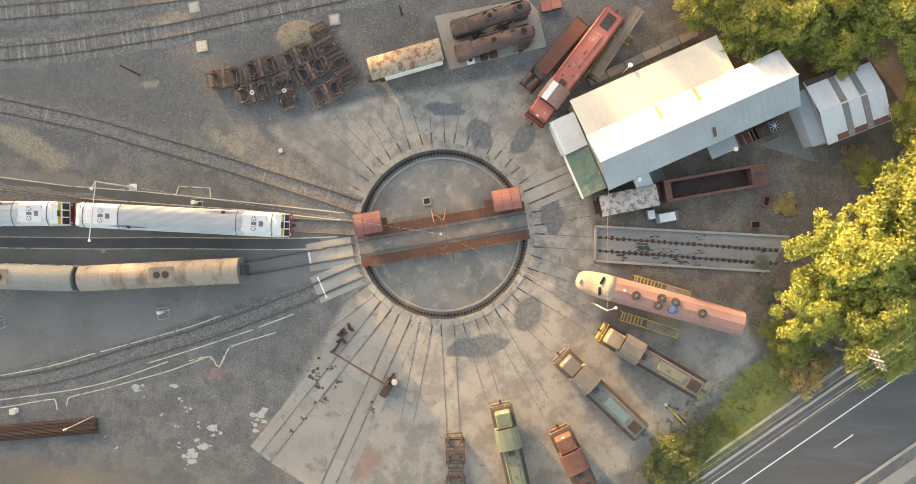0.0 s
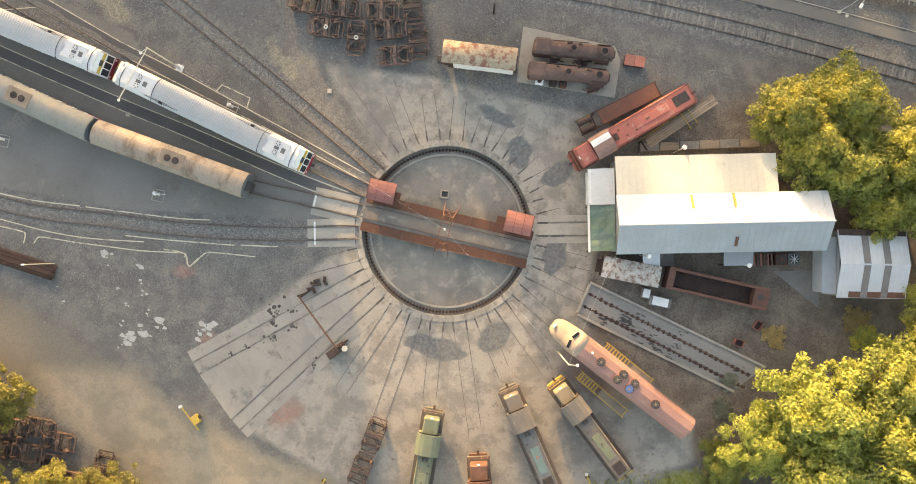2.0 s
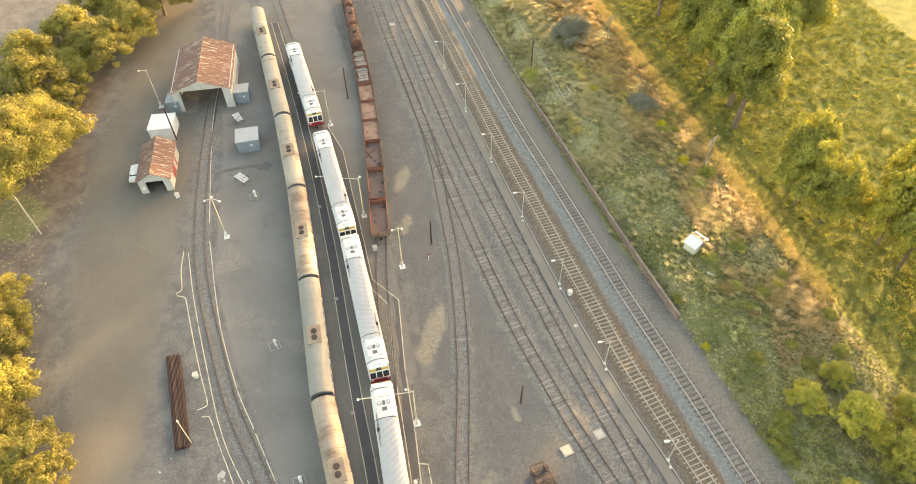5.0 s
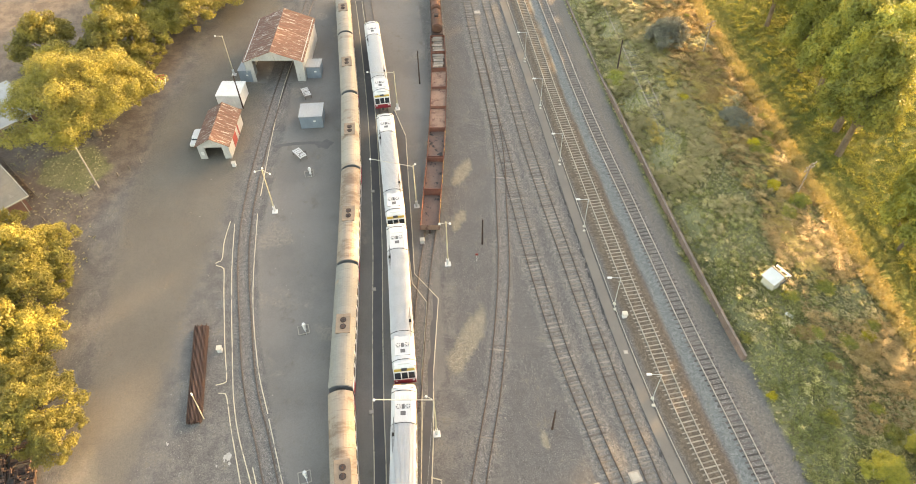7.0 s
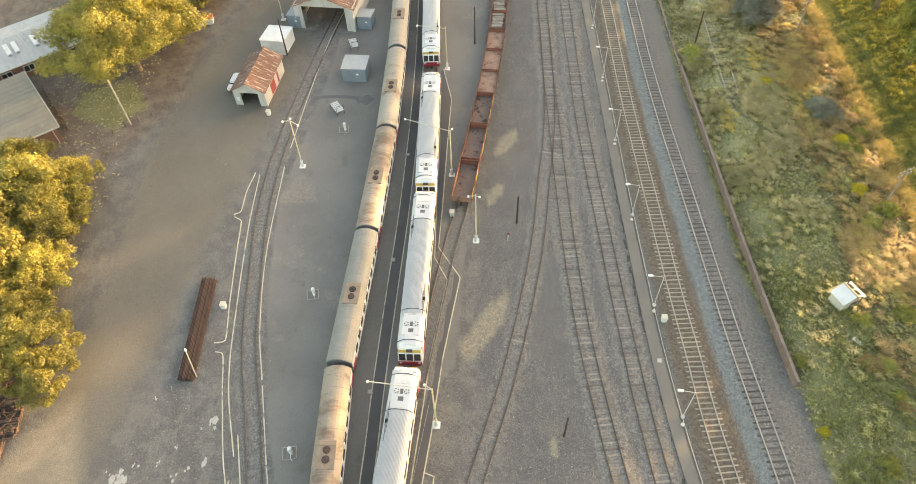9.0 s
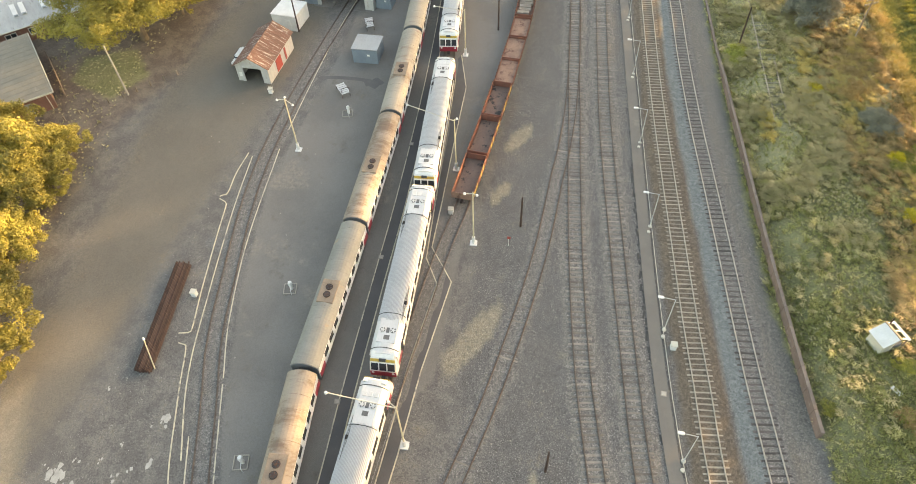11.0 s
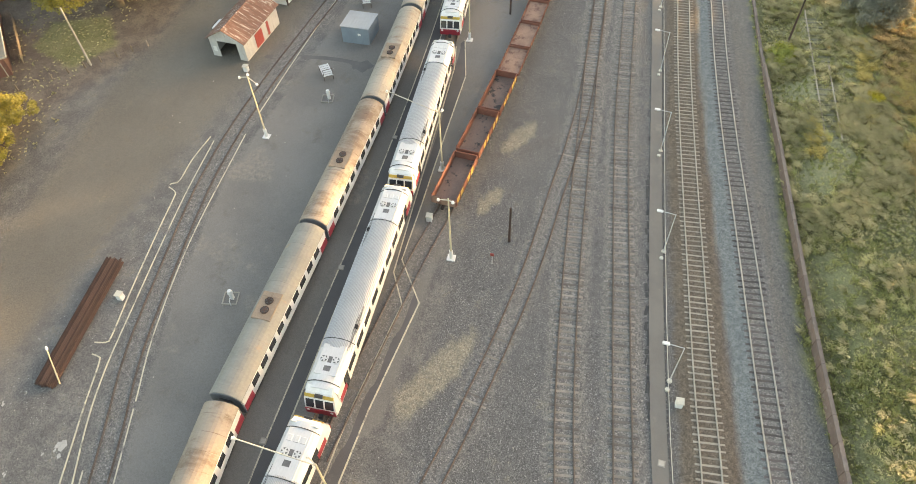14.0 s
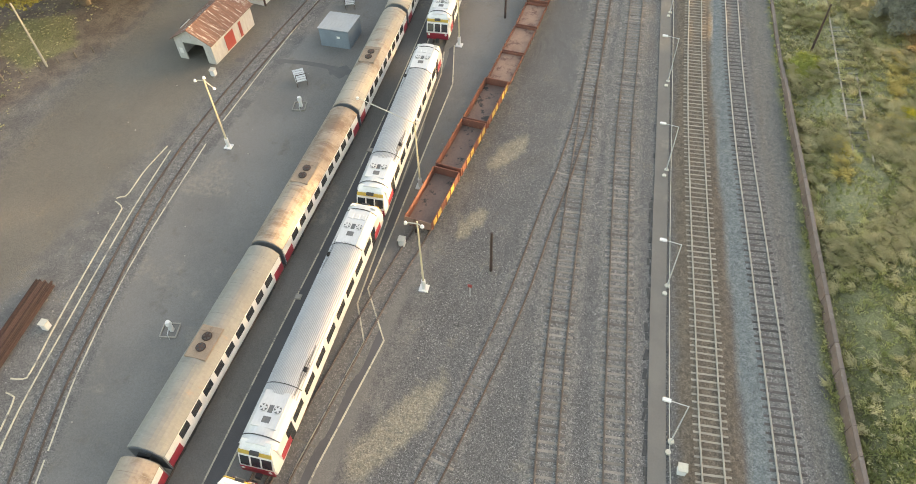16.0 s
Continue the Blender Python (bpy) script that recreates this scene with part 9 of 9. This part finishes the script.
# park trees, with more added behind and out of view to block the sun
set_out(tall_a, [(-80.5, 76.0, 1.25, 1.08), (-86.5, 78.5, 1.3, 1.08), (-92, 78.5, 1.25, 1.08), (-36, 84.5, 1.1, 1.05), (-42.5, 90, 1.2, 1.05), (-20, 83, 1.1, 0.95), (0, 81, 1.1, 0.9), (23, 80, 1.1, 0.9), (-97, 80, 1.0, 1.1), (-91, 86, 1.1, 1.1), (-104, 80, 1.1, 1.0), (-112, 82, 1.15, 1.1), (-98, 96, 1.3, 1.15), (-108, 98, 1.3, 1.15), (-118, 96, 1.3, 1.15), (-130, 98, 1.3, 1.2), (-120, 80, 1.05, 1.1), (-128, 88, 1.2, 1.1), (-103, 93, 1.2, 1.2),
                 # unseen row, added to shade the western ground
                 (-139, 80, 1.3, 1.25), (-148, 88, 1.4, 1.2), (-156, 80, 1.4, 1.2), (-166, 84, 1.5, 1.2), (-176, 79, 1.5, 1.2), (-187, 85, 1.5, 1.25), (-198, 80, 1.5, 1.25), (-209, 86, 1.5, 1.25), (-220, 81, 1.5, 1.25)])
set_out(grey_shrub, [(-114.0, 56.8, 1.0, 1.0), (-88.5, 60.6, 0.62, 0.8), (38.6, -7.0, 0.3, 0.35), (39.0, -11.0, 0.32, 0.35), (38.2, -3.6, 0.26, 0.3)])
g = random.Random(5)
low_spots = {"a": [], "b": [], "c": []}
for i in range(60):
    x = g.uniform(-135, -38)
    y = g.uniform(56.5, 67.0) - (3 if x > -50 else 0)
    low_spots[g.choice("abcccc")].append((x, y, g.uniform(0.35, 0.95), g.uniform(0.5, 0.85)))
for i in range(10):
    low_spots[g.choice("ab")].append((g.uniform(-46, -30), g.uniform(51.5, 66), g.uniform(0.4, 0.9), g.uniform(0.5, 0.9)))
low_spots["b"] += [(-51.5, 54.5, 0.6, 0.6), (-9.9, 57.9, 1.0, 0.8), (-6.9, 50.2, 0.8, 0.6), (9.7, 53.3, 0.7, 0.6), (-46.2, 46.6, 0.5, 0.6)]
low_spots["c"] += [(43.0, -17.0, 1.3, 0.9), (40.2, -12.8, 0.9, 0.9), (41, 3.5, 0.8, 0.3), (49, 9.0, 0.9, 0.4), (45.5, -15.5, 0.6, 0.7)]
low_spots["a"] += [(34.4, -23.6, 0.6, 0.7), (51, 7.4, 1.0, 0.6), (-23.8, 49.2, 1.0, 0.7), (-21.2, 48.9, 0.7, 0.6), (-25.6, 50.6, 0.8, 0.6), (-104.6, 44.6, 1.2, 0.7), (-102.8, 44.2, 0.9, 0.6)]
bush_d = make_tree("dark green leafy roadside bush", "bush", 2.4, 2.0, LEAF_DEEP, 35, 0.8, 0, 0.2, 0.17, 170, 16)
set_out(bush_d, [(27.2, -26.8, 1.1, 0.8), (29.6, -24.8, 0.9, 0.8), (26.0, -29.2, 1.1, 0.8), (32.3, -23.2, 0.7, 0.9), (29.4, -28.2, 1.0, 0.8), (31.0, -26.0, 0.7, 0.8)])
set_out(bush_a, low_spots["a"])
set_out(bush_b, low_spots["b"])
set_out(bush_c, low_spots["c"])
# the last three mark sun patches, sunlight put into their yellow
set_out(bush_y, [(-82.0, 61.3, 1.0, 0.8), (-72.2, 60.6, 1.05, 0.7), (-44.4, 61.3, 0.9, 0.7), (-38.2, 46.8, 0.6, 0.8), (-95.1, 53.8, 1.0, 0.8), (-91.5, 52.0, 0.7, 0.6), (-88.7, 46.9, 0.6, 0.6)])


def grass_patch(name, label, count, area, material, height, width, seed, dens=None, blades=8, spread=0.14, comb=None):
    """Tufts of bent blades over a stretch of ground, as one mesh; comb is the heading to which they lie over."""
    gg = np.random.RandomState(seed)
    x0, x1, y0, y1 = area
    spots = []
    while len(spots) < count:
        x, y = gg.uniform(x0, x1), gg.uniform(y0, y1)
        if dens and gg.rand() > dens(x, y):
            continue
        spots.append((x, y))
    p = np.repeat(np.array(spots), blades, 0)
    n = len(p)
    z = land(p[:, 0], p[:, 1]) - 0.03
    hgt = np.repeat(height * gg.uniform(0.5, 1.3, count), blades) * gg.uniform(0.7, 1.1, n)
    a, lean = gg.uniform(0, 6.283, n), gg.uniform(0.25, 0.8, n)
    ox, oy = p[:, 0] + np.cos(a) * spread * gg.rand(n), p[:, 1] + np.sin(a) * spread * gg.rand(n)
    if comb is not None:
        a = np.radians(comb) + np.repeat(gg.normal(0, 0.5, count), blades) + gg.normal(0, 0.45, n)
        lean = gg.uniform(0.5, 1.1, n)
    dx, dy, w = np.cos(a), np.sin(a), width * gg.uniform(0.6, 1.3, n)
    mx, my, mz = ox + dx * hgt * lean * 0.4, oy + dy * hgt * lean * 0.4, z + hgt * 0.62
    v = np.stack([np.stack(c, -1) for c in ((ox, oy, z), (mx + dy * w, my - dx * w, mz), (ox + dx * hgt * lean, oy + dy * hgt * lean, z + hgt * 0.8), (mx - dy * w, my + dx * w, mz))], 1).reshape(-1, 3)
    b = 4 * np.arange(n)
    me = bpy.data.meshes.new(name)
    me.from_pydata(v.tolist(), [], np.stack([b, b + 1, b + 2, b + 3], -1).tolist())
    me.materials.append(material)
    tagged(part(name, me, None), label, "grass", kind="stuff")


def bank_edge(x):
    return float(np.interp(x, [-140, -111, -89, -61, -43, -36, -28, -10, 7.5, 40], [40.2, 41.2, 41.9, 43.1, 45.4, 46.2, 46.7, 48.7, 50.5, 54]))


def banked(x, y):
    """One on the bank, less between the rails of the disused siding."""
    return (0.3 if 46.9 < y < 49.6 and -122 < x < -86 else 1.0) if y > bank_edge(x) else 0.0


def field_noise(x, y, scale, k):
    return noise.noise(Vector((x * scale, y * scale, k)))


def west(x, x0=-58.0, x1=-82.0):
    """Nought east of x0, one west of x1."""
    return float(smooth(x0, x1, np.float64(x)))


def patchy(x, y):
    return banked(x, y) * max(0.0, 0.85 + 0.9 * field_noise(x, y, 0.13, 0)) * (1.0 if y < 56 or x > -36 else 0.35)


def lush(x, y):
    return banked(x, y) * max(0.1, 0.55 + 1.4 * field_noise(x, y, 0.12, 21)) * (1.15 - west(x, -50.0, -80.0))


def patchy_dry(x, y):
    return banked(x, y) * max(0.0, 0.35 + 1.6 * field_noise(x + 70, y, 0.12, 4)) * (1.0 if y > 55 else 0.25 + 0.5 * west(x))


def patchy_russet(x, y):
    return max(0.0, 0.5 + 1.5 * field_noise(x, y, 0.11, 7)) if y > 55.5 + 2 * field_noise(x, y, 0.2, 2) else 0.0


def tussocky(x, y):
    return banked(x, y) * (1.0 if y > bank_edge(x) + 1.6 else 0.1) * max(0.0, 0.4 + 1.7 * field_noise(x, y, 0.16, 12)) * (0.12 + 0.88 * west(x))


def deep_tussocks(x, y):
    return banked(x, y) * max(0.0, 0.4 + 1.6 * field_noise(x, y, 0.17, 33)) * (1.1 - 0.75 * west(x, -48.0, -75.0))


# where the painted sun patches lie on the bank
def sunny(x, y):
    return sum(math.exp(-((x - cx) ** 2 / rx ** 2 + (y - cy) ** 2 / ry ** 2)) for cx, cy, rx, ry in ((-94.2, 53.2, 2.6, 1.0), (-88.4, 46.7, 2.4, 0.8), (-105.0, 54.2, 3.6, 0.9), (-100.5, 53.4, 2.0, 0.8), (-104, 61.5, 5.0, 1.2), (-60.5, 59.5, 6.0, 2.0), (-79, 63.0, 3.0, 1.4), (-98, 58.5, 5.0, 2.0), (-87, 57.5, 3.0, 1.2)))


grass_patch("grass", "green grass tufts on the bank", 12000, (-140, 40, 40, 69), GRASS_GREEN, 0.36, 0.05, 3, patchy)
# denser to the east, where the darker blades stand for shade
grass_patch("grass", "deep green grass, the bank's shade put into its colour", 8000, (-100, 40, 40, 69), GRASS_SHADE, 0.34, 0.055, 23, lush)
grass_patch("grass", "dry straw-coloured grass lying over on the bank", 10000, (-140, -28, 42, 68), GRASS_DRY, 0.5, 0.04, 4, patchy_dry, comb=-60)
grass_patch("grass", "russet dry grass along the top of the bank", 9000, (-140, -32, 54, 68), GRASS_RUSSET, 0.75, 0.05, 14, patchy_russet, comb=-40)
grass_patch("grass", "pale tussocks lying over on the bank", 2000, (-138, -44, 43, 56), GRASS_DRY, 0.95, 0.032, 15, tussocky, blades=46, spread=0.42, comb=-75)
grass_patch("grass", "green tussocks lying over on the bank", 1500, (-138, 10, 44, 60), GRASS_GREEN, 0.7, 0.036, 16, tussocky, blades=40, spread=0.5, comb=-75)
grass_patch("grass", "leafy tussocks with the bank's shade in their deep green", 600, (-95, 20, 43, 58), GRASS_SHADE, 0.6, 0.05, 26, deep_tussocks, blades=40, spread=0.6)
grass_patch("grass", "russet tussocks along the top of the bank", 1200, (-135, -36, 55, 66), GRASS_RUSSET, 1.0, 0.035, 27, patchy_russet, blades=40, spread=0.5, comb=-50)
# sun patches on the bank, made by gold blades instead of light
grass_patch("grass", "golden grass on the bank, sun patches put into its colour", 850, (-112, -50, 46, 65), GRASS_SUN_GOLD, 0.8, 0.035, 28, sunny, blades=40, spread=0.5, comb=-75)
FIELD_GRASS = leaves("field_grass", (0.21, 0.215, 0.045), (0.155, 0.165, 0.035), (0.26, 0.245, 0.05))
grass_patch("grass", "rough green crop in the field", 15000, (-135, -15, 73.5, 128), FIELD_GRASS, 0.4, 0.09, 6, lambda x, y: 0.75 + 0.6 * field_noise(x, y, 0.5, 8), blades=9, spread=0.5)
# bright yellow blades carry the sunlit rim of the crest in their colour
grass_patch("grass", "long straw grass along the path edge, sun rim put into its colour", 3000, (-140, -40, 65.6, 69.0), leaves("sun_rim_straw_grass", (0.48, 0.38, 0.13), (0.38, 0.31, 0.1), (0.55, 0.43, 0.16)), 1.2, 0.05, 8)
grass_patch("grass", "green weeds between the yard and the road", 600, (25, 50, -30, -12), LEAF_GREEN, 0.25, 0.05, 9, lambda x, y: 1.0 if -13.5 - 0.62 * (45 - x) - 3.0 < y < -10.5 - 0.62 * (45 - x) else 0.0)
grass_patch("grass", "green weeds round the yellow post", 260, (-2, 6, -39, -34), LEAF_GREEN, 0.3, 0.05, 29)
grass_patch("grass", "leafy litter under the southern trees", 2500, (-112, -10, -62, -38), GRASS_DRY, 0.14, 0.07, 10, lambda x, y: 1.0 if y < -38 - (0 if x < -40 else (x + 40) * 0.3) - (8 if x < -78 else 5) else 0.0)
grass_patch("grass", "trodden dark grass along the footpath", 6000, (-140, -25, 69.2, 73.6), LEAF_DEEP, 0.16, 0.08, 30, blades=7, spread=0.35)
